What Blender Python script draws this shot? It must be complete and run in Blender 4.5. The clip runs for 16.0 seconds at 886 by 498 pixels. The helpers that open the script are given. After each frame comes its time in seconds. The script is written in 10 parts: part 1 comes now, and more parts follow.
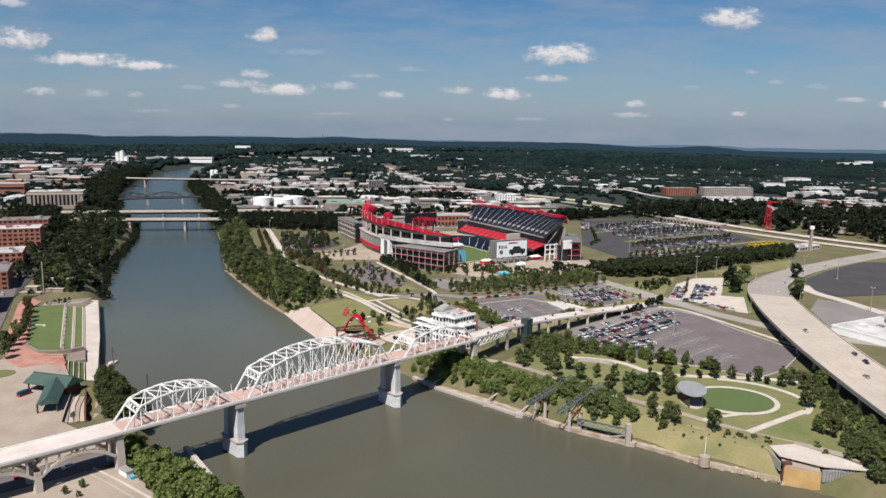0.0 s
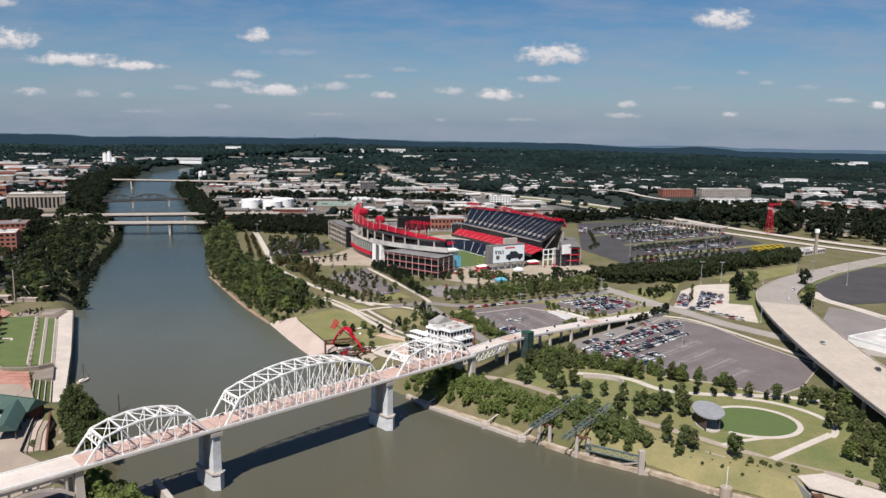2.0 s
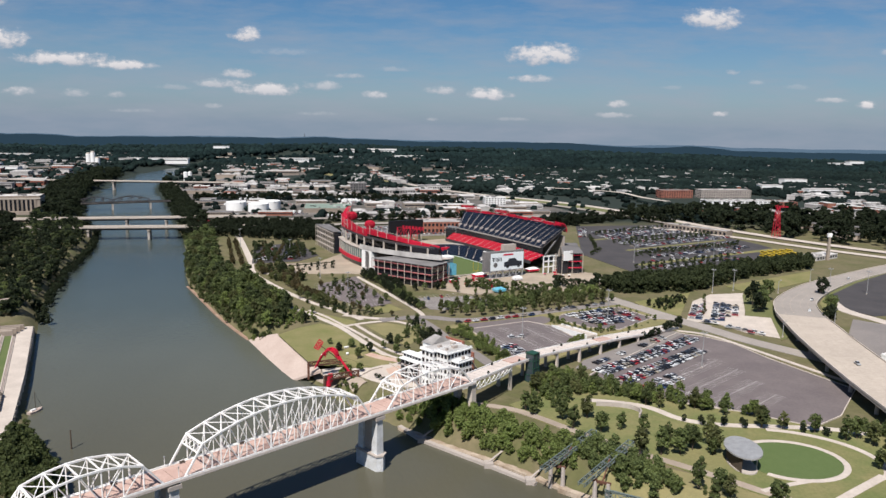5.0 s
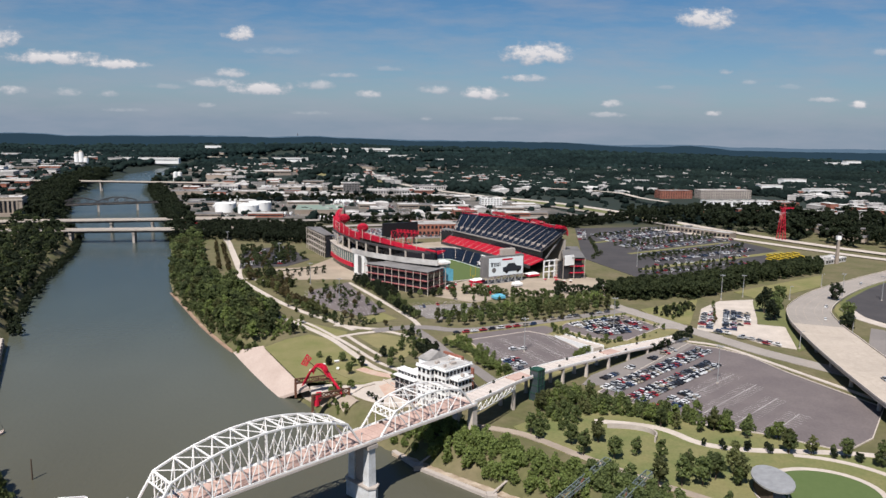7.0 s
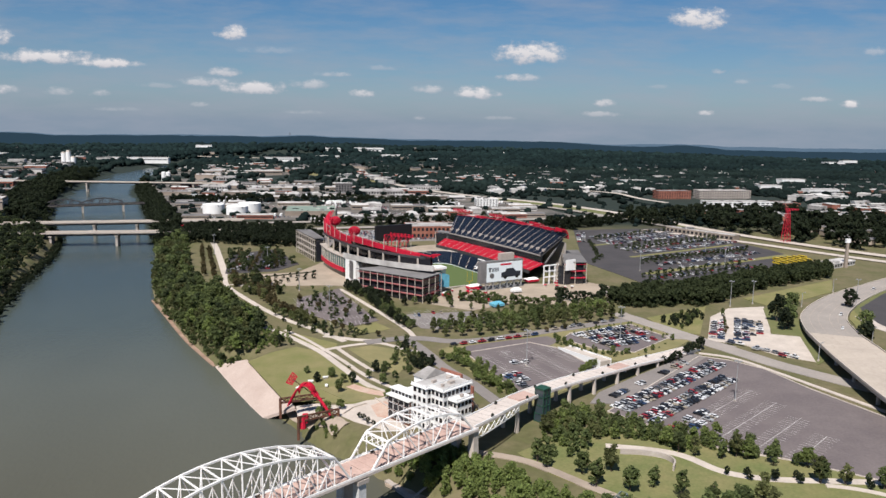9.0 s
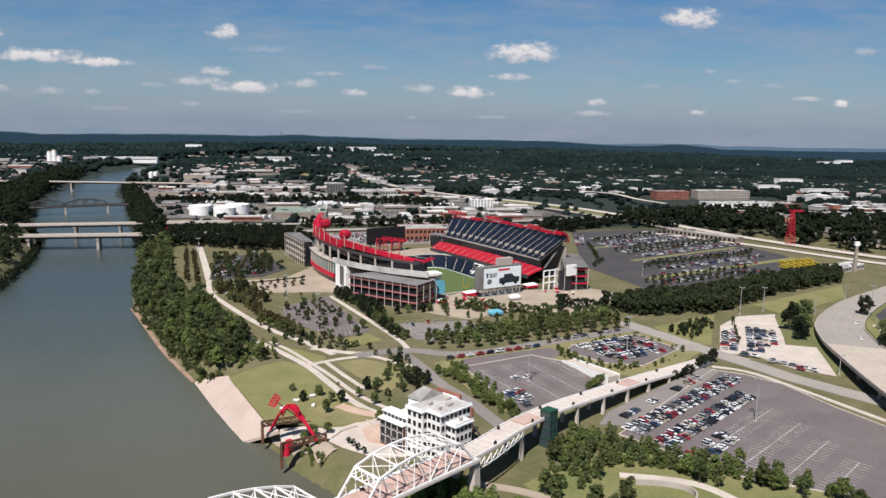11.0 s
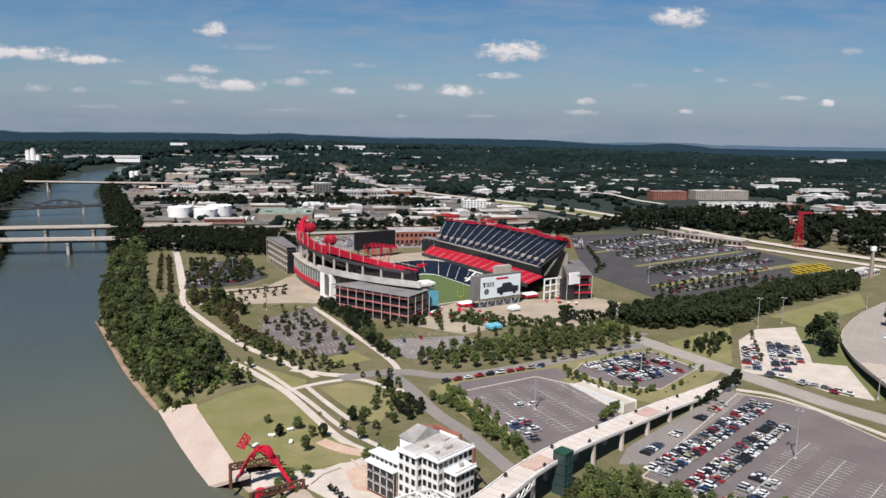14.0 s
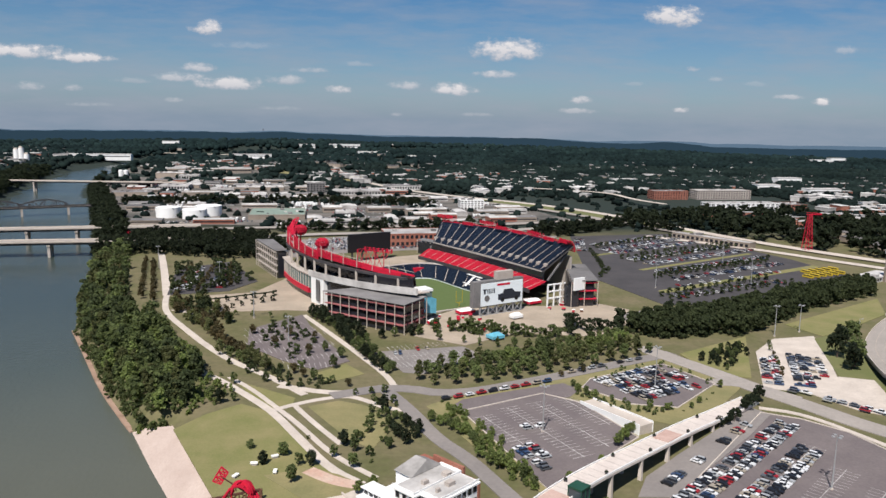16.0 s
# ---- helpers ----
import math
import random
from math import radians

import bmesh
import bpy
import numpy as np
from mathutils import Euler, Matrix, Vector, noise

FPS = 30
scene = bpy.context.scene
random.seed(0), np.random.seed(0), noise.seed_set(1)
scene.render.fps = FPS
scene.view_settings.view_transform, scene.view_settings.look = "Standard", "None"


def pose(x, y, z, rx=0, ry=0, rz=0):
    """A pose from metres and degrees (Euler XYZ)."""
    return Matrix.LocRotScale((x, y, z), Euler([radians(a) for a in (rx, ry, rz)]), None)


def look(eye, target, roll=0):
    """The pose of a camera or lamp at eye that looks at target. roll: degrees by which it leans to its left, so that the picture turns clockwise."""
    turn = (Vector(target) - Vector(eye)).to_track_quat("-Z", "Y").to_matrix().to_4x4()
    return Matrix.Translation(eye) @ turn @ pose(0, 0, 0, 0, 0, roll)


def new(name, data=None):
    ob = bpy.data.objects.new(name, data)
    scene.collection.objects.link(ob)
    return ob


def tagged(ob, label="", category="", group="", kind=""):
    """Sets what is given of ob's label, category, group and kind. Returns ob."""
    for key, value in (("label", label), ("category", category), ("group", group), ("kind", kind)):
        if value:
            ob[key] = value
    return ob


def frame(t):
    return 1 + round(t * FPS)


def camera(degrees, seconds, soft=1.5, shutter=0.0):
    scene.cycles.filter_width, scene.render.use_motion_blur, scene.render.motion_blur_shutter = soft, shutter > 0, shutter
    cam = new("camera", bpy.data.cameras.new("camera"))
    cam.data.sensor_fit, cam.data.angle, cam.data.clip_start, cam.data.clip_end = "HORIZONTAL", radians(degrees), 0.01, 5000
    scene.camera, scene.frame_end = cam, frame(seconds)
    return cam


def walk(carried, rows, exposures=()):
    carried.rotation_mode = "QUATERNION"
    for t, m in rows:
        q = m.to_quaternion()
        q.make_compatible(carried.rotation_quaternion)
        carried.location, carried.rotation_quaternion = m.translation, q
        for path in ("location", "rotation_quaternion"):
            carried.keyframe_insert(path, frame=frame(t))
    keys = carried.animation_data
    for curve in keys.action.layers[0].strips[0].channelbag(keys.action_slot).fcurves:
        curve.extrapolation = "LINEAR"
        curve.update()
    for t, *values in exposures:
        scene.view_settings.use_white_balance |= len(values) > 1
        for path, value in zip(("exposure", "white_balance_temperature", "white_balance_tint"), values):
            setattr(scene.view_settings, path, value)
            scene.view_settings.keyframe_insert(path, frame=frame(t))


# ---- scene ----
cam = camera(60.9, 16.0)
PATH = [
    (0, (0.00, -0.00, 137.50), (0.447, 98.658, 121.177), 0.905),
    (1, (-0.75, 15.12, 137.34), (0.227, 113.786, 121.068), 0.908),
    (2, (-1.45, 30.24, 137.16), (-0.023, 128.901, 120.906), 0.909),
    (3, (-2.10, 45.35, 136.96), (-0.274, 144.004, 120.700), 0.910),
    (4, (-2.70, 60.45, 136.73), (-0.501, 159.095, 120.456), 0.910),
    (5, (-3.25, 75.55, 136.47), (-0.684, 174.176, 120.179), 0.911),
    (6, (-3.75, 90.63, 136.20), (-0.807, 189.248, 119.872), 0.914),
    (7, (-4.20, 105.71, 135.89), (-0.859, 204.309, 119.539), 0.918),
    (8, (-4.59, 120.78, 135.57), (-0.835, 219.359, 119.181), 0.925),
    (9, (-4.94, 135.85, 135.22), (-0.733, 234.400, 118.800), 0.935),
    (10, (-5.23, 150.90, 134.85), (-0.558, 249.429, 118.394), 0.948),
    (11, (-5.48, 165.95, 134.45), (-0.316, 264.448, 117.961), 0.965),
    (12, (-5.67, 180.99, 134.03), (-0.022, 279.455, 117.501), 0.984),
    (13, (-5.81, 196.03, 133.58), (0.307, 294.452, 117.008), 1.007),
    (14, (-5.90, 211.05, 133.11), (0.649, 309.440, 116.477), 1.033),
    (15, (-5.94, 226.07, 132.62), (0.975, 324.419, 115.903), 1.061),
    (16, (-5.93, 241.08, 132.10), (1.254, 339.392, 115.278), 1.092),
]
walk(cam, [(t, look(eye, target, roll)) for t, eye, target, roll in PATH])

# ---- daylight: high sun behind and to the left, scattered small clouds ----
SUN_EL, SUN_FROM = radians(54), radians(248)      # SUN_FROM: direction towards the sun, from +x anticlockwise
sun_dir = Vector((math.cos(SUN_EL) * math.cos(SUN_FROM), math.cos(SUN_EL) * math.sin(SUN_FROM), math.sin(SUN_EL)))
sun = new("sun", bpy.data.lights.new("sun", "SUN"))
sun.data.energy, sun.data.angle, sun.data.color = 5.0, radians(0.53), (1.0, 0.95, 0.90)
sun.matrix_world = look((0, 0, 600), Vector((0, 0, 600)) - sun_dir)
scene.view_settings.exposure = 0.5

CLOUDS = [  # across, up (both as tangents from +y), half width, half height, cover
    (0.366, 0.138, 0.040, 0.015, 1), (0.146, 0.090, 0.049, 0.016, 1), (-0.238, 0.109, 0.022, 0.010, 0.95), (-0.551, 0.098, 0.039, 0.015, 0.8), (-0.560, 0.145, 0.030, 0.009, 0.6), (-0.470, 0.074, 0.067, 0.010, 0.8),
    (-0.392, 0.068, 0.041, 0.008, 0.75), (-0.249, 0.060, 0.024, 0.007, 0.6), (-0.275, 0.047, 0.033, 0.007, 0.55), (-0.212, 0.040, 0.043, 0.010, 0.7), (-0.140, 0.046, 0.025, 0.007, 0.5), (-0.529, 0.033, 0.022, 0.007, 0.6),
    (-0.459, 0.032, 0.018, 0.006, 0.45), (-0.407, 0.031, 0.016, 0.005, 0.45), (-0.071, 0.036, 0.017, 0.006, 0.6), (0.013, 0.043, 0.022, 0.006, 0.55), (0.077, 0.039, 0.033, 0.009, 0.75), (0.133, 0.060, 0.028, 0.006, 0.6),
    (0.244, 0.029, 0.016, 0.006, 0.6), (0.238, 0.015, 0.028, 0.004, 0.45), (0.383, 0.019, 0.013, 0.004, 0.6), (0.394, 0.073, 0.010, 0.004, 0.4), (0.426, 0.060, 0.012, 0.004, 0.35), (0.530, 0.039, 0.022, 0.004, 0.5),
    (0.575, 0.033, 0.015, 0.006, 0.75), (0.002, 0.006, 0.009, 0.003, 0.35), (-0.279, 0.019, 0.012, 0.004, 0.4), (-0.109, 0.060, 0.025, 0.004, 0.4), (-0.050, 0.069, 0.022, 0.004, 0.3), (-0.335, 0.042, 0.030, 0.004, 0.3),
    (-0.189, 0.088, 0.045, 0.005, 0.28), (0.602, 0.102, 0.015, 0.007, 0.4), (0.482, 0.055, 0.019, 0.004, 0.25), (0.317, 0.052, 0.016, 0.003, 0.25), (0.107, 0.008, 0.022, 0.003, 0.3), (-0.148, 0.011, 0.027, 0.003, 0.3),
    (-0.388, 0.011, 0.030, 0.003, 0.3),
]


def make_world():
    world = bpy.data.worlds.new("sky")
    scene.world = world
    world.use_nodes = True
    nt = world.node_tree
    nt.nodes.clear()
    N, L = nt.nodes.new, nt.links.new

    def math_node(op, a, b=None, clamp=False):
        n = N("ShaderNodeMath")
        n.operation, n.use_clamp = op, clamp
        for i, v in enumerate((a, b)):
            if v is None:
                continue
            if isinstance(v, bpy.types.NodeSocket):
                L(v, n.inputs[i])
            else:
                n.inputs[i].default_value = v
        return n.outputs[0]

    sky = N("ShaderNodeTexSky")
    sky.sky_type, sky.sun_disc = "NISHITA", False
    sky.sun_elevation, sky.sun_rotation = SUN_EL, math.pi / 2 - SUN_FROM
    sky.altitude, sky.air_density, sky.dust_density, sky.ozone_density = 300, 0.9, 0.1, 5.0
    deep = N("ShaderNodeHueSaturation")
    deep.inputs["Saturation"].default_value = 1.28
    L(sky.outputs[0], deep.inputs["Color"])
    co = N("ShaderNodeTexCoord")
    sep = N("ShaderNodeSeparateXYZ")
    L(co.outputs["Generated"], sep.inputs[0])
    y = math_node("MAXIMUM", sep.outputs["Y"], 0.05)
    across, up = math_node("DIVIDE", sep.outputs["X"], y), math_node("DIVIDE", sep.outputs["Z"], y)
    flat = N("ShaderNodeCombineXYZ")
    L(across, flat.inputs[0])
    L(math_node("MULTIPLY", up, 1.6), flat.inputs[1])
    puff, wisp = N("ShaderNodeTexNoise"), N("ShaderNodeTexNoise")
    for n, scale, detail, rough in ((puff, 52, 6, 0.62), (wisp, 7, 5, 0.62)):
        n.inputs["Scale"].default_value, n.inputs["Detail"].default_value, n.inputs["Roughness"].default_value = scale, detail, rough
        L(flat.outputs[0], n.inputs["Vector"])
    streaks = N("ShaderNodeMapping")
    streaks.inputs["Scale"].default_value = (1.0, 3.2, 1.0)
    streaks.inputs["Rotation"].default_value = (0, 0, 0.10)
    L(flat.outputs[0], streaks.inputs["Vector"])
    L(streaks.outputs[0], wisp.inputs["Vector"])
    rag = math_node("MULTIPLY", math_node("SUBTRACT", puff.outputs[0], 0.5), 2.9)
    total, lit = None, None
    for u0, v0, w, h, cover in CLOUDS:
        u0, w, h, cover = u0 + 0.007, w * 1.12, h * 1.2, min(1, cover * 1.35)
        du = math_node("DIVIDE", math_node("SUBTRACT", across, u0), w)
        dv = math_node("SUBTRACT", up, v0)
        dv = math_node("ADD", math_node("DIVIDE", math_node("MAXIMUM", dv, 0), h), math_node("DIVIDE", math_node("MINIMUM", dv, 0), h * 0.7))
        d = math_node("ADD", math_node("MULTIPLY", du, du), math_node("MULTIPLY", dv, dv))
        m = math_node("MULTIPLY", math_node("SUBTRACT", math_node("ADD", 1.0, rag), d), 1.05, True)
        m = math_node("MULTIPLY", m, cover)
        total = m if total is None else math_node("MAXIMUM", total, m)
        shine = math_node("MULTIPLY", m, math_node("ADD", math_node("MULTIPLY", dv, 0.35), 0.65, True))
        lit = shine if lit is None else math_node("MAXIMUM", lit, shine)
    # thin veil of haze cloud, the same all round
    veil = math_node("MULTIPLY", math_node("SUBTRACT", wisp.outputs[0], 0.40, True), 1.5, True)
    total = math_node("MAXIMUM", total, veil)
    # pale blue-grey haze low over the horizon, all round
    low = math_node("POWER", math_node("SUBTRACT", 1.0, math_node("MAXIMUM", sep.outputs["Z"], 0.0), True), 11.0)
    haze = N("ShaderNodeMix")
    haze.data_type = "RGBA"
    L(math_node("MULTIPLY", low, 0.85), haze.inputs["Factor"])
    L(deep.outputs[0], haze.inputs["A"])
    haze.inputs["B"].default_value = (2.75, 3.85, 5.55, 1)
    mix = N("ShaderNodeMix")
    mix.data_type = "RGBA"
    L(total, mix.inputs["Factor"])
    L(haze.outputs["Result"], mix.inputs["A"])
    tone = N("ShaderNodeMix")
    tone.data_type = "RGBA"
    L(lit, tone.inputs["Factor"])
    tone.inputs["A"].default_value, tone.inputs["B"].default_value = (5.0, 5.4, 6.5, 1), (12.5, 12.0, 12.0, 1)
    L(tone.outputs["Result"], mix.inputs["B"])
    bg, out = N("ShaderNodeBackground"), N("ShaderNodeOutputWorld")
    bg.inputs["Strength"].default_value = 0.05
    L(mix.outputs["Result"], bg.inputs["Color"])
    L(bg.outputs[0], out.inputs[0])


make_world()

# ---- materials ----
def material(name, base, rough=0.8, metal=0.0, second=None, scale=0.4, fine=4.0, amount=0.5, bump=0.0, vary=0.0, spec=0.3, transmission=0.0, streak=None, thin=0.0):
    """A surface with variation at two sizes: base to second in patches, and a fine grain. vary: spread between separate pieces."""
    m = bpy.data.materials.new(name)
    m.use_nodes = True
    nt = m.node_tree
    N, L = nt.nodes.new, nt.links.new
    b = nt.nodes["Principled BSDF"]
    b.inputs["Roughness"].default_value, b.inputs["Metallic"].default_value = rough, metal
    b.inputs["Specular IOR Level"].default_value = spec
    b.inputs["Transmission Weight"].default_value = transmission
    second = second or tuple(c * 0.7 for c in base)
    geo = N("ShaderNodeNewGeometry")
    at = N("ShaderNodeMapping")
    L(geo.outputs["Position"], at.inputs["Vector"])
    if streak:
        at.inputs["Scale"].default_value = streak
    n1, n2 = N("ShaderNodeTexNoise"), N("ShaderNodeTexNoise")
    for n, s, d in ((n1, scale, 4), (n2, fine, 3)):
        n.inputs["Scale"].default_value, n.inputs["Detail"].default_value, n.inputs["Roughness"].default_value = s, d, 0.6
        L(at.outputs[0], n.inputs["Vector"])
    ramp = N("ShaderNodeMapRange")
    ramp.inputs["From Min"].default_value, ramp.inputs["From Max"].default_value = 0.5 - 0.25 / max(amount, 0.1) * 0.5, 0.5 + 0.25 / max(amount, 0.1) * 0.5
    L(n1.outputs[0], ramp.inputs["Value"])
    mix = N("ShaderNodeMix")
    mix.data_type = "RGBA"
    mix.inputs["A"].default_value, mix.inputs["B"].default_value = (*base, 1), (*second, 1)
    L(ramp.outputs[0], mix.inputs["Factor"])
    hsv = N("ShaderNodeHueSaturation")
    L(mix.outputs["Result"], hsv.inputs["Color"])
    val = N("ShaderNodeMapRange")
    val.inputs["To Min"].default_value, val.inputs["To Max"].default_value = 1 - 0.35 * amount, 1 + 0.35 * amount
    L(n2.outputs[0], val.inputs["Value"])
    last = val.outputs[0]
    if vary:
        info = N("ShaderNodeObjectInfo")
        add = N("ShaderNodeMath")
        add.operation = "MULTIPLY_ADD"
        L(info.outputs["Random"], add.inputs[0])
        add.inputs[1].default_value = vary
        L(last, add.inputs[2])
        isl = N("ShaderNodeMath")
        isl.operation = "MULTIPLY_ADD"
        L(geo.outputs["Random Per Island"], isl.inputs[0])
        isl.inputs[1].default_value = vary
        L(add.outputs[0], isl.inputs[2])
        sub = N("ShaderNodeMath")
        sub.operation = "SUBTRACT"
        L(isl.outputs[0], sub.inputs[0])
        sub.inputs[1].default_value = vary
        last = sub.outputs[0]
    L(last, hsv.inputs["Value"])
    L(hsv.outputs[0], b.inputs["Base Color"])
    if bump:
        bp = N("ShaderNodeBump")
        bp.inputs["Strength"].default_value, bp.inputs["Distance"].default_value = min(bump, 1), 0.15
        L(n2.outputs[0], bp.inputs["Height"])
        L(bp.outputs[0], b.inputs["Normal"])
    if thin:
        glow, both = N("ShaderNodeBsdfTranslucent"), N("ShaderNodeMixShader")
        L(hsv.outputs[0], glow.inputs["Color"])
        both.inputs[0].default_value = thin
        L(b.outputs[0], both.inputs[1]), L(glow.outputs[0], both.inputs[2])
        L(both.outputs[0], nt.nodes["Material Output"].inputs["Surface"])
    return m


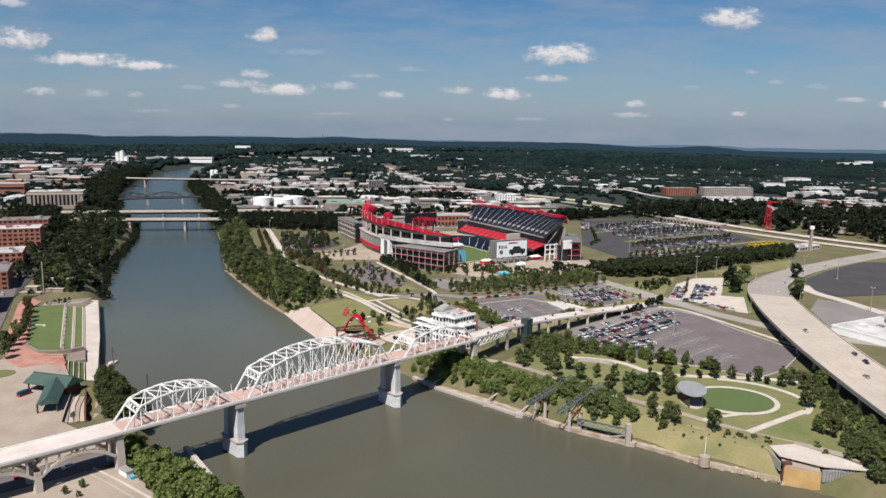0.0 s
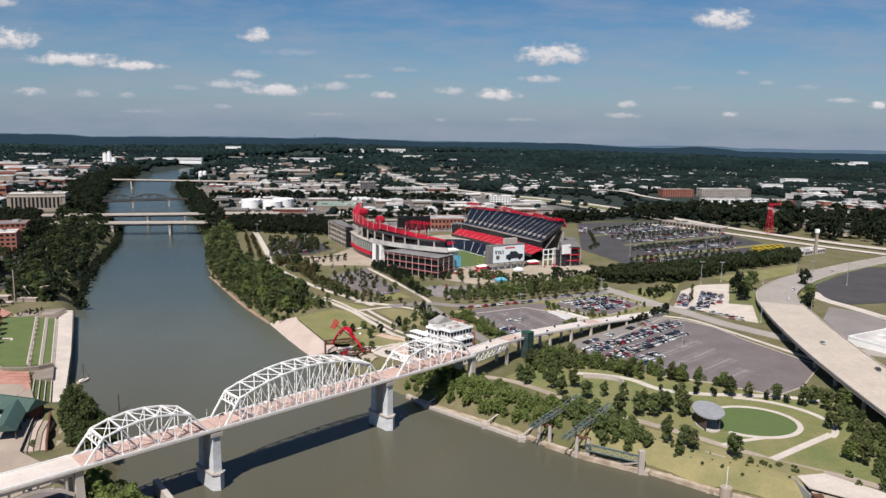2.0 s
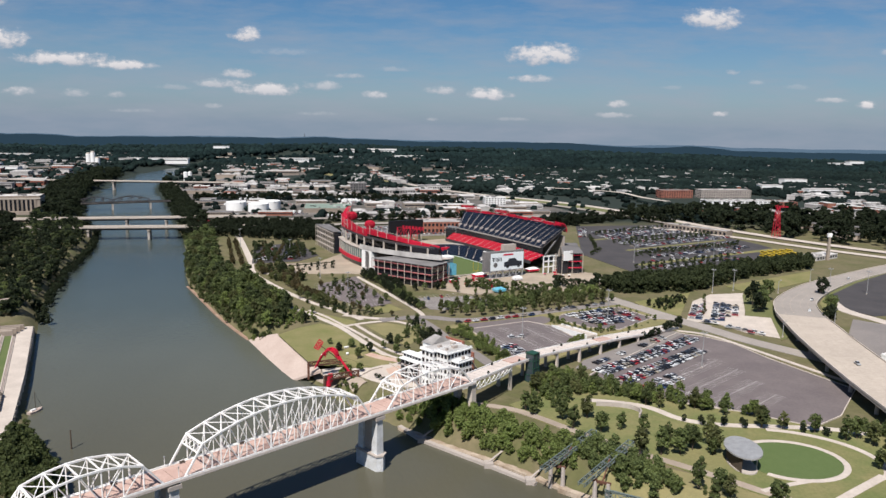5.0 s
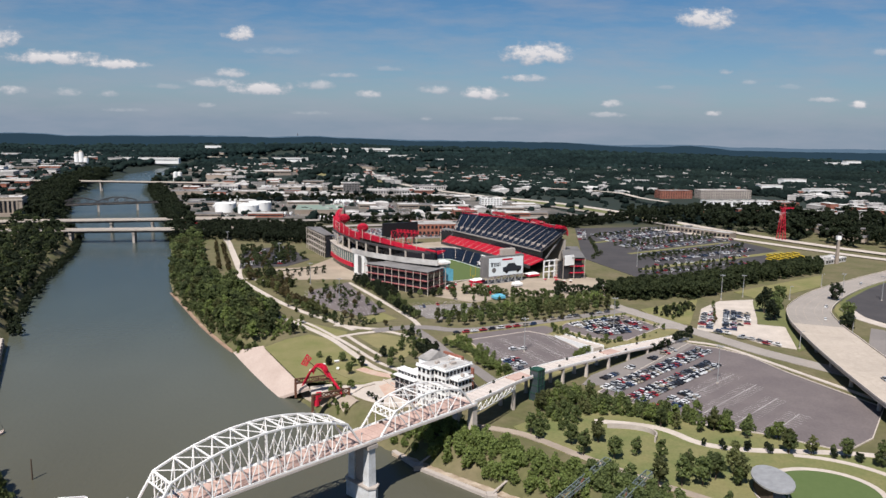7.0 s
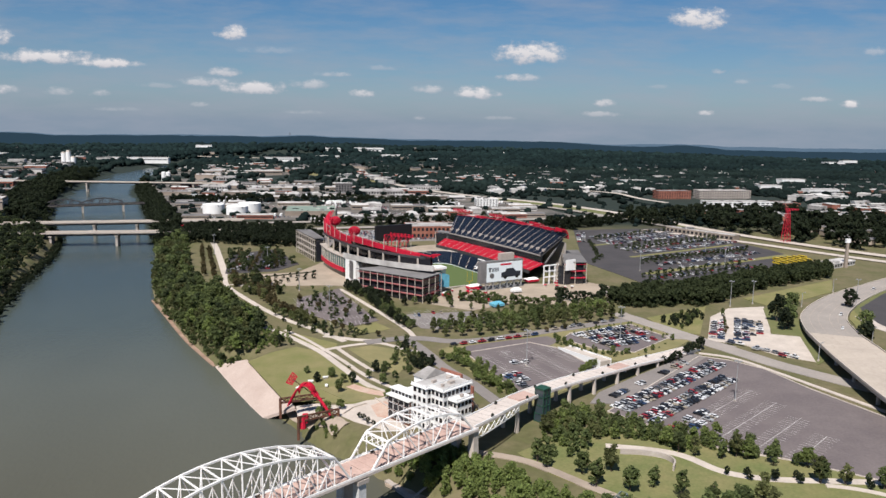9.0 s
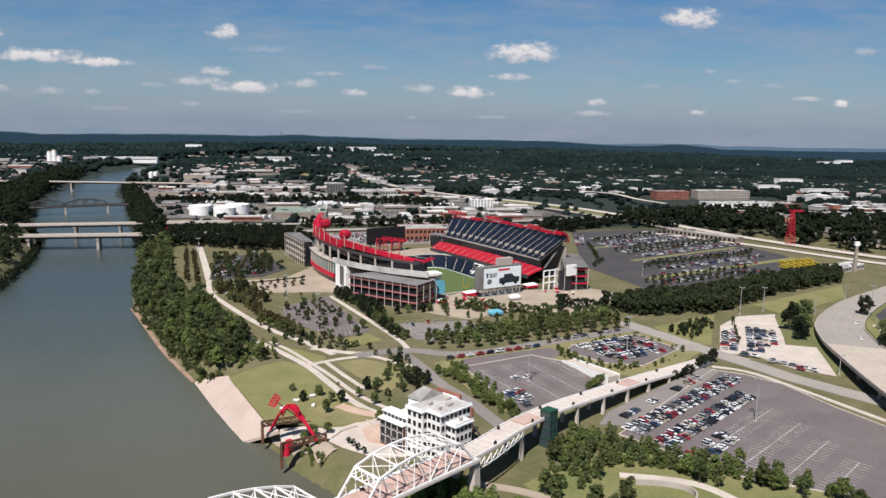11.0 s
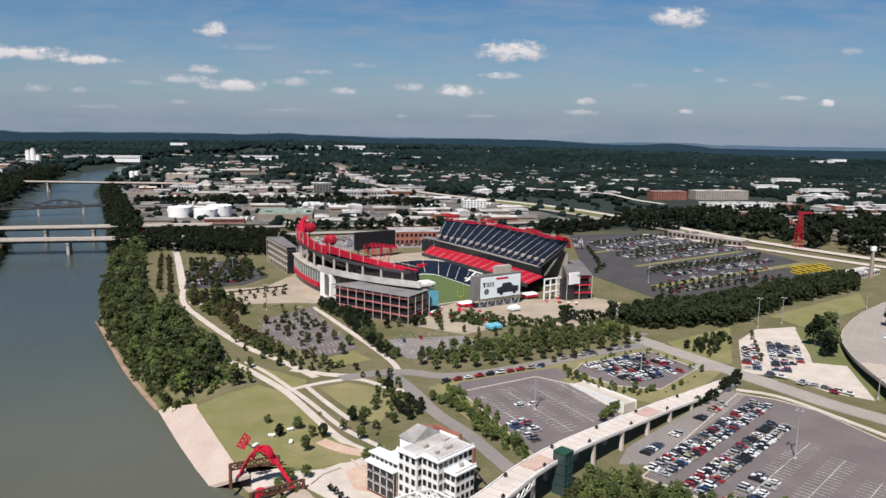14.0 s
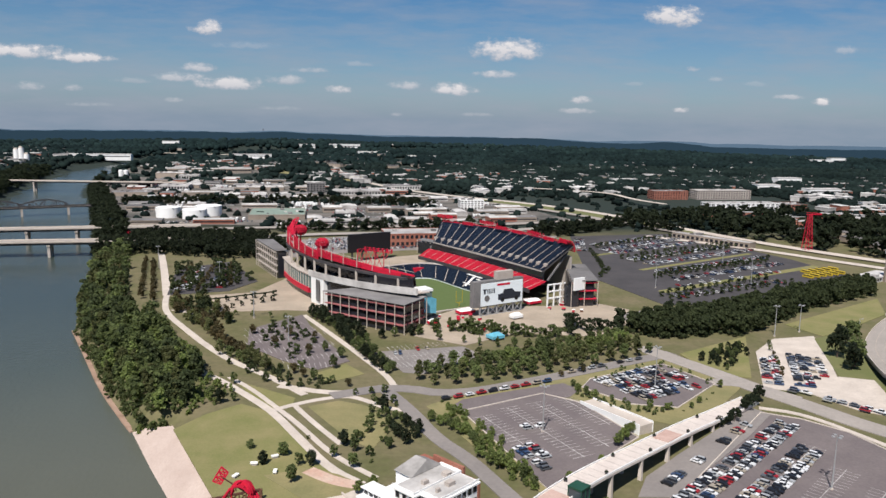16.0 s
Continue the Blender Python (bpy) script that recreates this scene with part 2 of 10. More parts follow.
M = {
    "grass": material("grass", (0.135, 0.14, 0.048), 0.95, second=(0.195, 0.172, 0.078), scale=0.06, fine=1.2, amount=0.7, bump=0.3),
    "grass_lush": material("grass_lush", (0.098, 0.112, 0.04), 0.95, second=(0.135, 0.132, 0.056), scale=0.08, fine=1.5, amount=0.5),
    "lawn_green": material("lawn_green", (0.075, 0.108, 0.032), 0.95, second=(0.10, 0.125, 0.045), scale=0.08, fine=1.2, amount=0.6),
    "turf": material("turf", (0.070, 0.104, 0.032), 0.9, second=(0.088, 0.120, 0.042), scale=0.2, fine=1.0, amount=0.3),
    "dry_grass": material("dry_grass", (0.225, 0.19, 0.092), 0.95, second=(0.14, 0.137, 0.06), scale=0.05, fine=1.0, amount=0.7),
    "sand": material("sand", (0.355, 0.28, 0.24), 0.95, second=(0.43, 0.35, 0.305), scale=0.08, fine=1.0, amount=0.5),
    "bank_stone": material("bank_stone", (0.4, 0.33, 0.26), 0.95, second=(0.25, 0.19, 0.135), scale=0.2, fine=1.1, amount=0.9, bump=0.8),
    "mud": material("mud", (0.32, 0.22, 0.165), 0.9, second=(0.2, 0.13, 0.09), scale=0.1, fine=0.8, amount=0.8),
    "asphalt": material("asphalt", (0.112, 0.094, 0.095), 0.9, second=(0.148, 0.125, 0.122), scale=0.05, fine=0.8, amount=0.6),
    "asphalt_dark": material("asphalt_dark", (0.044, 0.041, 0.043), 0.9, second=(0.062, 0.057, 0.058), scale=0.04, fine=0.6, amount=0.7),
    "pier_white": material("pier_white", (0.56, 0.575, 0.59), 0.75, second=(0.42, 0.42, 0.41), scale=0.25, fine=1.5, amount=0.7),
    "asphalt_old": material("asphalt_old", (0.165, 0.15, 0.143), 0.9, second=(0.215, 0.192, 0.178), scale=0.04, fine=0.7, amount=0.6),
    "road": material("road", (0.245, 0.22, 0.198), 0.9, second=(0.30, 0.268, 0.24), scale=0.05, fine=0.6, amount=0.6),
    "concrete": material("concrete", (0.4, 0.355, 0.32), 0.85, second=(0.31, 0.27, 0.24), scale=0.08, fine=1.2, amount=0.6),
    "pale_concrete": material("pale_concrete", (0.5, 0.44, 0.385), 0.85, second=(0.39, 0.34, 0.295), scale=0.1, fine=1.0, amount=0.6),
    "plaza": material("plaza", (0.335, 0.275, 0.22), 0.9, second=(0.25, 0.205, 0.165), scale=0.05, fine=0.8, amount=0.6),
    "stadium_plaza": material("stadium_plaza", (0.35, 0.29, 0.225), 0.9, second=(0.25, 0.207, 0.16), scale=0.05, fine=0.8, amount=0.7),
    "brick_paving": material("brick_paving", (0.30, 0.135, 0.10), 0.9, second=(0.38, 0.21, 0.165), scale=0.1, fine=1.0, amount=0.8),
    "brick": material("brick", (0.21, 0.075, 0.05), 0.9, second=(0.28, 0.12, 0.085), scale=0.1, fine=1.5, amount=0.7, vary=0.15),
    "white_paint": material("white_paint", (0.72, 0.715, 0.71), 0.55, second=(0.68, 0.66, 0.63), scale=0.25, fine=2.0, amount=0.5),
    "white_wall": material("white_wall", (0.74, 0.74, 0.73), 0.7, second=(0.64, 0.635, 0.62), scale=0.15, fine=2.0, amount=0.4),
    "roof_white": material("roof_white", (0.48, 0.462, 0.445), 0.8, second=(0.26, 0.247, 0.235), scale=0.05, fine=0.6, amount=0.7, vary=0.5),
    "roof_grey": material("roof_grey", (0.17, 0.162, 0.16), 0.85, second=(0.1, 0.096, 0.095), scale=0.05, fine=0.6, amount=0.7, vary=0.5),
    "wall_tan": material("wall_tan", (0.27, 0.225, 0.185), 0.85, second=(0.2, 0.165, 0.135), scale=0.08, fine=1.0, amount=0.6, vary=0.5),
    "deck_boards": material("deck_boards", (0.47, 0.335, 0.285), 0.85, second=(0.38, 0.255, 0.215), scale=0.12, fine=1.4, amount=0.7),
    "red_steel": material("red_steel", (0.50, 0.013, 0.040), 0.5, second=(0.38, 0.011, 0.030), scale=0.3, fine=2.0, amount=0.4),
    "red_seat": material("red_seat", (0.45, 0.012, 0.034), 0.6, second=(0.35, 0.01, 0.027), scale=0.3, fine=2.5, amount=0.5),
    "blue_seat": material("blue_seat", (0.006, 0.013, 0.029), 0.6, second=(0.009, 0.018, 0.037), scale=0.2, fine=2.5, amount=0.5),
    "dark_steel": material("dark_steel", (0.035, 0.035, 0.04), 0.6, second=(0.055, 0.05, 0.05), scale=0.3, fine=2.0, amount=0.5),
    "rust": material("rust", (0.12, 0.05, 0.03), 0.85, second=(0.07, 0.035, 0.025), scale=0.4, fine=2.0, amount=0.8),
    "green_steel": material("green_steel", (0.09, 0.125, 0.12), 0.7, second=(0.14, 0.16, 0.15), scale=0.5, fine=2.0, amount=0.6),
    "green_roof": material("green_roof", (0.040, 0.072, 0.060), 0.55, second=(0.055, 0.092, 0.076), scale=0.2, fine=1.5, amount=0.5),
    "glass": material("glass", (0.028, 0.04, 0.048), 0.12, second=(0.045, 0.062, 0.07), scale=0.1, fine=0.8, amount=0.5, spec=0.6),
    "glass_green": material("glass_green", (0.14, 0.185, 0.175), 0.2, second=(0.10, 0.135, 0.13), scale=0.1, fine=0.8, amount=0.5, spec=0.6),
    "dark_glass": material("dark_glass", (0.012, 0.014, 0.018), 0.15, second=(0.02, 0.02, 0.025), scale=0.1, fine=0.8, amount=0.5, spec=0.5),
    "screen": material("screen", (0.008, 0.008, 0.01), 0.5, second=(0.012, 0.012, 0.014), scale=0.5, fine=3.0, amount=0.3),
    "board_white": material("board_white", (0.66, 0.71, 0.73), 0.6, second=(0.60, 0.655, 0.68), scale=0.1, fine=1.0, amount=0.3),
    "bark": material("bark", (0.09, 0.065, 0.045), 0.95, second=(0.06, 0.045, 0.035), scale=1.0, fine=6.0, amount=0.8),
    "leaf": material("leaf", (0.155, 0.190, 0.068), 0.75, second=(0.10, 0.128, 0.048), scale=0.12, fine=1.2, amount=0.8, vary=0.55, thin=0.60),
    "deck_concrete": material("deck_concrete", (0.56, 0.50, 0.455), 0.85, second=(0.46, 0.40, 0.36), scale=0.1, fine=1.0, amount=0.6),
    "viaduct_deck": material("viaduct_deck", (0.43, 0.37, 0.31), 0.85, second=(0.36, 0.31, 0.26), scale=0.05, fine=0.5, amount=0.6),
    "brick_faded": material("brick_faded", (0.42, 0.27, 0.21), 0.9, second=(0.46, 0.36, 0.29), scale=0.15, fine=1.0, amount=0.8),
    "faint_line": material("faint_line", (0.40, 0.345, 0.29), 0.85, second=(0.33, 0.28, 0.23), scale=0.2, fine=1.5, amount=0.6),
    "leaf_olive": material("leaf_olive", (0.165, 0.176, 0.07), 0.8, second=(0.105, 0.118, 0.046), scale=0.12, fine=1.2, amount=0.8, vary=0.5, thin=0.60),
    "leaf_mid": material("leaf_mid", (0.078, 0.098, 0.04), 0.8, second=(0.046, 0.062, 0.026), scale=0.08, fine=1.0, amount=0.8, vary=0.5, thin=0.60),
    "leaf_dark": material("leaf_dark", (0.034, 0.046, 0.022), 0.8, second=(0.021, 0.03, 0.015), scale=0.06, fine=0.8, amount=0.8, vary=0.5, thin=0.60),
    "leaf_bright": material("leaf_bright", (0.215, 0.270, 0.085), 0.75, second=(0.155, 0.190, 0.06), scale=0.12, fine=1.2, amount=0.8, vary=0.5, thin=0.60),
    "leaf_rusty": material("leaf_rusty", (0.135, 0.105, 0.05), 0.8, second=(0.08, 0.074, 0.033), scale=0.12, fine=1.2, amount=0.8, vary=0.5, thin=0.60),
    # distant leaf colours with blue haze mixed in, bluest on the hills
    "far_leaf_hazed": material("far_leaf_hazed", (0.0130, 0.0215, 0.0190), 0.95, second=(0.0050, 0.0095, 0.0088), scale=0.006, fine=0.06, amount=0.9, vary=0.4, spec=0.05),
    "hill_leaf_hazed": material("hill_leaf_hazed", (0.0125, 0.0235, 0.0225), 0.95, second=(0.0060, 0.0120, 0.0125), scale=0.006, fine=0.05, amount=0.9, vary=0.4, spec=0.05),
    "yard": material("yard", (0.168, 0.150, 0.134), 0.9, second=(0.06, 0.058, 0.051), scale=0.022, fine=0.22, amount=0.9),
    "green_pale": material("green_pale", (0.20, 0.25, 0.21), 0.8, second=(0.16, 0.21, 0.175), scale=0.06, fine=0.6, amount=0.5),
    "park": material("park", (0.115, 0.132, 0.046), 0.95, second=(0.175, 0.160, 0.070), scale=0.05, fine=0.8, amount=0.8),
    "rubber": material("rubber", (0.012, 0.012, 0.012), 0.85),
    "line_paint": material("line_paint", (0.62, 0.61, 0.60), 0.8, second=(0.34, 0.33, 0.32), scale=0.3, fine=2.0, amount=0.8),
    "bay_paint": material("bay_paint", (0.54, 0.52, 0.50), 0.85, second=(0.29, 0.27, 0.26), scale=0.12, fine=1.6, amount=0.9),
    "yellow_paint": material("yellow_paint", (0.5, 0.36, 0.03), 0.6),
    "cyan_panel": material("cyan_panel", (0.13, 0.40, 0.52), 0.5),
    "lamp_grey": material("lamp_grey", (0.42, 0.42, 0.42), 0.5, metal=0.4),
}


car_blue = material("van_blue", (0.02, 0.04, 0.10), 0.3, metal=0.2, spec=0.5)


def water_material():
    m = bpy.data.materials.new("river_water")
    m.use_nodes = True
    nt = m.node_tree
    N, L = nt.nodes.new, nt.links.new
    b = nt.nodes["Principled BSDF"]
    geo, at = N("ShaderNodeNewGeometry"), N("ShaderNodeMapping")
    L(geo.outputs["Position"], at.inputs["Vector"])
    at.inputs["Scale"].default_value = (1.0, 0.45, 1.0)
    big, small = N("ShaderNodeTexNoise"), N("ShaderNodeTexNoise")
    for n, s, d in ((big, 0.012, 4), (small, 0.55, 4)):
        n.inputs["Scale"].default_value, n.inputs["Detail"].default_value = s, d
        L(at.outputs[0], n.inputs["Vector"])
    # brown with mud downstream, paler and greener in the middle reach; the dark reflection upstream is painted in
    where, reach, ramp = N("ShaderNodeSeparateXYZ"), N("ShaderNodeMapRange"), N("ShaderNodeValToRGB")
    L(geo.outputs["Position"], where.inputs[0])
    L(where.outputs["Y"], reach.inputs["Value"])
    reach.inputs["From Min"].default_value, reach.inputs["From Max"].default_value = 200, 1000
    L(reach.outputs[0], ramp.inputs[0])
    stops = ((0.0, (0.076, 0.070, 0.047)), (0.20, (0.080, 0.076, 0.054)), (0.42, (0.084, 0.089, 0.071)), (0.58, (0.058, 0.070, 0.060)), (0.8, (0.042, 0.054, 0.048)))
    while len(ramp.color_ramp.elements) < len(stops):
        ramp.color_ramp.elements.new(0.5)
    for e, (at_, c) in zip(ramp.color_ramp.elements, stops):
        e.position, e.color = at_, (*c, 1)
    silt = N("ShaderNodeMapRange")
    L(big.outputs[0], silt.inputs["Value"])
    silt.inputs["To Min"].default_value, silt.inputs["To Max"].default_value = 0.82, 1.18
    mix = N("ShaderNodeMix")
    mix.data_type, mix.blend_type = "RGBA", "MULTIPLY"
    mix.inputs["Factor"].default_value = 1.0
    L(ramp.outputs[0], mix.inputs["A"])
    L(silt.outputs[0], mix.inputs["B"])
    L(mix.outputs["Result"], b.inputs["Base Color"])
    b.inputs["Roughness"].default_value = 0.22
    b.inputs["Specular IOR Level"].default_value = 0.27
    b.inputs["IOR"].default_value = 1.33
    bp = N("ShaderNodeBump")
    bp.inputs["Strength"].default_value, bp.inputs["Distance"].default_value = 0.55, 0.3
    L(small.outputs[0], bp.inputs["Height"])
    L(bp.outputs[0], b.inputs["Normal"])
    return m


M["water"] = water_material()


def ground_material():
    """Rough grass and bare earth round the city; a much darker green further off, blended in by y."""
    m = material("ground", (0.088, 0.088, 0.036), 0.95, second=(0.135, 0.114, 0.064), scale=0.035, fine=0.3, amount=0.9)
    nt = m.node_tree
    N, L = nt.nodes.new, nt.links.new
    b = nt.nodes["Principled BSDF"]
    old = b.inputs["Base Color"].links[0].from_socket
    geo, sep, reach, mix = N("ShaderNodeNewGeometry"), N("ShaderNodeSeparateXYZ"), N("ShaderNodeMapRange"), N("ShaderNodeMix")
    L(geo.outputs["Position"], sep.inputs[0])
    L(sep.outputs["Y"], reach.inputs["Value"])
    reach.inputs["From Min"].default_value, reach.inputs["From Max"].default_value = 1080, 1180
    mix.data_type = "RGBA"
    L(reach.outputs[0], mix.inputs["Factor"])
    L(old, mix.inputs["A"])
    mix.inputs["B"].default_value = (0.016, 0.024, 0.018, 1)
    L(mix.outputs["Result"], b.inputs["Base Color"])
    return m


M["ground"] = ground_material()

# ---- building blocks ----
WATER = -9.6


class Shape:
    """Gathers corners and faces of one mesh; z, y and x in the thing's own axes."""

    def __init__(self):
        self.v, self.f = [], []

    def add(self, verts, faces):
        n = len(self.v)
        self.v += [tuple(p) for p in verts]
        self.f += [tuple(i + n for i in face) for face in faces]
        return self

    def box(self, x0, y0, z0, x1, y1, z1):
        v = [(x, y, z) for z in (z0, z1) for y in (y0, y1) for x in (x0, x1)]
        return self.add(v, [(0, 2, 3, 1), (4, 5, 7, 6), (0, 1, 5, 4), (2, 6, 7, 3), (0, 4, 6, 2), (1, 3, 7, 5)])

    def prism(self, poly, z0, z1):
        """Upright walls over a plan; z0 and z1 may be lists, one height a corner."""
        n = len(poly)
        lo = z0 if isinstance(z0, (list, tuple)) else [z0] * n
        hi = z1 if isinstance(z1, (list, tuple)) else [z1] * n
        area = sum(poly[i][0] * poly[(i + 1) % n][1] - poly[(i + 1) % n][0] * poly[i][1] for i in range(n))
        if area < 0:
            poly, lo, hi = poly[::-1], list(lo)[::-1], list(hi)[::-1]
        v = [(*p[:2], z) for p, z in zip(poly, lo)] + [(*p[:2], z) for p, z in zip(poly, hi)]
        return self.add(v, [tuple(range(n))[::-1], tuple(range(n, 2 * n))] + [(i, (i + 1) % n, n + (i + 1) % n, n + i) for i in range(n)])

    def bar(self, a, b, w, h=None):
        """A square beam from a to b, w wide and h deep."""
        a, b, h = Vector(a), Vector(b), h or w
        d = (b - a).normalized()
        side = d.cross(Vector((0, 0, 1)))
        side = side.normalized() if side.length > 1e-4 else Vector((1, 0, 0))
        up = side.cross(d)
        v = [p + side * s * w / 2 + up * t * h / 2 for p in (a, b) for t in (-1, 1) for s in (-1, 1)]
        return self.add(v, [(0, 1, 3, 2), (4, 6, 7, 5), (0, 4, 5, 1), (2, 3, 7, 6), (0, 2, 6, 4), (1, 5, 7, 3)])

    def rail(self, points, w, h=None):
        """A square beam bent along a row of points, in one piece."""
        pts, h, v = [Vector(p) for p in points], h or w, []
        n = len(pts)
        for i, p in enumerate(pts):
            d = (pts[min(i + 1, n - 1)] - pts[max(i - 1, 0)]).normalized()
            side = d.cross(Vector((0, 0, 1)))
            side = side.normalized() if side.length > 1e-3 else Vector((1, 0, 0))
            up = side.cross(d)
            v += [p + side * a * w / 2 + up * b * h / 2 for a, b in ((-1, -1), (1, -1), (1, 1), (-1, 1))]
        f = [(4 * i + k, 4 * i + (k + 1) % 4, 4 * i + 4 + (k + 1) % 4, 4 * i + 4 + k) for i in range(n - 1) for k in range(4)]
        return self.add(v, f + [(3, 2, 1, 0), (4 * n - 4, 4 * n - 3, 4 * n - 2, 4 * n - 1)])

    def drum(self, x, y, z0, z1, r0, r1=None, n=12, sx=1.0, sy=1.0):
        r1 = r0 if r1 is None else r1
        ring = [(math.cos(2 * math.pi * i / n), math.sin(2 * math.pi * i / n)) for i in range(n)]
        v = [(x + c * r0 * sx, y + s * r0 * sy, z0) for c, s in ring] + [(x + c * r1 * sx, y + s * r1 * sy, z1) for c, s in ring]
        return self.add(v, [tuple(range(n))[::-1], tuple(range(n, 2 * n))] + [(i, (i + 1) % n, n + (i + 1) % n, n + i) for i in range(n)])

    def strip(self, left, right, thick=0.0):
        """A band between two rows of points, with a thickness below it."""
        n = len(left)
        v = [tuple(p) for p in left] + [tuple(p) for p in right]
        f = [(i, n + i, n + i + 1, i + 1) for i in range(n - 1)]
        if thick:
            v += [(x, y, z - thick) for x, y, z in v]
            k = 2 * n
            f += [(k + i + 1, k + n + i + 1, k + n + i, k + i) for i in range(n - 1)]
            f += [(i, i + 1, k + i + 1, k + i) for i in range(n - 1)] + [(n + i + 1, n + i, k + n + i, k + n + i + 1) for i in range(n - 1)]
            f += [(0, k, k + n, n), (n - 1, 2 * n - 1, k + 2 * n - 1, k + n - 1)]
        return self.add(v, f)

    def mesh(self, name, mat, smooth=False):
        me = bpy.data.meshes.new(name)
        me.from_pydata(self.v, [], self.f)
        me.materials.append(mat)
        if smooth:
            me.polygons.foreach_set("use_smooth", [True] * len(me.polygons))
        me.update()
        return me


def thing(name, label, category, x=0.0, y=0.0, z=0.0, rz=0.0, group="", kind=""):
    ob = new(name)
    ob.empty_display_size = 0.5
    ob.matrix_world = pose(x, y, z, 0, 0, rz)
    return tagged(ob, label, category, group, kind)


def part(name, shape, mat, parent, label="", smooth=False):
    ob = new(name, shape.mesh(name, mat, smooth))
    ob.parent = parent
    return tagged(ob, label)


def place(name, shape, mat, label, category="", kind="", group="", smooth=False):
    return tagged(new(name, shape.mesh(name, mat, smooth)), label, category, group, kind)


def along(points, step):
    """Points every step metres along a plan line, with the direction there."""
    out = []
    for a, b in zip(points, points[1:]):
        a, b = Vector(a), Vector(b)
        n = max(1, int((b - a).length / step))
        out += [(a.lerp(b, i / n), (b - a).normalized()) for i in range(n)]
    out.append((Vector(points[-1]), (Vector(points[-1]) - Vector(points[-2])).normalized()))
    return out


def smooth_line(points, rounds=2):
    for _ in range(rounds):
        out = [points[0]]
        for a, b in zip(points, points[1:]):
            out += [tuple(0.75 * p + 0.25 * q for p, q in zip(a, b)), tuple(0.25 * p + 0.75 * q for p, q in zip(a, b))]
        points = out + [points[-1]]
    return points


def ribbon(points, width, z=None, thick=0.0, shape=None):
    """A band of even width along a plan line (x, y or x, y, z)."""
    pts = [Vector((p[0], p[1], p[2] if len(p) > 2 else z)) for p in points]
    left, right = [], []
    for i, p in enumerate(pts):
        d = (pts[min(i + 1, len(pts) - 1)] - pts[max(i - 1, 0)])
        n = Vector((-d.y, d.x, 0)).normalized() * width / 2
        left.append(p + n), right.append(p - n)
    return (shape or Shape()).strip(left, right, thick)

# ---- ground, river ----
EAST_BANK = [(600, -60), (450, 60), (300, 180), (205, 258), (147, 296), (117, 314), (90, 337), (63, 353), (38, 379), (8, 403), (-13, 423), (-50, 463), (-81, 504), (-103, 537),
             (-125, 580), (-153, 626), (-183, 684), (-210, 735), (-229, 785), (-250, 850), (-272, 924), (-302, 1010), (-347, 1130), (-423, 1329), (-554, 1656), (-640, 1950),
             (-695, 2300), (-700, 2560), (-610, 2780), (-400, 2960), (0, 3200), (500, 3400)]
WEST_BANK = [(420, -200), (200, 0), (60, 120), (-20, 205), (-66, 258), (-104, 288), (-128, 316), (-138, 342), (-152, 368), (-178, 400), (-205, 446), (-277, 602), (-297, 640),
             (-340, 771), (-380, 922), (-428, 1048), (-488, 1144), (-562, 1320), (-640, 1509), (-722, 1783), (-772, 2030), (-805, 2300), (-812, 2620), (-730, 2880), (-500, 3060), (0, 3330), (500, 3540)]
RIVER = EAST_BANK + WEST_BANK[::-1]


def river_distance(x, y):
    """Metres from the water's edge, negative in the river; arrays."""
    best, inside = np.full(x.shape, 1e9), np.zeros(x.shape, bool)
    n = len(RIVER)
    for i in range(n):
        (ax, ay), (bx, by) = RIVER[i], RIVER[(i + 1) % n]
        dx, dy = bx - ax, by - ay
        t = np.clip(((x - ax) * dx + (y - ay) * dy) / (dx * dx + dy * dy), 0, 1)
        best = np.minimum(best, np.hypot(x - ax - t * dx, y - ay - t * dy))
        if dy:
            inside ^= ((ay > y) != (by > y)) & (x < (y - ay) * dx / dy + ax)
    return np.where(inside, -best, best)


def wave(x, y, size, seed):
    """Smooth bumps between about -1 and 1."""
    r = np.random.RandomState(seed)
    out = 0
    for _ in range(6):
        a, p, k = r.uniform(0, 2 * np.pi), r.uniform(0, 2 * np.pi), r.uniform(0.6, 1.7)
        out = out + np.sin((x * np.cos(a) + y * np.sin(a)) * k * 2 * np.pi / size + p)
    return out / 3.2


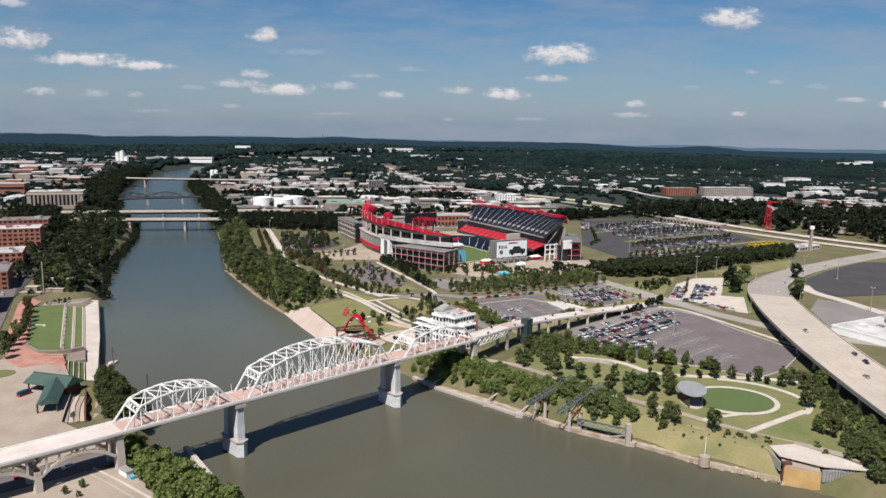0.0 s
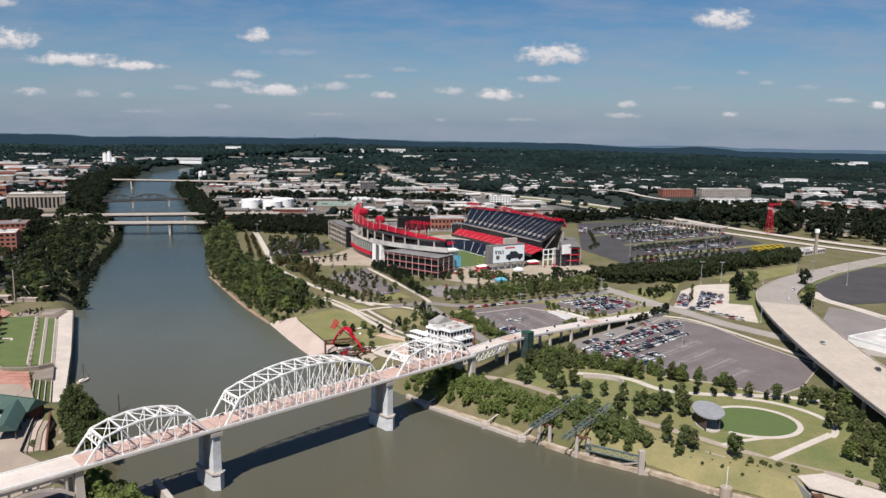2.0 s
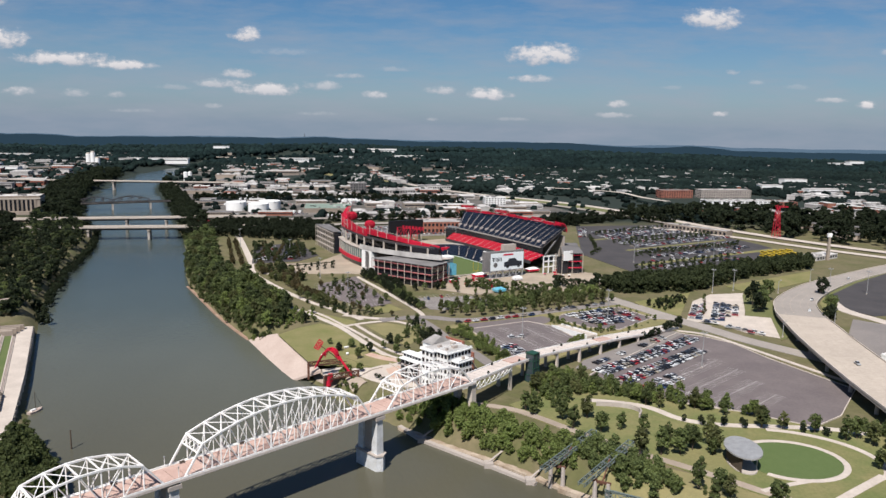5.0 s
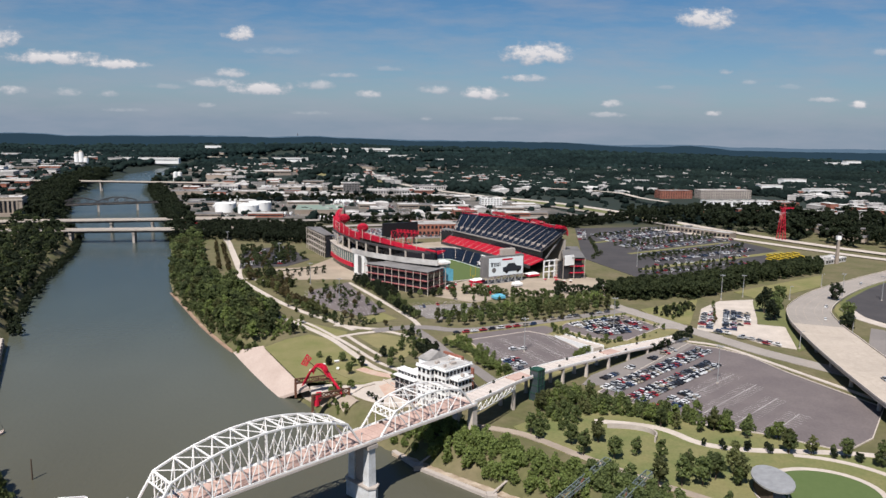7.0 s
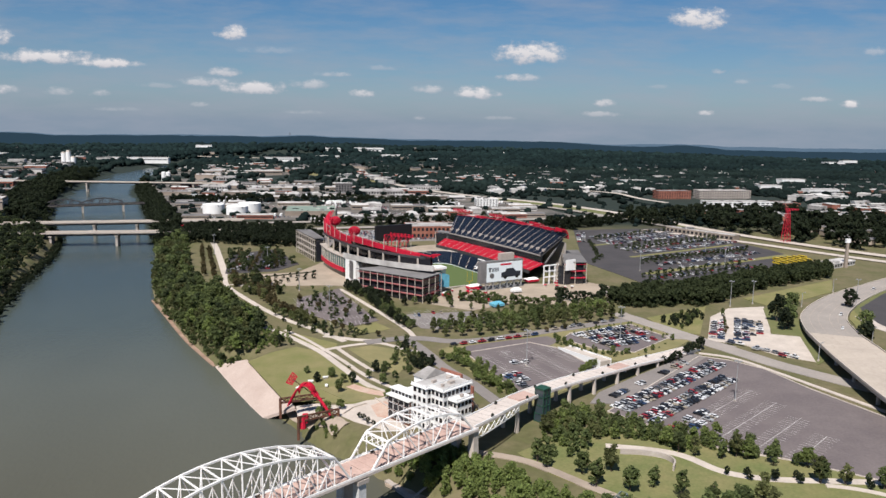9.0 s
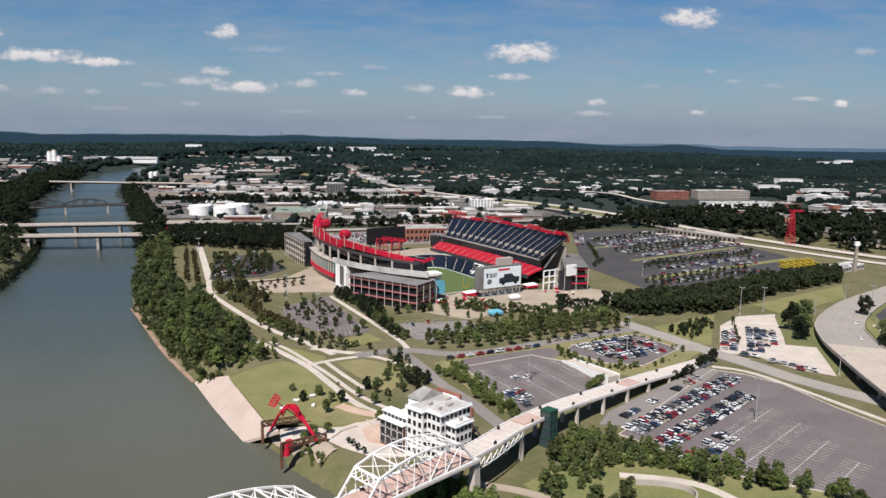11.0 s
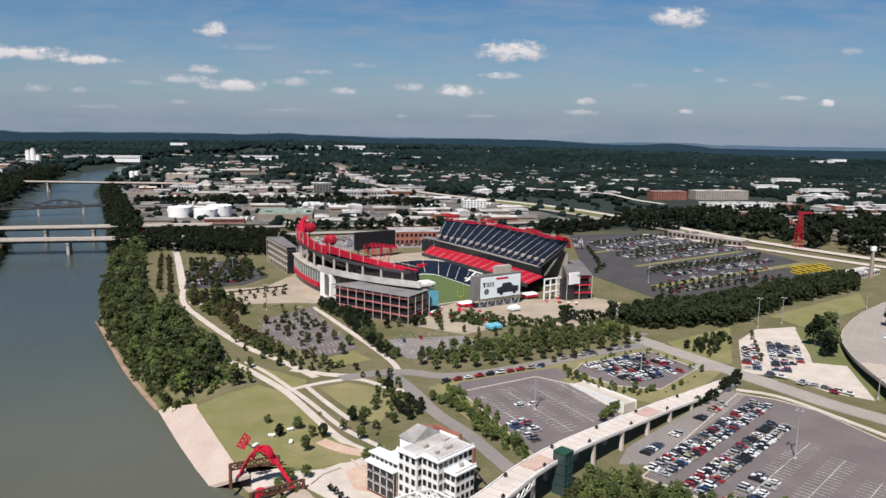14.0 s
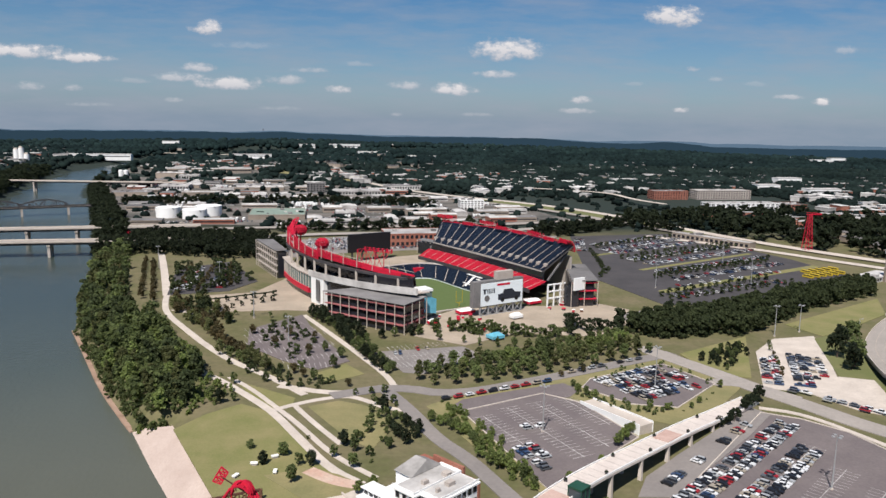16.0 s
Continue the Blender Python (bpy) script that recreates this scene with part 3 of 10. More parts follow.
def ground_height(x, y):
    d = river_distance(x, y)
    rise = np.clip(d / 13, 0, 1)
    bank = -9.9 + 9.9 * rise * (2 - rise)
    shelving = (y > 470) & (y < 572) & (x < -45) & (x > -130)     # the sandy ramp
    bank = np.where(shelving, np.minimum(bank, -10.4 + 9.6 * np.clip(d / 26, 0, 1)), bank)
    low = np.clip(-9.9 + d * 0.9, -13, -9.9)
    h = np.where(d > 0, bank, low)
    r = np.hypot(x, y)
    far = np.clip((r - 1900) / 2900, 0, 1)
    ease = far * far * (3 - 2 * far)
    side = np.clip((x + 300) / 1700, 0, 1)
    lift = 25 + 10 * np.exp(-((x - 300) / 900) ** 2) - 26 * side
    rolling = 9 * wave(x, y, 1500, 3) + 5 * wave(x, y, 620, 5)
    ridge = 30 * np.exp(-((x - 1490) / 330) ** 2 - ((y - 4150) / 260) ** 2) + 18 * np.exp(-((x - 650) / 420) ** 2 - ((y - 4300) / 300) ** 2)
    u, v = (x - 19) * 0.872 + (y - 843) * 0.489, (y - 843) * 0.872 - (x - 19) * 0.489
    h = np.where((np.abs(u) < 62) & (v > -84) & (v < 60), -7.5, h)     # the sunk playing field
    p, q = (x + 278) * 0.424 - (y - 546) * 0.906, (x + 278) * 0.906 + (y - 546) * 0.424
    h = np.where((p > -26) & (p < 182) & (q > 4) & (q < 30), np.minimum(h, -6.0), h)     # cut away behind the west quay
    p, q = (x + 175) * 0.37 - (y - 349) * 0.93, (x + 175) * 0.93 + (y - 349) * 0.37
    h = np.where((np.abs(p) < 20) & (q > -6) & (q < 9), np.minimum(h, -4.5), h)     # stepped terrace below the market
    return h + np.where(d > 30, ease * (lift + rolling * (1 - 0.4 * side)) + ridge * (r > 2500), 0)


def make_ground():
    def ticks(lo, hi, near_lo, near_hi, step, grow):
        mid = list(np.arange(near_lo, near_hi + 1, step))
        up, s = [], step
        while (up or mid)[-1] < hi:
            s *= grow
            up.append((up or mid)[-1] + min(s, 130))
        down, s = [], step
        while (down or [mid[0]])[-1] > lo:
            s *= grow
            down.append((down or [mid[0]])[-1] - min(s, 130))
        return np.array(down[::-1] + mid + up)

    xs, ys = ticks(-3600, 3600, -420, 300, 5.0, 1.10), ticks(-400, 4850, 240, 1150, 5.0, 1.10)
    gx, gy = np.meshgrid(xs, ys)
    gz = ground_height(gx, gy)
    n, m = gx.shape
    verts = np.stack([gx, gy, gz], -1).reshape(-1, 3)
    idx = np.arange(n * m).reshape(n, m)
    quads = np.stack([idx[:-1, :-1], idx[:-1, 1:], idx[1:, 1:], idx[1:, :-1]], -1).reshape(-1, 4)
    me = bpy.data.meshes.new("ground")
    me.from_pydata(verts.tolist(), [], quads.tolist())
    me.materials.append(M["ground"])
    me.polygons.foreach_set("use_smooth", [True] * len(me.polygons))
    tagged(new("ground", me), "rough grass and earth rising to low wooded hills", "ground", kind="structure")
    place("water", Shape().add([(-1500, -400, WATER), (900, -400, WATER), (900, 3700, WATER), (-1500, 3700, WATER)], [(0, 1, 2, 3)]), M["water"],
          "calm grey-green river water with a faint ripple", "river", "structure")


make_ground()

def far_ridge():
    """The last hills on the horizon, plain backdrops far behind everything: a dark wooded ridge and a paler one behind
    it. Their blue haze is painted as a faint glow.
    """
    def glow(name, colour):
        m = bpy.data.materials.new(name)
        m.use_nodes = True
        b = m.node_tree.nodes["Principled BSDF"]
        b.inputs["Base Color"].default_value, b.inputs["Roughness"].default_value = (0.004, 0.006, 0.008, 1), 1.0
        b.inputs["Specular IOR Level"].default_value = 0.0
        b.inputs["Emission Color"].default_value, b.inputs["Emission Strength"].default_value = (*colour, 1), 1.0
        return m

    def swell(a, at, wide):
        return math.exp(-((a - at) / wide) ** 2)

    n = 260
    for layer, (reach, mat, label) in enumerate(((3650.0, glow("hazed_ridge", (0.0175, 0.036, 0.054)), "dark wooded hills on the horizon, blue haze painted as glow"), (3740.0, glow("pale_haze_ridge", (0.080, 0.125, 0.180)), "hills on the far horizon, pale blue haze painted as glow"))):
        left, right = [], []
        for i in range(n + 1):
            a = -0.66 + 1.32 * i / n
            r = np.linspace(2600, 6000, 120)
            x, y = np.sin(a) * r, np.cos(a) * r
            r, x, y = r[(y < 4990) & (abs(x) < 3740)], x[(y < 4990) & (abs(x) < 3740)], y[(y < 4990) & (abs(x) < 3740)]
            rise = float(np.max((ground_height(x, y) + 7 - 135) / r))
            u = np.array([math.sin(a) * reach]), np.array([math.cos(a) * reach])
            top = 135 + rise * reach + 1.5 * float(wave(u[0], u[1], 420, 40 + layer)[0]) + 0.8 * float(wave(u[0], u[1], 60, 41 + layer)[0])
            far = min(1.0, max(0.0, (a - 0.34) / 0.08))
            if layer == 0:
                top += 7 * swell(a, 0.326, 0.024) - 7 * swell(a, 0.30, 0.09) + 7 * swell(a, 0.165, 0.04) + 3 * swell(a, 0.24, 0.03) - 8 * far
            else:
                top += 4 + 2 * far
            left.append((float(u[0][0]), float(u[1][0]), top)), right.append((float(u[0][0]), float(u[1][0]), top - 90))
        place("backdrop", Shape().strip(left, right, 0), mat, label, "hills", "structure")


far_ridge()

SHEET = {"step": 0}


def lift(z):
    SHEET["step"] += 1
    return z + 0.006 * SHEET["step"]


def sheet(name, poly, z, mat, label, category="ground"):
    z = lift(z)
    return place(name, Shape().prism(poly, z - 0.5, z), M[mat], label, category, "structure")


def lane(name, points, width, z, mat, label, category="road", rounds=2):
    z = lift(z)
    return place(name, ribbon(smooth_line(points, rounds), width, z, 0.4), M[mat], label, category, "structure")


# ---- pedestrian bridge ----
BR_DIR = Vector((0.728, 0.686, 0)).normalized()
BR_N = Vector((-BR_DIR.y, BR_DIR.x, 0))     # to the far side
DECK_Z, HALF = 16.0, 6.4


def br(s, off, z):
    """A place on the bridge: s metres east of the first river pier, off to the far side."""
    return Vector((-91.0, 321.0, 0)) + BR_DIR * s + BR_N * off + Vector((0, 0, z))


def truss_span(s0, s1, panels, rise_end, rise_mid, label):
    """A through truss: two sides with curved top chords, cross bracing above and a latticed portal at each end."""
    mid = br((s0 + s1) / 2, 0, 0)
    base = thing("truss_span", label, "bridge truss", mid.x, mid.y, DECK_Z, group="truss spans of the footbridge")
    xs = [s0 + (s1 - s0) * i / panels for i in range(panels + 1)]
    home = Vector((mid.x, mid.y, DECK_Z))
    edge = HALF - 0.4

    def top(i):
        u = (i - 1) / (panels - 2)
        return DECK_Z + rise_end + (rise_mid - rise_end) * (1 - (2 * u - 1) ** 2)

    def member(name, pairs, w, h=None):
        shape = Shape()
        for a, b in pairs:
            shape.bar(a - home, b - home, w, h)
        part(name, shape, M["white_paint"], base)

    for side in (-1, 1):
        y = side * edge
        member("bottom_chord", [(br(s0, y, DECK_Z - 0.3), br(s1, y, DECK_Z - 0.3))], 0.6, 0.9)
        crest = [br(xs[0], y, DECK_Z)] + [br(xs[i], y, top(i)) for i in range(1, panels)] + [br(xs[-1], y, DECK_Z)]
        part("top_chord", Shape().rail([p - home for p in crest], 0.62), M["white_paint"], base)
        for i in range(1, panels):
            member("post", [(br(xs[i], y, DECK_Z), br(xs[i], y, top(i)))], 0.35)
            if i < panels - 1:
                a, b = (i, i + 1) if i >= panels / 2 else (i + 1, i)
                member("diagonal", [(br(xs[a], y, DECK_Z), br(xs[b], y, top(b)))], 0.30)
                if rise_mid > 13:
                    m, zt = (xs[i] + xs[i + 1]) / 2, (top(i) + top(i + 1)) / 2
                    c = i if a == i + 1 else i + 1
                    member("sub_strut", [(br(m, y, (DECK_Z + zt) / 2), br(m, y, DECK_Z)), (br(xs[c], y, DECK_Z), br(m, y, (DECK_Z + zt) / 2))], 0.24)
    for i in range(1, panels):
        member("cross_strut", [(br(xs[i], -edge, top(i)), br(xs[i], edge, top(i)))], 0.42)
        if i < panels - 1:
            member("top_brace", [(br(xs[i], -edge, top(i)), br(xs[i + 1], edge, top(i + 1)))], 0.24)
            member("top_brace", [(br(xs[i], edge, top(i)), br(xs[i + 1], -edge, top(i + 1)))], 0.24)
    for a, b in ((0, 1), (panels, panels - 1)):
        p = [br(xs[a] + (xs[b] - xs[a]) * k, o, DECK_Z + (top(b) - DECK_Z) * k) for k in (0.72, 0.98) for o in (-edge, edge)]
        member("portal_beam", [(p[0], p[1])], 0.4)
        member("portal_beam", [(p[2], p[3])], 0.5)
        for k in range(4):
            member("portal_lacing", [(p[0].lerp(p[1], k / 4), p[2].lerp(p[3], (k + 1) / 4))], 0.22)
            member("portal_lacing", [(p[2].lerp(p[3], k / 4), p[0].lerp(p[1], (k + 1) / 4))], 0.22)


SPANS = [(-50, -3.5, 7, 8.5, 11.5), (4, 85.5, 12, 10, 16.5), (95, 147, 7, 8.5, 11.5)]
for s0, s1, n, lo, hi in SPANS:
    truss_span(s0, s1, n, lo, hi, "white riveted steel truss with a curved top over a boarded deck")


def river_pier(s, name="bridge_pier"):
    c = br(s, 0, 0)
    base = thing(name, "pale concrete bridge pier standing in the river", "bridge pier", c.x, c.y, WATER - 2, math.degrees(math.atan2(BR_DIR.y, BR_DIR.x)), "river piers")
    h = DECK_Z - 1.6 - (WATER - 2)
    for y in (-4.6, 4.6):
        part("shaft", Shape().add([(a * w, y + b * w, z) for z, w in ((8.5, 1.8), (h, 1.55)) for a, b in ((-1, -1), (1, -1), (1, 1), (-1, 1))],
                                  [(0, 3, 2, 1), (4, 5, 6, 7), (0, 1, 5, 4), (1, 2, 6, 5), (2, 3, 7, 6), (3, 0, 4, 7)]), M["pier_white"], base)
    part("base", Shape().prism([(-2.6, -6.6), (0, -8.4), (2.6, -6.6), (2.6, 6.6), (0, 8.4), (-2.6, 6.6)], 0, 8.6), M["pier_white"], base)
    part("collar", Shape().prism([(-3.0, -7.0), (0, -8.8), (3.0, -7.0), (3.0, 7.0), (0, 8.8), (-3.0, 7.0)], 8.6, 9.3), M["concrete"], base)
    part("web_wall", Shape().box(-0.8, -3, 9.6, 0.8, 3, h - 2), M["concrete"], base)
    part("cap", Shape().box(-2.4, -6.9, h - 1.5, 2.4, 6.9, h), M["concrete"], base)


for s in (0, 90.5):
    river_pier(s)

WEST_LINE = [tuple(br(s, 0, z)) for s, z in ((-200, 15.5), (-120, 16), (-52, 16), (0, 16), (90, 16), (150, 15.8))]
EAST_LINE = [tuple(br(s, v, z)) for s, v, z in ((149, 0, 15.8), (166, 2.5, 15), (187, 7.5, 13.6), (210, 10, 12.4), (232, 11, 10.8), (254, 11, 9.2), (276, 11, 7.6), (297, 11, 6.2), (330, 10, 3.4), (368, 9, 0.5))]


def deck_band(points, half, label):
    """A bridge deck with a parapet along either side."""
    line = smooth_line(points, 2)
    place("bridge_deck", ribbon([(x, y, z - 0.1) for x, y, z in line], 2 * half + 0.6, thick=0.9), M["deck_concrete"], label, "bridge deck", "structure")
    for off in (-1, 1):
        edge = []
        for i, (x, y, z) in enumerate(line):
            d = (Vector(line[min(i + 1, len(line) - 1)]) - Vector(line[max(i - 1, 0)])).normalized()
            edge.append((x - d.y * off * half, y + d.x * off * half, z + 0.5))
        place("parapet", ribbon(edge, 0.35, thick=1.1), M["white_paint"], "white parapet along the footbridge", "parapet", "structure")


deck_band(WEST_LINE, HALF, "long pale concrete deck of the footbridge")
deck_band(EAST_LINE, 4.4, "pale concrete ramp of the footbridge sinking to the street")

# ---- stadium: own axes x to the east, y to the north along the field ----
stadium = thing("stadium", "open football stadium with blue and red seats and red steelwork", "stadium", 19.0, 843.0, 0, 29.3)


def deck(side, rows, front, back, steps):
    """A raked stand in steps; front and back give (x, y, z) for a place 0 to 1 along it."""
    s = Shape()
    us = [i / rows for i in range(rows + 1)]
    lines = []
    for k in range(steps):
        for rise in (0, 1):
            f, g = (k + 0.0) / steps, (k + rise) / steps
            lines.append([tuple((a[0] + (b[0] - a[0]) * f, a[1] + (b[1] - a[1]) * f, a[2] + (b[2] - a[2]) * g)) for a, b in ((front(u), back(u)) for u in us)])
    lines.append([back(u) for u in us])
    m = rows + 1
    for line_ in lines:
        s.v += [(side * x, y, z) for x, y, z in line_]
    for a in range(len(lines) - 1):
        for i in range(rows):
            q = (a * m + i, a * m + i + 1, (a + 1) * m + i + 1, (a + 1) * m + i)
            s.f.append(q[::-1] if side > 0 else q)
    return s


def up_front(u):
    k = 2 * u - 1
    return 66 - 3.0 * k * k, 78 * k, 18.5


def up_back(u):
    k = 2 * u - 1
    return 95 - 14 * k * k, 92 * k, 37.0 - 1.5 * k * k


def lattice(shape, a, b, c, d, n, w=0.5):
    """A braced panel between the lines a-b and c-d."""
    a, b, c, d = map(Vector, (a, b, c, d))
    shape.bar(a, b, w), shape.bar(c, d, w)
    for i in range(n + 1):
        shape.bar(a.lerp(b, i / n), c.lerp(d, i / n), w * 0.7)
        if i < n:
            shape.bar(a.lerp(b, i / n), c.lerp(d, (i + 1) / n), w * 0.6)
            shape.bar(c.lerp(d, i / n), a.lerp(b, (i + 1) / n), w * 0.6)


def west_end(u):
    """How far the west stand has tapered towards its south end, 0 to 1."""
    return max(0.0, (-(2 * u - 1) - 0.2) / 0.8) ** 2


def front_at(side, u):
    x, y, z = up_front(u)
    return (x, y, z) if side > 0 else (x - 13 * west_end(u), y, z - 2 * west_end(u))


def rim_at(side, u):
    x, y, z = up_back(u)
    k = 2 * u - 1
    return (x, y, z + 4.0 * max(0.0, -k) ** 2) if side > 0 else (x - 21 * west_end(u) - 8 * max(0.0, k) ** 2, y, z - 6 * west_end(u))


def light_rig(side, u, high, long_):
    """Red lattice gallery with floodlights on the back rim of a stand."""
    x, y, z = rim_at(side, u)
    x2, y2, z2 = rim_at(side, u + 0.01)
    d = Vector((side * (x2 - x), y2 - y, 0)).normalized()
    o = Vector((side * (x + 1.0), y, z - 2))
    inward = Vector((-side * 6.0, 0, 0))
    up = Vector((0, 0, high))
    rig = part("light_gallery", Shape().bar(o - d * long_, o + d * long_, 0.35), M["red_steel"], stadium, "red lattice gallery on the rim")
    for k in range(4):
        q = o + d * long_ * (k / 1.5 - 1)
        part("mast", Shape().bar(q, q + up, 0.4), M["red_steel"], rig)
        part("arm", Shape().bar(q + up, q + up + inward, 0.3).bar(q + up * 0.55, q + up + inward * 0.8, 0.25), M["red_steel"], rig)
        if k < 3:
            q2 = o + d * long_ * ((k + 1) / 1.5 - 1)
            part("brace", Shape().bar(q, q2 + up, 0.25).bar(q2, q + up, 0.25), M["red_steel"], rig)
    for row in range(3):
        b = o + up + inward + Vector((0, 0, 1.1 * row - 1.2))
        part("rail", Shape().bar(b - d * long_, b + d * long_, 0.25), M["red_steel"], rig)
    lamp = None
    for q in range(7):
        b = o + up + inward + d * long_ * (q / 3 - 1)
        lamp = part("lamp_bank", Shape().bar(b + Vector((0, 0, -1.4)), b + Vector((0, 0, 1.4)), 1.1, 0.5), M["red_steel"], rig)
    return rig, lamp


def rim_lattice(u0, u1, n, lean, high, drop, label):
    """A leaning red lattice along the west rim."""
    low = [Vector((-rim_at(-1, u)[0] - 0.8, rim_at(-1, u)[1], rim_at(-1, u)[2] - drop)) for u in [u0 + (u1 - u0) * i / n for i in range(n + 1)]]
    top = [p + Vector((-lean, 0, high * (0.45 + 0.55 * i / n))) for i, p in enumerate(low)]
    base = part("rim_lattice", Shape().bar(low[0], low[-1], 0.3), M["red_steel"], stadium, label)
    for i in range(n + 1):
        part("post", Shape().bar(low[i], top[i], 0.6), M["red_steel"], base)
        if i < n:
            part("brace", Shape().bar(low[i], top[i + 1], 0.4), M["red_steel"], base)


    for f in (0.0, 0.2, 0.4, 0.6, 0.8, 1.0):
        part("rail", Shape().rail([p.lerp(q, f) for p, q in zip(low, top)], 0.6), M["red_steel"], base)


def rim_dome(u, radius, inward, up, side=-1):
    """A round red cage of hoops over the rim, floodlights inside."""
    x, y, z = rim_at(side, u)
    c = Vector((side * x + inward, y, z + up))
    base = part("lamp_cage", Shape().bar(c - Vector((0, 0, radius + up + 2)), c, 0.8), M["red_steel"], stadium, "round red lamp cage on the rim")
    for k in range(9):
        a = math.pi * k / 9
        pts = [c + Vector((math.cos(a) * math.cos(t), math.sin(a) * math.cos(t), 0.8 * math.sin(t))) * radius for t in [2 * math.pi * i / 14 for i in range(15)]]
        part("hoop", Shape().rail(pts, 0.6), M["red_steel"], base)
    for k in range(6):
        t = -1.1 + 0.44 * k
        pts = [c + Vector((math.cos(a) * math.cos(t), math.sin(a) * math.cos(t), 0.8 * math.sin(t))) * radius for a in [2 * math.pi * i / 14 for i in range(15)]]
        part("band", Shape().rail(pts, 0.6), M["red_steel"], base)


rim_lattice(0.04, 0.42, 16, 0.4, 5.5, 3.0, "low red lattice screen along the rim")
rim_lattice(0.42, 0.70, 14, 0.8, 12.0, 6.5, "red lattice screen along the rim")
rim_lattice(0.70, 1.0, 16, 1.5, 14.0, 9.0, "tall red lattice screen curling at the stand's end")
for u, radius, inward, up in ((0.88, 5.2, 9, 4.0), (0.53, 5.0, 12, 2.0)):
    rim_dome(u, radius, inward, up)


def curl(side, u0, u1, n, reach, high, label):
    """Red arms bending inwards over the end of a stand, with rails along them."""
    rows = []
    for k in range(n):
        x, y, z = rim_at(side, u0 + (u1 - u0) * k / (n - 1))
        small = 1 - 0.5 * k / (n - 1)
        rows.append([Vector((side * (x + 2.5 - reach * small * (1 - math.cos(t))), y, z - 5 + high * small * math.sin(t))) for t in (0, 0.35, 0.7, 1.05, 1.4, 1.7)])
    base = part("rim_curl", Shape().rail([r[0] for r in rows], 0.6), M["red_steel"], stadium, label)
    for r in rows:
        part("arm", Shape().rail(r, 0.7), M["red_steel"], base)
    for i in range(1, 6):
        part("rail", Shape().rail([r[i] for r in rows], 0.55), M["red_steel"], base)
    for a, b in zip(rows, rows[1:]):
        part("brace", Shape().rail([a[0], b[2], a[4]], 0.45), M["red_steel"], base)


curl(-1, 1.0, 0.80, 9, 9.0, 17.0, "red lattice curling over the north end of the west rim")
curl(1, 0.0, 0.12, 7, 7.0, 9.0, "red lattice curling over the south end of the east rim")
for k in range(5):
    a, b = Vector(rim_at(-1, 1.0)), Vector(front_at(-1, 1.0))
    p, q = a.lerp(b, k / 5), a.lerp(b, (k + 1) / 5)
    part("end_lattice", Shape().bar((-p.x, p.y + 1, p.z + 5 - k), (-q.x, q.y + 1, q.z + 4 - k), 0.8).bar((-p.x, p.y + 1, p.z - 1), (-q.x, q.y + 1, q.z + 4 - k), 0.5).bar((-p.x, p.y + 1, p.z), (-p.x, p.y + 1, p.z + 5 - k), 0.5), M["red_steel"], stadium)
for side in (1, -1):
    part("upper_stand", deck(side, 36, lambda u: front_at(side, u), lambda u: rim_at(side, u), 26), M["blue_seat"], stadium, "dark blue upper stand")
    us = [i / 36 for i in range(37)]
    under = Shape().strip([(side * (front_at(side, u)[0] + 0.4), front_at(side, u)[1], front_at(side, u)[2] - 0.5) for u in us], [(side * (rim_at(side, u)[0] + 0.6), rim_at(side, u)[1], rim_at(side, u)[2] - 0.4) for u in us], 1.2)
    part("raker_deck", under, M["dark_steel"], stadium)
    part("front_wall", Shape().strip([(side * (front_at(side, u)[0] - 0.2), front_at(side, u)[1], 18.9) for u in us], [(side * (front_at(side, u)[0] + 0.3), front_at(side, u)[1], 18.9) for u in us], 1.6), M["concrete"], stadium)
    rim, rv, rf = Shape(), [], []
    for u in us:
        x, y, z = rim_at(side, u)
        drop = 0.5 if side > 0 else 0.6 + 3.0 * max(0.0, u - 0.55)
        rise = 0.6 if side > 0 else 0.7 + 1.5 * max(0.0, u - 0.55)
        rv += [(side * (x + o), y, z + q) for o, q in ((0.4, -drop), (0.4, rise), (1.0, rise), (1.0, -drop))]
    for i in range(36):
        rf += [(4 * i + k, 4 * i + (k + 1) % 4, 4 * i + 4 + (k + 1) % 4, 4 * i + 4 + k) for k in range(4)]
    part("rim_screen", rim.add(rv, rf), M["red_steel"], stadium, "red steel screen along the rim")
    part("rim_rail", Shape().strip([(side * (rim_at(side, u)[0] + 0.5), rim_at(side, u)[1], rim_at(side, u)[2] + 2.6) for u in us], [(side * (rim_at(side, u)[0] + 0.7), rim_at(side, u)[1], rim_at(side, u)[2] + 2.6) for u in us], 0.25), M["pale_concrete"], stadium)
    for i in range(17):
        u = 0.015 + 0.97 * i / 16
        a, b = front_at(side, u), rim_at(side, u)
        part("aisle", Shape().bar((side * a[0], a[1], a[2] + 1.0), (side * b[0], b[1], b[2] + 0.25), 0.38, 0.3), M["concrete"], stadium)
        m = Vector(a).lerp(Vector(b), 0.2)
        part("vomitory", Shape().box(side * m.x - 1.6, m.y - 1.5, m.z - 0.6, side * m.x + 1.6, m.y + 1.5, m.z + 1.6), M["concrete"], stadium)
    # suites below the upper stand
    part("suite_wall", Shape().strip([(side * 62.5, y, 18.0) for y in range(-80, 84, 8)], [(side * 64, y, 18.0) for y in range(-80, 84, 8)], 10.0), M["dark_glass"], stadium)
    part("club_stand", deck(side, 30, lambda u: (47.5 - 3 * (2 * u - 1) ** 2, -86 + 160 * u, 7.0), lambda u: (62.5 - 4 * (2 * u - 1) ** 2, -90 + 168 * u, 13.0), 9), M["red_seat"], stadium, "red club stand")
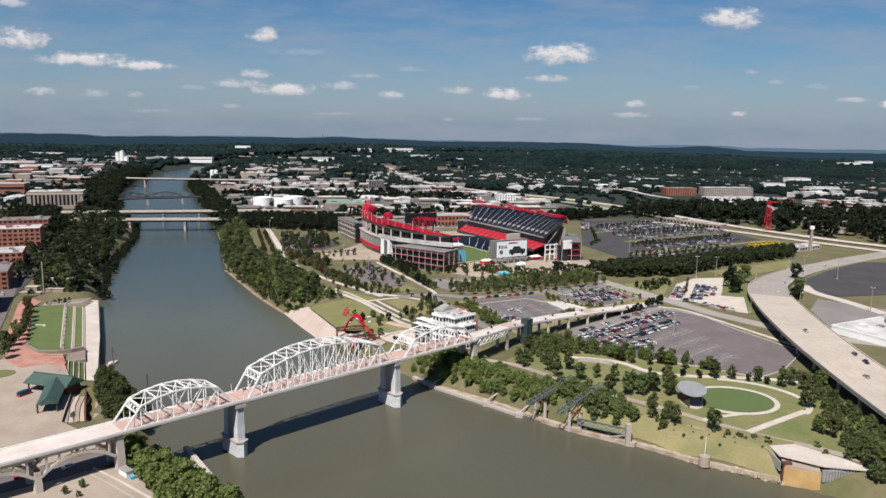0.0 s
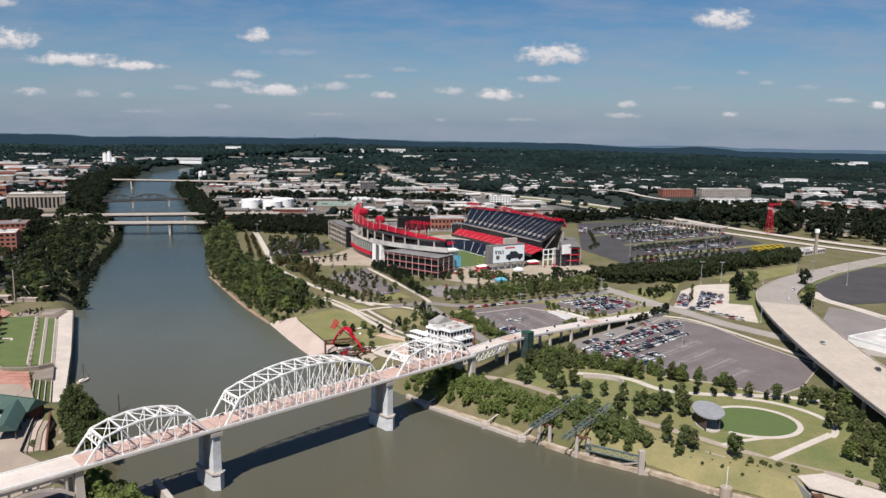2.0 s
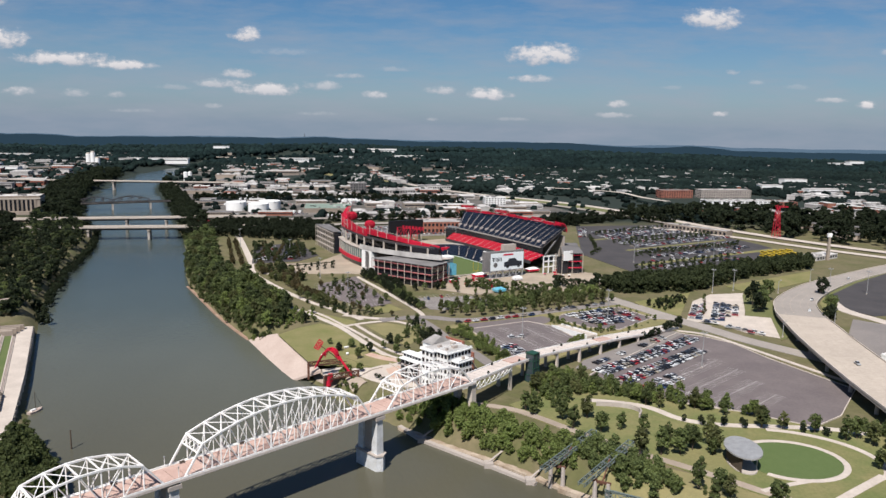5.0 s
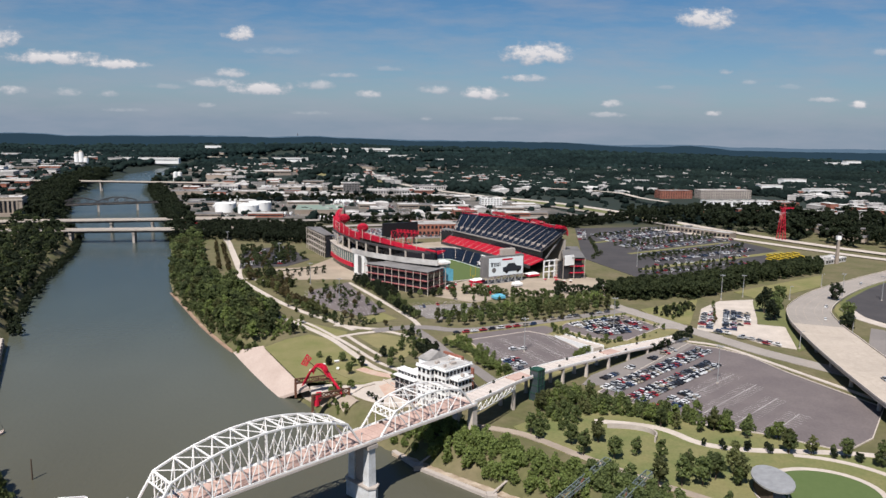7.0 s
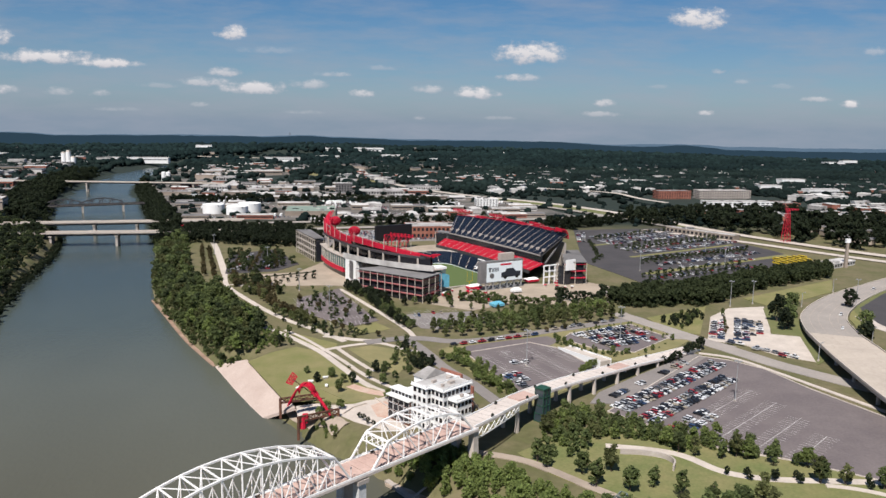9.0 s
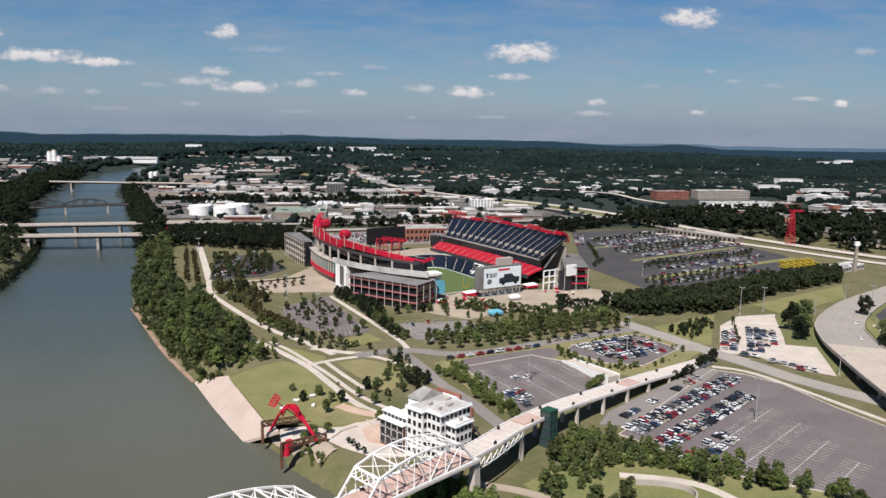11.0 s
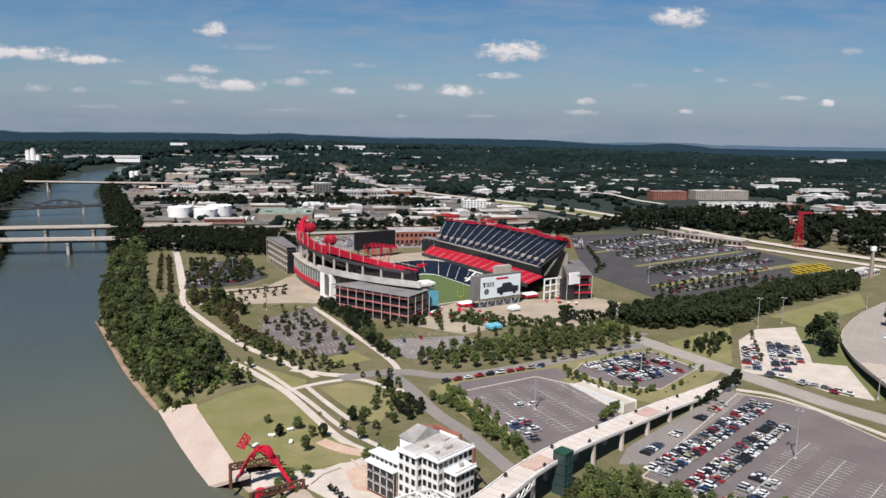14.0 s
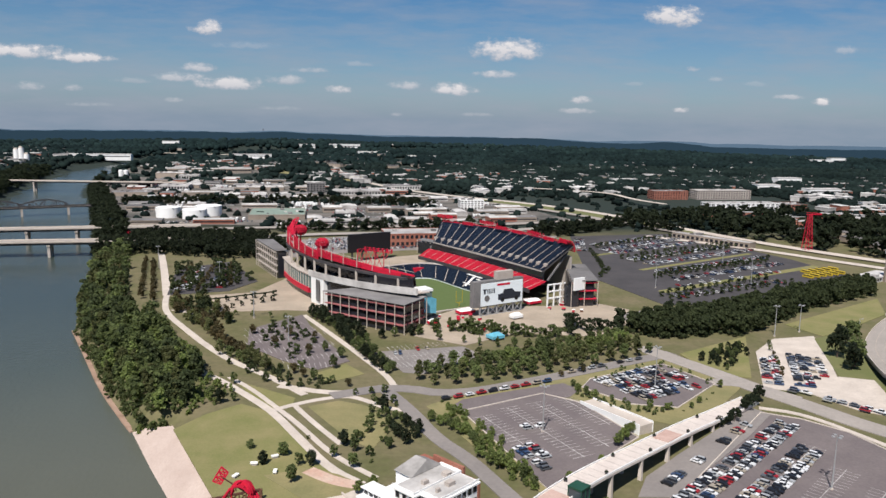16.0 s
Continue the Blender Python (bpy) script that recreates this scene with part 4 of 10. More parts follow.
    for i in range(15):
        u = 0.03 + 0.94 * i / 14
        part("aisle", Shape().bar((side * (47.5 - 3 * (2 * u - 1) ** 2), -86 + 160 * u, 7.7), (side * (62.5 - 4 * (2 * u - 1) ** 2), -90 + 168 * u, 13.2), 0.35, 0.25), M["pale_concrete"], stadium)
    part("club_wall", Shape().strip([(side * (47.2 - 3 * (2 * u - 1) ** 2), -86 + 160 * u, 7.9) for u in us], [(side * (47.8 - 3 * (2 * u - 1) ** 2), -86 + 160 * u, 7.9) for u in us], 3.0), M["dark_steel"], stadium)
    for u, high, long_ in (((0.04, 5.0, 6.0), (0.17, 4.0, 7.0), (0.30, 6.0, 8.0), (0.43, 4.0, 6.5), (0.55, 4.5, 7.0), (0.66, 7.0, 8.0), (0.79, 3.5, 6.0), (0.95, 8.5, 8.0)) if side > 0 else ((0.14, 12.5, 10.5),)):
        light_rig(side, u, high, long_)


def bowl(r0, z0, r1, z1, steps, name, mat, label):
    """Lower seats round the field, open to the south."""
    def path(grow):
        hx, hy, rad = 36 + grow, 43 + grow, 14 + grow
        pts = [(hx, y) for y in range(-66, int(hy - rad), 8)]
        pts += [(hx - rad + rad * math.cos(a), hy - rad + rad * math.sin(a)) for a in [math.pi / 2 * i / 8 for i in range(9)]]
        pts += [(x, hy) for x in (10, 0, -10)]
        pts += [(-hx + rad + rad * math.cos(a), hy - rad + rad * math.sin(a)) for a in [math.pi / 2 + math.pi / 2 * i / 8 for i in range(9)]]
        return pts + [(-hx, y) for y in range(int(hy - rad) // 8 * 8, -67, -8)]
    n = 60

    def even(pts):
        seg = [0.0]
        for a, b in zip(pts, pts[1:]):
            seg.append(seg[-1] + math.hypot(b[0] - a[0], b[1] - a[1]))
        return [(np.interp(seg[-1] * i / n, seg, [p[0] for p in pts]), np.interp(seg[-1] * i / n, seg, [p[1] for p in pts])) for i in range(n + 1)]

    inner, outer = even(path(r0)), even(path(r1))
    at = lambda ring_, z: lambda u: (*ring_[min(n, round(u * n))], z)  # noqa: E731
    part(name, deck(1, n, at(inner, z0), at(outer, z1), steps), M[mat], stadium, label)
    return inner, outer


inner, outer = bowl(0, -5.2, 11.5, 5.0, 12, "lower_stand", "blue_seat", "blue lower stand")
part("field_wall", Shape().strip([(x * 1.005, y, -4.4) for x, y in inner], [(x * 1.02, y, -4.4) for x, y in inner], 2.6), M["board_white"], stadium, "white advertising wall round the field")
for i in range(3, 58, 3):
    (ax, ay), (bx, by) = inner[i], outer[i]
    part("aisle", Shape().bar((ax, ay, -4.4), (bx, by, 5.2), 0.45, 0.25), M["pale_concrete"], stadium)
part("concourse", Shape().strip([(x, y, 5.4) for x, y in outer], [(x * 1.13, y * 1.06, 5.4) for x, y in outer], 1.0), M["concrete"], stadium)
field = part("field", Shape().box(-36, -82, -7.0, 36, 43, -6.0), M["turf"], stadium, "mown green playing field")
for y in (-58, 40):
    part("goal_post", Shape().bar((0, y, -6), (0, y, -3), 0.35).bar((-2.8, y, -3), (2.8, y, -3), 0.3).bar((-2.8, y, -3), (-2.8, y, 6), 0.25).bar((2.8, y, -3), (2.8, y, 6), 0.25), M["yellow_paint"], stadium)
part("south_wall", Shape().box(-48, -84, -7.0, 48, -82, 0.2), M["concrete"], stadium)
part("tunnel_banner", Shape().box(24, 47, -5, 34, 50, 2.5), M["red_steel"], stadium)
part("seat_emblem", Shape().bar((46, -24, 4.6), (46, -4, 4.6), 2.4, 0.5).bar((44, -24, 3.0), (44, -19, 3.0), 1.4, 0.5).bar((46, -14, 4.4), (37.5, -12, -3.2), 3.0, 0.5).bar((39.5, -17, -1.4), (39.5, -7, -1.4), 1.8, 0.5), M["white_paint"], stadium, "large white mark among the seats")

# west front: red foot, green glass, white pylon and band, dark recess with columns
def west_x(y):
    return -98 + (23 * (y / 105) ** 2 if y > 0 else 21 * (-y / 95) ** 2.2)


def front_band(name, y0, y1, z0, z1, out, thick, mat, label="", rise=0.0):
    n = max(3, int(abs(y1 - y0) / 5))
    ys = [y0 + (y1 - y0) * i / n for i in range(n + 1)]
    s = Shape()
    v = []
    for i, y in enumerate(ys):
        lift = rise * i / n
        x = west_x(y) - out
        v += [(x, y, z0 + lift), (x, y, z1 + lift), (x + thick, y, z1 + lift), (x + thick, y, z0 + lift)]
    f = []
    for i in range(n):
        for k in range(4):
            f.append((4 * i + k, 4 * i + (k + 1) % 4, 4 * i + 4 + (k + 1) % 4, 4 * i + 4 + k))
    f += [(3, 2, 1, 0), (4 * n, 4 * n + 1, 4 * n + 2, 4 * n + 3)]
    return part(name, s.add(v, f), M[mat], stadium, label)


front_band("ground_wall", 62, -100, -0.5, 5.0, -1.0, 1.5, "dark_glass")
front_band("foot_band", 62, -6, 5.0, 8.8, 1.6, 2.5, "red_steel", "curved red band over the entrance")
front_band("glass_front", 66, -12, 8.8, 18.2, 0.8, 1.2, "glass_green", "tall green-tinted glass front")
for i in range(14):
    y = 62 - 5.2 * i
    part("mullion", Shape().box(west_x(y) - 1.15, y - 0.15, 8.8, west_x(y) - 0.6, y + 0.15, 18.2), M["pale_concrete"], stadium)
front_band("roof_edge", 70, -12, 18.2, 19.0, 1.6, 6.0, "concrete")
front_band("pylon", -14, -32, 0.0, 20.5, 3.0, 4.0, "white_wall", "white pylon with a grey printed panel")
part("mural", Shape().box(west_x(-25) - 3.9, -28.5, 3.0, west_x(-25) - 3.6, -22.5, 18.5), M["roof_grey"], stadium, "dark grey abstract panel")
front_band("white_band", -10, -112, 18.8, 23.2, 3.2, 1.0, "roof_white", "broad white band along the front", rise=2.8)
front_band("band_floor", -10, -108, 18.6, 19.2, 2.2, 14.0, "concrete", rise=2.5)
front_band("inner_wall", 60, -96, 5.0, 29.0, -12.0, 1.0, "dark_glass", "dark glazed inner wall")
front_band("loggia", -30, -105, 9.0, 18.0, 0.0, 1.0, "dark_glass")
front_band("rim_walk", 66, -100, 29.5, 31.0, -1.0, 3.0, "dark_steel")
for i in range(9):
    y = 40 - 17 * i
    part("column", Shape().box(west_x(y) + 0.6, y - 0.5, 19.0, west_x(y) + 1.8, y + 0.5, 30.0), M["pale_concrete"], stadium)
for i in range(12):
    y = 58 - 13.5 * i
    part("flag_pole", Shape().bar((west_x(y) + 0.5, y, 33), (west_x(y) + 0.5, y, 42), 0.35), M["pale_concrete"], stadium)
    part("raker", Shape().bar((west_x(y) + 3, y, 12), (west_x(y) + 14, y, 24), 1.0), M["dark_steel"], stadium)
# east back
part("east_wall", Shape().strip([(92 - 12 * (y / 100) ** 2, y, 30) for y in range(-88, 92, 8)], [(94 - 12 * (y / 100) ** 2, y, 30) for y in range(-88, 92, 8)], 30), M["concrete"], stadium)
for y in range(-84, 90, 14):
    part("raker", Shape().bar((64, y, 12), (92 - 12 * (y / 100) ** 2, y, 33), 1.2), M["roof_grey"], stadium)


def ramp_tower(poly, top, floors, trim, posts, label):
    """An open corner tower of ramps: slabs, set-back dark glazing, tall posts, a roof."""
    base = part("ramp_tower", Shape().prism([(x * 0.985, y * 0.985) for x, y in poly], 0, top - 1.2), M["dark_glass"], stadium, label)
    n = len(poly)
    c = (sum(p[0] for p in poly) / n, sum(p[1] for p in poly) / n)

    def grow(k):
        return [(c[0] + (x - c[0]) * k, c[1] + (y - c[1]) * k) for x, y in poly]

    for i in range(1, floors + 1):
        z = top * i / (floors + 0.25)
        part("floor_slab", Shape().prism(grow(1.02), z - 0.55, z), M[trim], base)
    part("roof", Shape().prism(grow(1.06), top, top + 0.45), M["roof_grey"], base)
    for a, b in zip(grow(1.05), grow(1.05)[1:] + grow(1.05)[:1]):
        length = math.hypot(b[0] - a[0], b[1] - a[1])
        k = max(1, int(length / posts))
        for i in range(k):
            x, y = a[0] + (b[0] - a[0]) * i / k, a[1] + (b[1] - a[1]) * i / k
            part("post", Shape().box(x - 0.2, y - 0.2, -0.3, x + 0.2, y + 0.2, top), M["pale_concrete"], base)


M["pink_trim"] = material("pink_trim", (0.30, 0.10, 0.10), 0.7, second=(0.24, 0.085, 0.085), scale=0.2, fine=1.5, amount=0.5)
ramp_tower([(-112, -64), (-86, -121), (-63, -109), (-86, -66)], 19.0, 3, "pink_trim", 7.0, "glazed ramp tower with pinkish slabs and white posts")
ramp_tower([(57, -119), (74, -127), (108, -78), (94, -72)], 19.5, 3, "red_steel", 7.5, "open ramp tower with red slabs and white posts")
ramp_tower([(-93, 76), (-84, 75), (-74, 132), (-87, 138)], 23.0, 4, "concrete", 6.0, "open grey concrete ramp tower")
ramp_tower([(84, 84), (96, 82), (86, 130), (76, 126)], 13.0, 2, "concrete", 6.0, "open grey concrete ramp tower")
part("drum", Shape().drum(60, -116, 0, 15, 6.0, 6.0, 20), M["dark_glass"], stadium, "dark glass drum at the corner")
part("corner_sign", Shape().box(55, -123.4, 13, 65, -122.2, 22), M["white_wall"], stadium, "white sign panel at the corner")
for fx in (40, 46, 52):
    part("corner_post", Shape().box(fx, -112, 0, fx + 0.8, -111, 17), M["white_wall"], stadium)
for fz in (6, 11, 16):
    part("corner_beam", Shape().box(40, -111.8, fz, 57, -111, fz + 0.9), M["white_wall"], stadium)
part("corner_frame", Shape().box(54, -112, 0, 55, -111, 18).box(54, -112, 14, 64, -111, 15).box(54, -112, 8, 62, -111, 9), M["pale_concrete"], stadium)
part("press_box", Shape().box(-62, -104, 5, -54, -95, 21), M["glass_green"], stadium, "grey-green glass corner block")
part("press_roof", Shape().box(-62.5, -104.5, 21, -53.5, -94.5, 22.6), M["white_wall"], stadium)
part("corner_panel", Shape().add([(x, y, z) for y in (-106.4, -105.6) for x, z in ((-63, 8), (-52, 6), (-52, 16), (-57, 18), (-63, 18))],
     [(0, 1, 2, 3, 4), (9, 8, 7, 6, 5), (0, 5, 6, 1), (1, 6, 7, 2), (2, 7, 8, 3), (3, 8, 9, 4), (4, 9, 5, 0)]), M["cyan_panel"], stadium, "turquoise panel")


# ---- scoreboards ----
def board(x0, x1, y, z0, z1, front):
    """front -1: faces south."""
    b = thing("scoreboard", "big stadium board on a pale steel frame" if front < 0 else "black stadium video board on dark posts", "scoreboard")
    b.matrix_world = stadium.matrix_world @ pose((x0 + x1) / 2, y, 0)
    h = (x1 - x0) / 2
    return b, h


bpy.context.view_layer.update()
sb, h = board(-18, 18, -110, 7, 23, -1)
part("body", Shape().box(-h - 6, 0.6, 6.6, h + 1, 5, 24.4), M["roof_grey"], sb, "grey back of the board")
part("panel", Shape().box(-h, 0.0, 7.2, h, 0.6, 22.8), M["board_white"], sb, "pale advertising panel")
part("top_unit", Shape().box(-4, 1, 24.4, 10, 5, 30), M["concrete"], sb)
legs = Shape()
for i in range(6):
    x = -h + 2 * h * i / 5
    part("leg", Shape().box(x - 0.45, 0.8, 0, x + 0.45, 1.7, 24), M["lamp_grey"], sb)
lattice(legs, (-h, 1, 0.4), (h, 1, 0.4), (-h, 1, 6.8), (h, 1, 6.8), 5, 0.55)
part("bracing", legs, M["lamp_grey"], sb)
# advertising: words for a kind of car, a dark pickup shape, a red strip
M["ink"] = material("ink", (0.02, 0.025, 0.035), 0.6)
part("lettering", Shape().box(-15.8, -0.12, 15.6, -14.4, 0, 19).box(-16.6, -0.12, 18.2, -13.6, 0, 19).box(-12.9, -0.12, 15.6, -12.2, 0, 19).box(-11.6, -0.12, 15.6, -10.9, 0, 19).box(-10.2, -0.12, 15.6, -9.5, 0, 19)
     .box(-8.6, -0.12, 15.6, -7.9, 0, 19).box(-7.2, -0.12, 15.6, -6.5, 0, 19), M["ink"], sb, "dark lettering bars")
part("badge", Shape().add([(-13 + 2.2 * math.cos(a), -0.12, 12.4 + 2.2 * math.sin(a)) for a in [i * math.pi / 8 for i in range(16)]] + [(-13 + 2.2 * math.cos(a), 0, 12.4 + 2.2 * math.sin(a)) for a in [i * math.pi / 8 for i in range(16)]],
     [tuple(range(16))] + [(i, 16 + i, 16 + (i + 1) % 16, (i + 1) % 16) for i in range(16)]), M["roof_grey"], sb)
truck = [(-3.5, 10.2), (16, 10.2), (16.4, 14.2), (11.2, 14.8), (8.6, 17.4), (1.6, 17.4), (0.6, 14.8), (-3.6, 14.2)]
part("picture", Shape().add([(x, -0.12, z) for x, z in truck] + [(x, 0, z) for x, z in truck], [tuple(range(8))] + [(i, 8 + i, 8 + (i + 1) % 8, (i + 1) % 8) for i in range(8)]), M["ink"], sb, "dark pickup truck silhouette")
for x in (0.4, 12.6):
    part("picture_wheel", Shape().add([(x + 1.6 * math.cos(a), -0.2, 10.2 + 1.6 * math.sin(a)) for a in [i * math.pi / 6 for i in range(12)]] + [(x + 1.6 * math.cos(a), 0, 10.2 + 1.6 * math.sin(a)) for a in [i * math.pi / 6 for i in range(12)]],
         [tuple(range(12))] + [(i, 12 + i, 12 + (i + 1) % 12, (i + 1) % 12) for i in range(12)]), M["rubber"], sb)
part("red_bars", Shape().box(-4.5, -0.12, 20.4, 6.5, 0, 21.8), M["red_steel"], sb, "red bar in place of a brand name")
nb, h = board(-9, 35, 110, 9.5, 26, 1)
part("screen", Shape().box(-h, 0, 9.0, h, 3, 26), M["screen"], nb, "black video screen")
for x in (-h + 4, -h / 3, h / 3, h - 4):
    part("post", Shape().box(x - 0.7, 1, 0, x + 0.7, 2.4, 9.0), M["dark_steel"], nb)
# ---- surfaces of the east bank ----
sheet("paved_plaza", [tuple((stadium.matrix_world @ Vector((x, y, 0)))[:2]) for x, y in ((-62, 62), (66, 62), (74, 116), (-66, 116))], 0.1, "stadium_plaza", "paved plaza behind the north stand", "plaza")
sheet("parking_lot", [(-128, 985), (-96, 960), (-40, 990), (80, 1020), (150, 1040), (196, 1110), (60, 1105), (-60, 1092), (-112, 1060)], 0.1, "asphalt_old", "pale worn parking lot behind the stadium", "parking lot")
sheet("lawn", [(-97, 552), (-87, 569), (-74, 581), (-58, 570), (-42, 540), (-28, 513), (-18, 501), (-30, 486), (-67, 492)], 0.08, "grass", "sunlit mown lawn sloping to the river", "lawn")
sheet("lawn", [(-43, 577), (-29, 584), (-17, 578), (-8, 570), (-6, 545), (-12, 530), (-23, 541)], 0.08, "dry_grass", "dry sunlit lawn between paths", "lawn")
sheet("lawn", [(-83, 613), (-50, 588), (-50, 579), (-58, 574), (-70, 588)], 0.08, "grass", "narrow grass strip between paths", "lawn")
sheet("lawn", [(-44, 623), (-29, 639), (-18, 622), (-38, 608)], 0.08, "grass", "small lawn beside a parking lot", "lawn")
place("beach", Shape().strip([(-123, 575, -9.75), (-102, 535, -9.75), (-87, 508, -9.75), (-78, 493, -9.75)], [(-99, 558, -0.8), (-81, 524, -0.8), (-66, 496, -0.8), (-60, 484, -0.8)], 1.5), M["sand"], "pale sandy ramp down to the water", "beach", "structure")
for n, pts, w in (("a", [(-112, 640), (-103, 626), (-90, 613), (-75, 594), (-58, 571), (-42, 540), (-28, 513), (-15, 500)], 4.0),
                  ("b", [(-87, 618), (-73, 601), (-59, 579), (-45, 557), (-28, 525), (-10, 505)], 2.6),
                  ("c", [(-50, 580), (-38, 557), (-25, 535)], 2.6),
                  ("d", [(-58, 573), (-47, 581), (-38, 586), (-26, 590), (-18, 586), (-7, 574), (6, 570)], 3.5),
                  ("e", [(-176, 830), (-166, 780), (-155, 746), (-132, 707), (-109, 669), (-88, 640), (-66, 618), (-46, 592)], 4.2),
                  ("f", [(-63, 743), (-39, 692), (-19, 648), (-6, 618), (-2, 600)], 3.5),
                  ("g", [(-235, 1000), (-219, 958), (-194, 878), (-170, 800)], 6.0),
                  ("h", [(-60, 605), (-30, 592), (-2, 602)], 5.0)):
    lane("footpath", pts, w, 0.14, "pale_concrete", "pale concrete footpath through the park", "path")
sheet("paved_square", [(-46, 484), (-32, 486), (-20, 496), (-12, 500), (-4, 488), (4, 476), (2, 462), (-4, 455), (-16, 454), (-30, 464), (-40, 474)], 0.12, "pale_concrete", "pale paved forecourt", "plaza")
sheet("brick_square", [(-24, 484), (-17, 490), (-8, 476), (-12, 466), (-20, 470)], 0.14, "brick_faded", "faded pinkish brick paving", "plaza")
lane("brick_walk", [(-36, 512), (-26, 503), (-16, 499)], 6.0, 0.16, "brick_faded", "faded pinkish brick path", "path")
place("pad_slab", Shape().prism([(-60, 486), (-49, 490), (-46, 478), (-57, 472)], -2.8, -1.0), M["pale_concrete"], "pale concrete pad below the old crane frame", "slab", "structure")
for p in ([(-36, 473), (-32, 481), (-26, 486)], [(-8, 470), (-18, 486), (-22, 493)]):
    place("low_wall", ribbon([(x, y, 0.9) for x, y in p], 0.6, thick=1.2), M["pale_concrete"], "low pale garden wall", "wall", "structure")
sheet("bare_earth", [(-52, 508), (-36, 514), (-24, 508), (-14, 499), (-22, 492), (-34, 488)], 0.11, "dry_grass", "worn brownish grass", "lawn")

sheet("paved_strip", [(-155, 756), (-92, 803), (-86, 784), (-112, 758), (-128, 738)], 0.16, "pale_concrete", "pale paved strip with small clipped trees", "plaza")
place("hedge_line", ribbon([(-150, 778, 0.9), (-120, 795, 0.9), (-92, 812, 0.9)], 1.6, thick=1.4), M["leaf_dark"], "low dark clipped hedge along a parking lot", "hedge", "structure")
sheet("lot_verge", [(12, 576), (24, 586), (82, 611), (150, 648), (178, 602), (130, 546), (98, 566), (108, 538), (54, 484), (34, 520)], 0.06, "dry_grass", "dry pale verge round the parking lots", "verge")
# parking lots
sheet("lot_apron", [(22, 573), (30, 584), (57, 596), (84, 606), (90, 596), (82, 585), (70, 588), (40, 574), (28, 567)], 0.085, "asphalt", "brownish asphalt apron between parking lot and street", "parking lot")
sheet("parking_lot", [(28, 569), (70, 591), (86, 579), (101, 538), (53, 492), (43, 523)], 0.10, "asphalt", "dark asphalt parking lot, almost empty, with white bays", "parking lot")
sheet("parking_lot", [(92, 599), (100, 612), (147, 636), (163, 603), (131, 571), (110, 576)], 0.10, "asphalt", "dark asphalt parking lot full of cars", "parking lot")
sheet("parking_lot", [(168, 564), (183, 556), (196, 541), (206, 508), (228, 455), (200, 418), (180, 404), (150, 424), (128, 434), (104, 460), (90, 476), (110, 500), (140, 535)], 0.10, "asphalt",
      "wide dark asphalt parking lot, half full of cars", "parking lot")
sheet("parking_lot", [(-11, 660), (38, 670), (49, 653), (13, 621), (2, 624)], 0.10, "asphalt_old", "faded tan asphalt parking lot with white bays", "parking lot")
sheet("parking_lot", [(-93, 708), (-64, 744), (-56, 716), (-27, 643), (-44, 628), (-65, 646), (-88, 672)], 0.10, "asphalt", "faded asphalt parking lot with trees between its bays", "parking lot")
sheet("parking_lot", [(-170, 800), (-190, 900), (-150, 935), (-112, 850), (-128, 815)], 0.10, "asphalt_dark", "asphalt parking lot shaded by trees", "parking lot")
sheet("paved_plaza", [(-140, 800), (-108, 810), (-88, 870), (-60, 800), (-50, 752), (-76, 756), (-112, 752), (-132, 760)], 0.12, "stadium_plaza", "pale paved plaza beside the stadium", "plaza")
sheet("paved_plaza", [(10, 692), (20, 735), (44, 760), (150, 775), (167, 758), (149, 700), (121, 690), (78, 700), (40, 672)], 0.12, "stadium_plaza", "sandy paved plaza before the stadium", "plaza")
sheet("paved_lot", [(186, 597), (212, 658), (236, 684), (266, 690), (256, 660), (235, 613), (254, 611), (236, 552), (217, 566), (205, 590)], 0.10, "pale_concrete", "pale concrete car park with a few rows of cars", "parking lot")
sheet("parking_lot", [(207, 1106), (168, 875), (199, 771), (284, 781), (412, 856), (400, 960), (346, 1136)], 0.10, "asphalt_dark", "vast asphalt parking lot full of cars", "parking lot")
sheet("parking_lot", [(155, 745), (186, 760), (207, 738), (155, 717)], 0.12, "asphalt_old", "small faded parking lot", "parking lot")
for pts, w in (([(212, 815), (406, 928)], 9), ([(225, 905), (372, 995)], 6), ([(200, 978), (335, 1063)], 6)):
    lane("grass_strip", pts, w, 0.16, "grass", "grass strip between parking bays", "lawn", 1)
sheet("verge", [(164, 654), (221, 690), (187, 612), (169, 618)], 0.08, "grass", "grass plot beside the street", "lawn")
sheet("verge", [(262, 718), (378, 794), (352, 745), (285, 696), (272, 690)], 0.08, "grass", "bright grass verge along the curved road", "lawn")
sheet("verge", [(263, 684), (287, 697), (268, 631), (245, 560), (232, 548), (252, 607), (236, 613)], 0.08, "grass_lush", "bright grass verge", "lawn")
sheet("verge", [(300, 618), (312, 652), (330, 682), (354, 706), (346, 688), (328, 660), (319, 632)], 0.07, "grass", "grass verge inside the curve of the road", "lawn")
sheet("verge", [(337, 698), (390, 745), (452, 793), (490, 802), (480, 780), (446, 784), (388, 735), (341, 688), (325, 662)], 0.08, "grass_lush", "bright grass verge inside the curve", "lawn")
sheet("parking_lot", [(341, 688), (388, 735), (446, 784), (520, 790), (480, 690), (380, 625), (334, 615), (321, 640)], 0.10, "asphalt_dark", "empty dark asphalt lot with darker bands", "parking lot")
sheet("parking_lot", [(287, 566), (312, 605), (345, 575), (400, 560), (340, 500), (286, 500), (275, 510)], 0.10, "asphalt_old", "faded brownish asphalt lot", "parking lot")
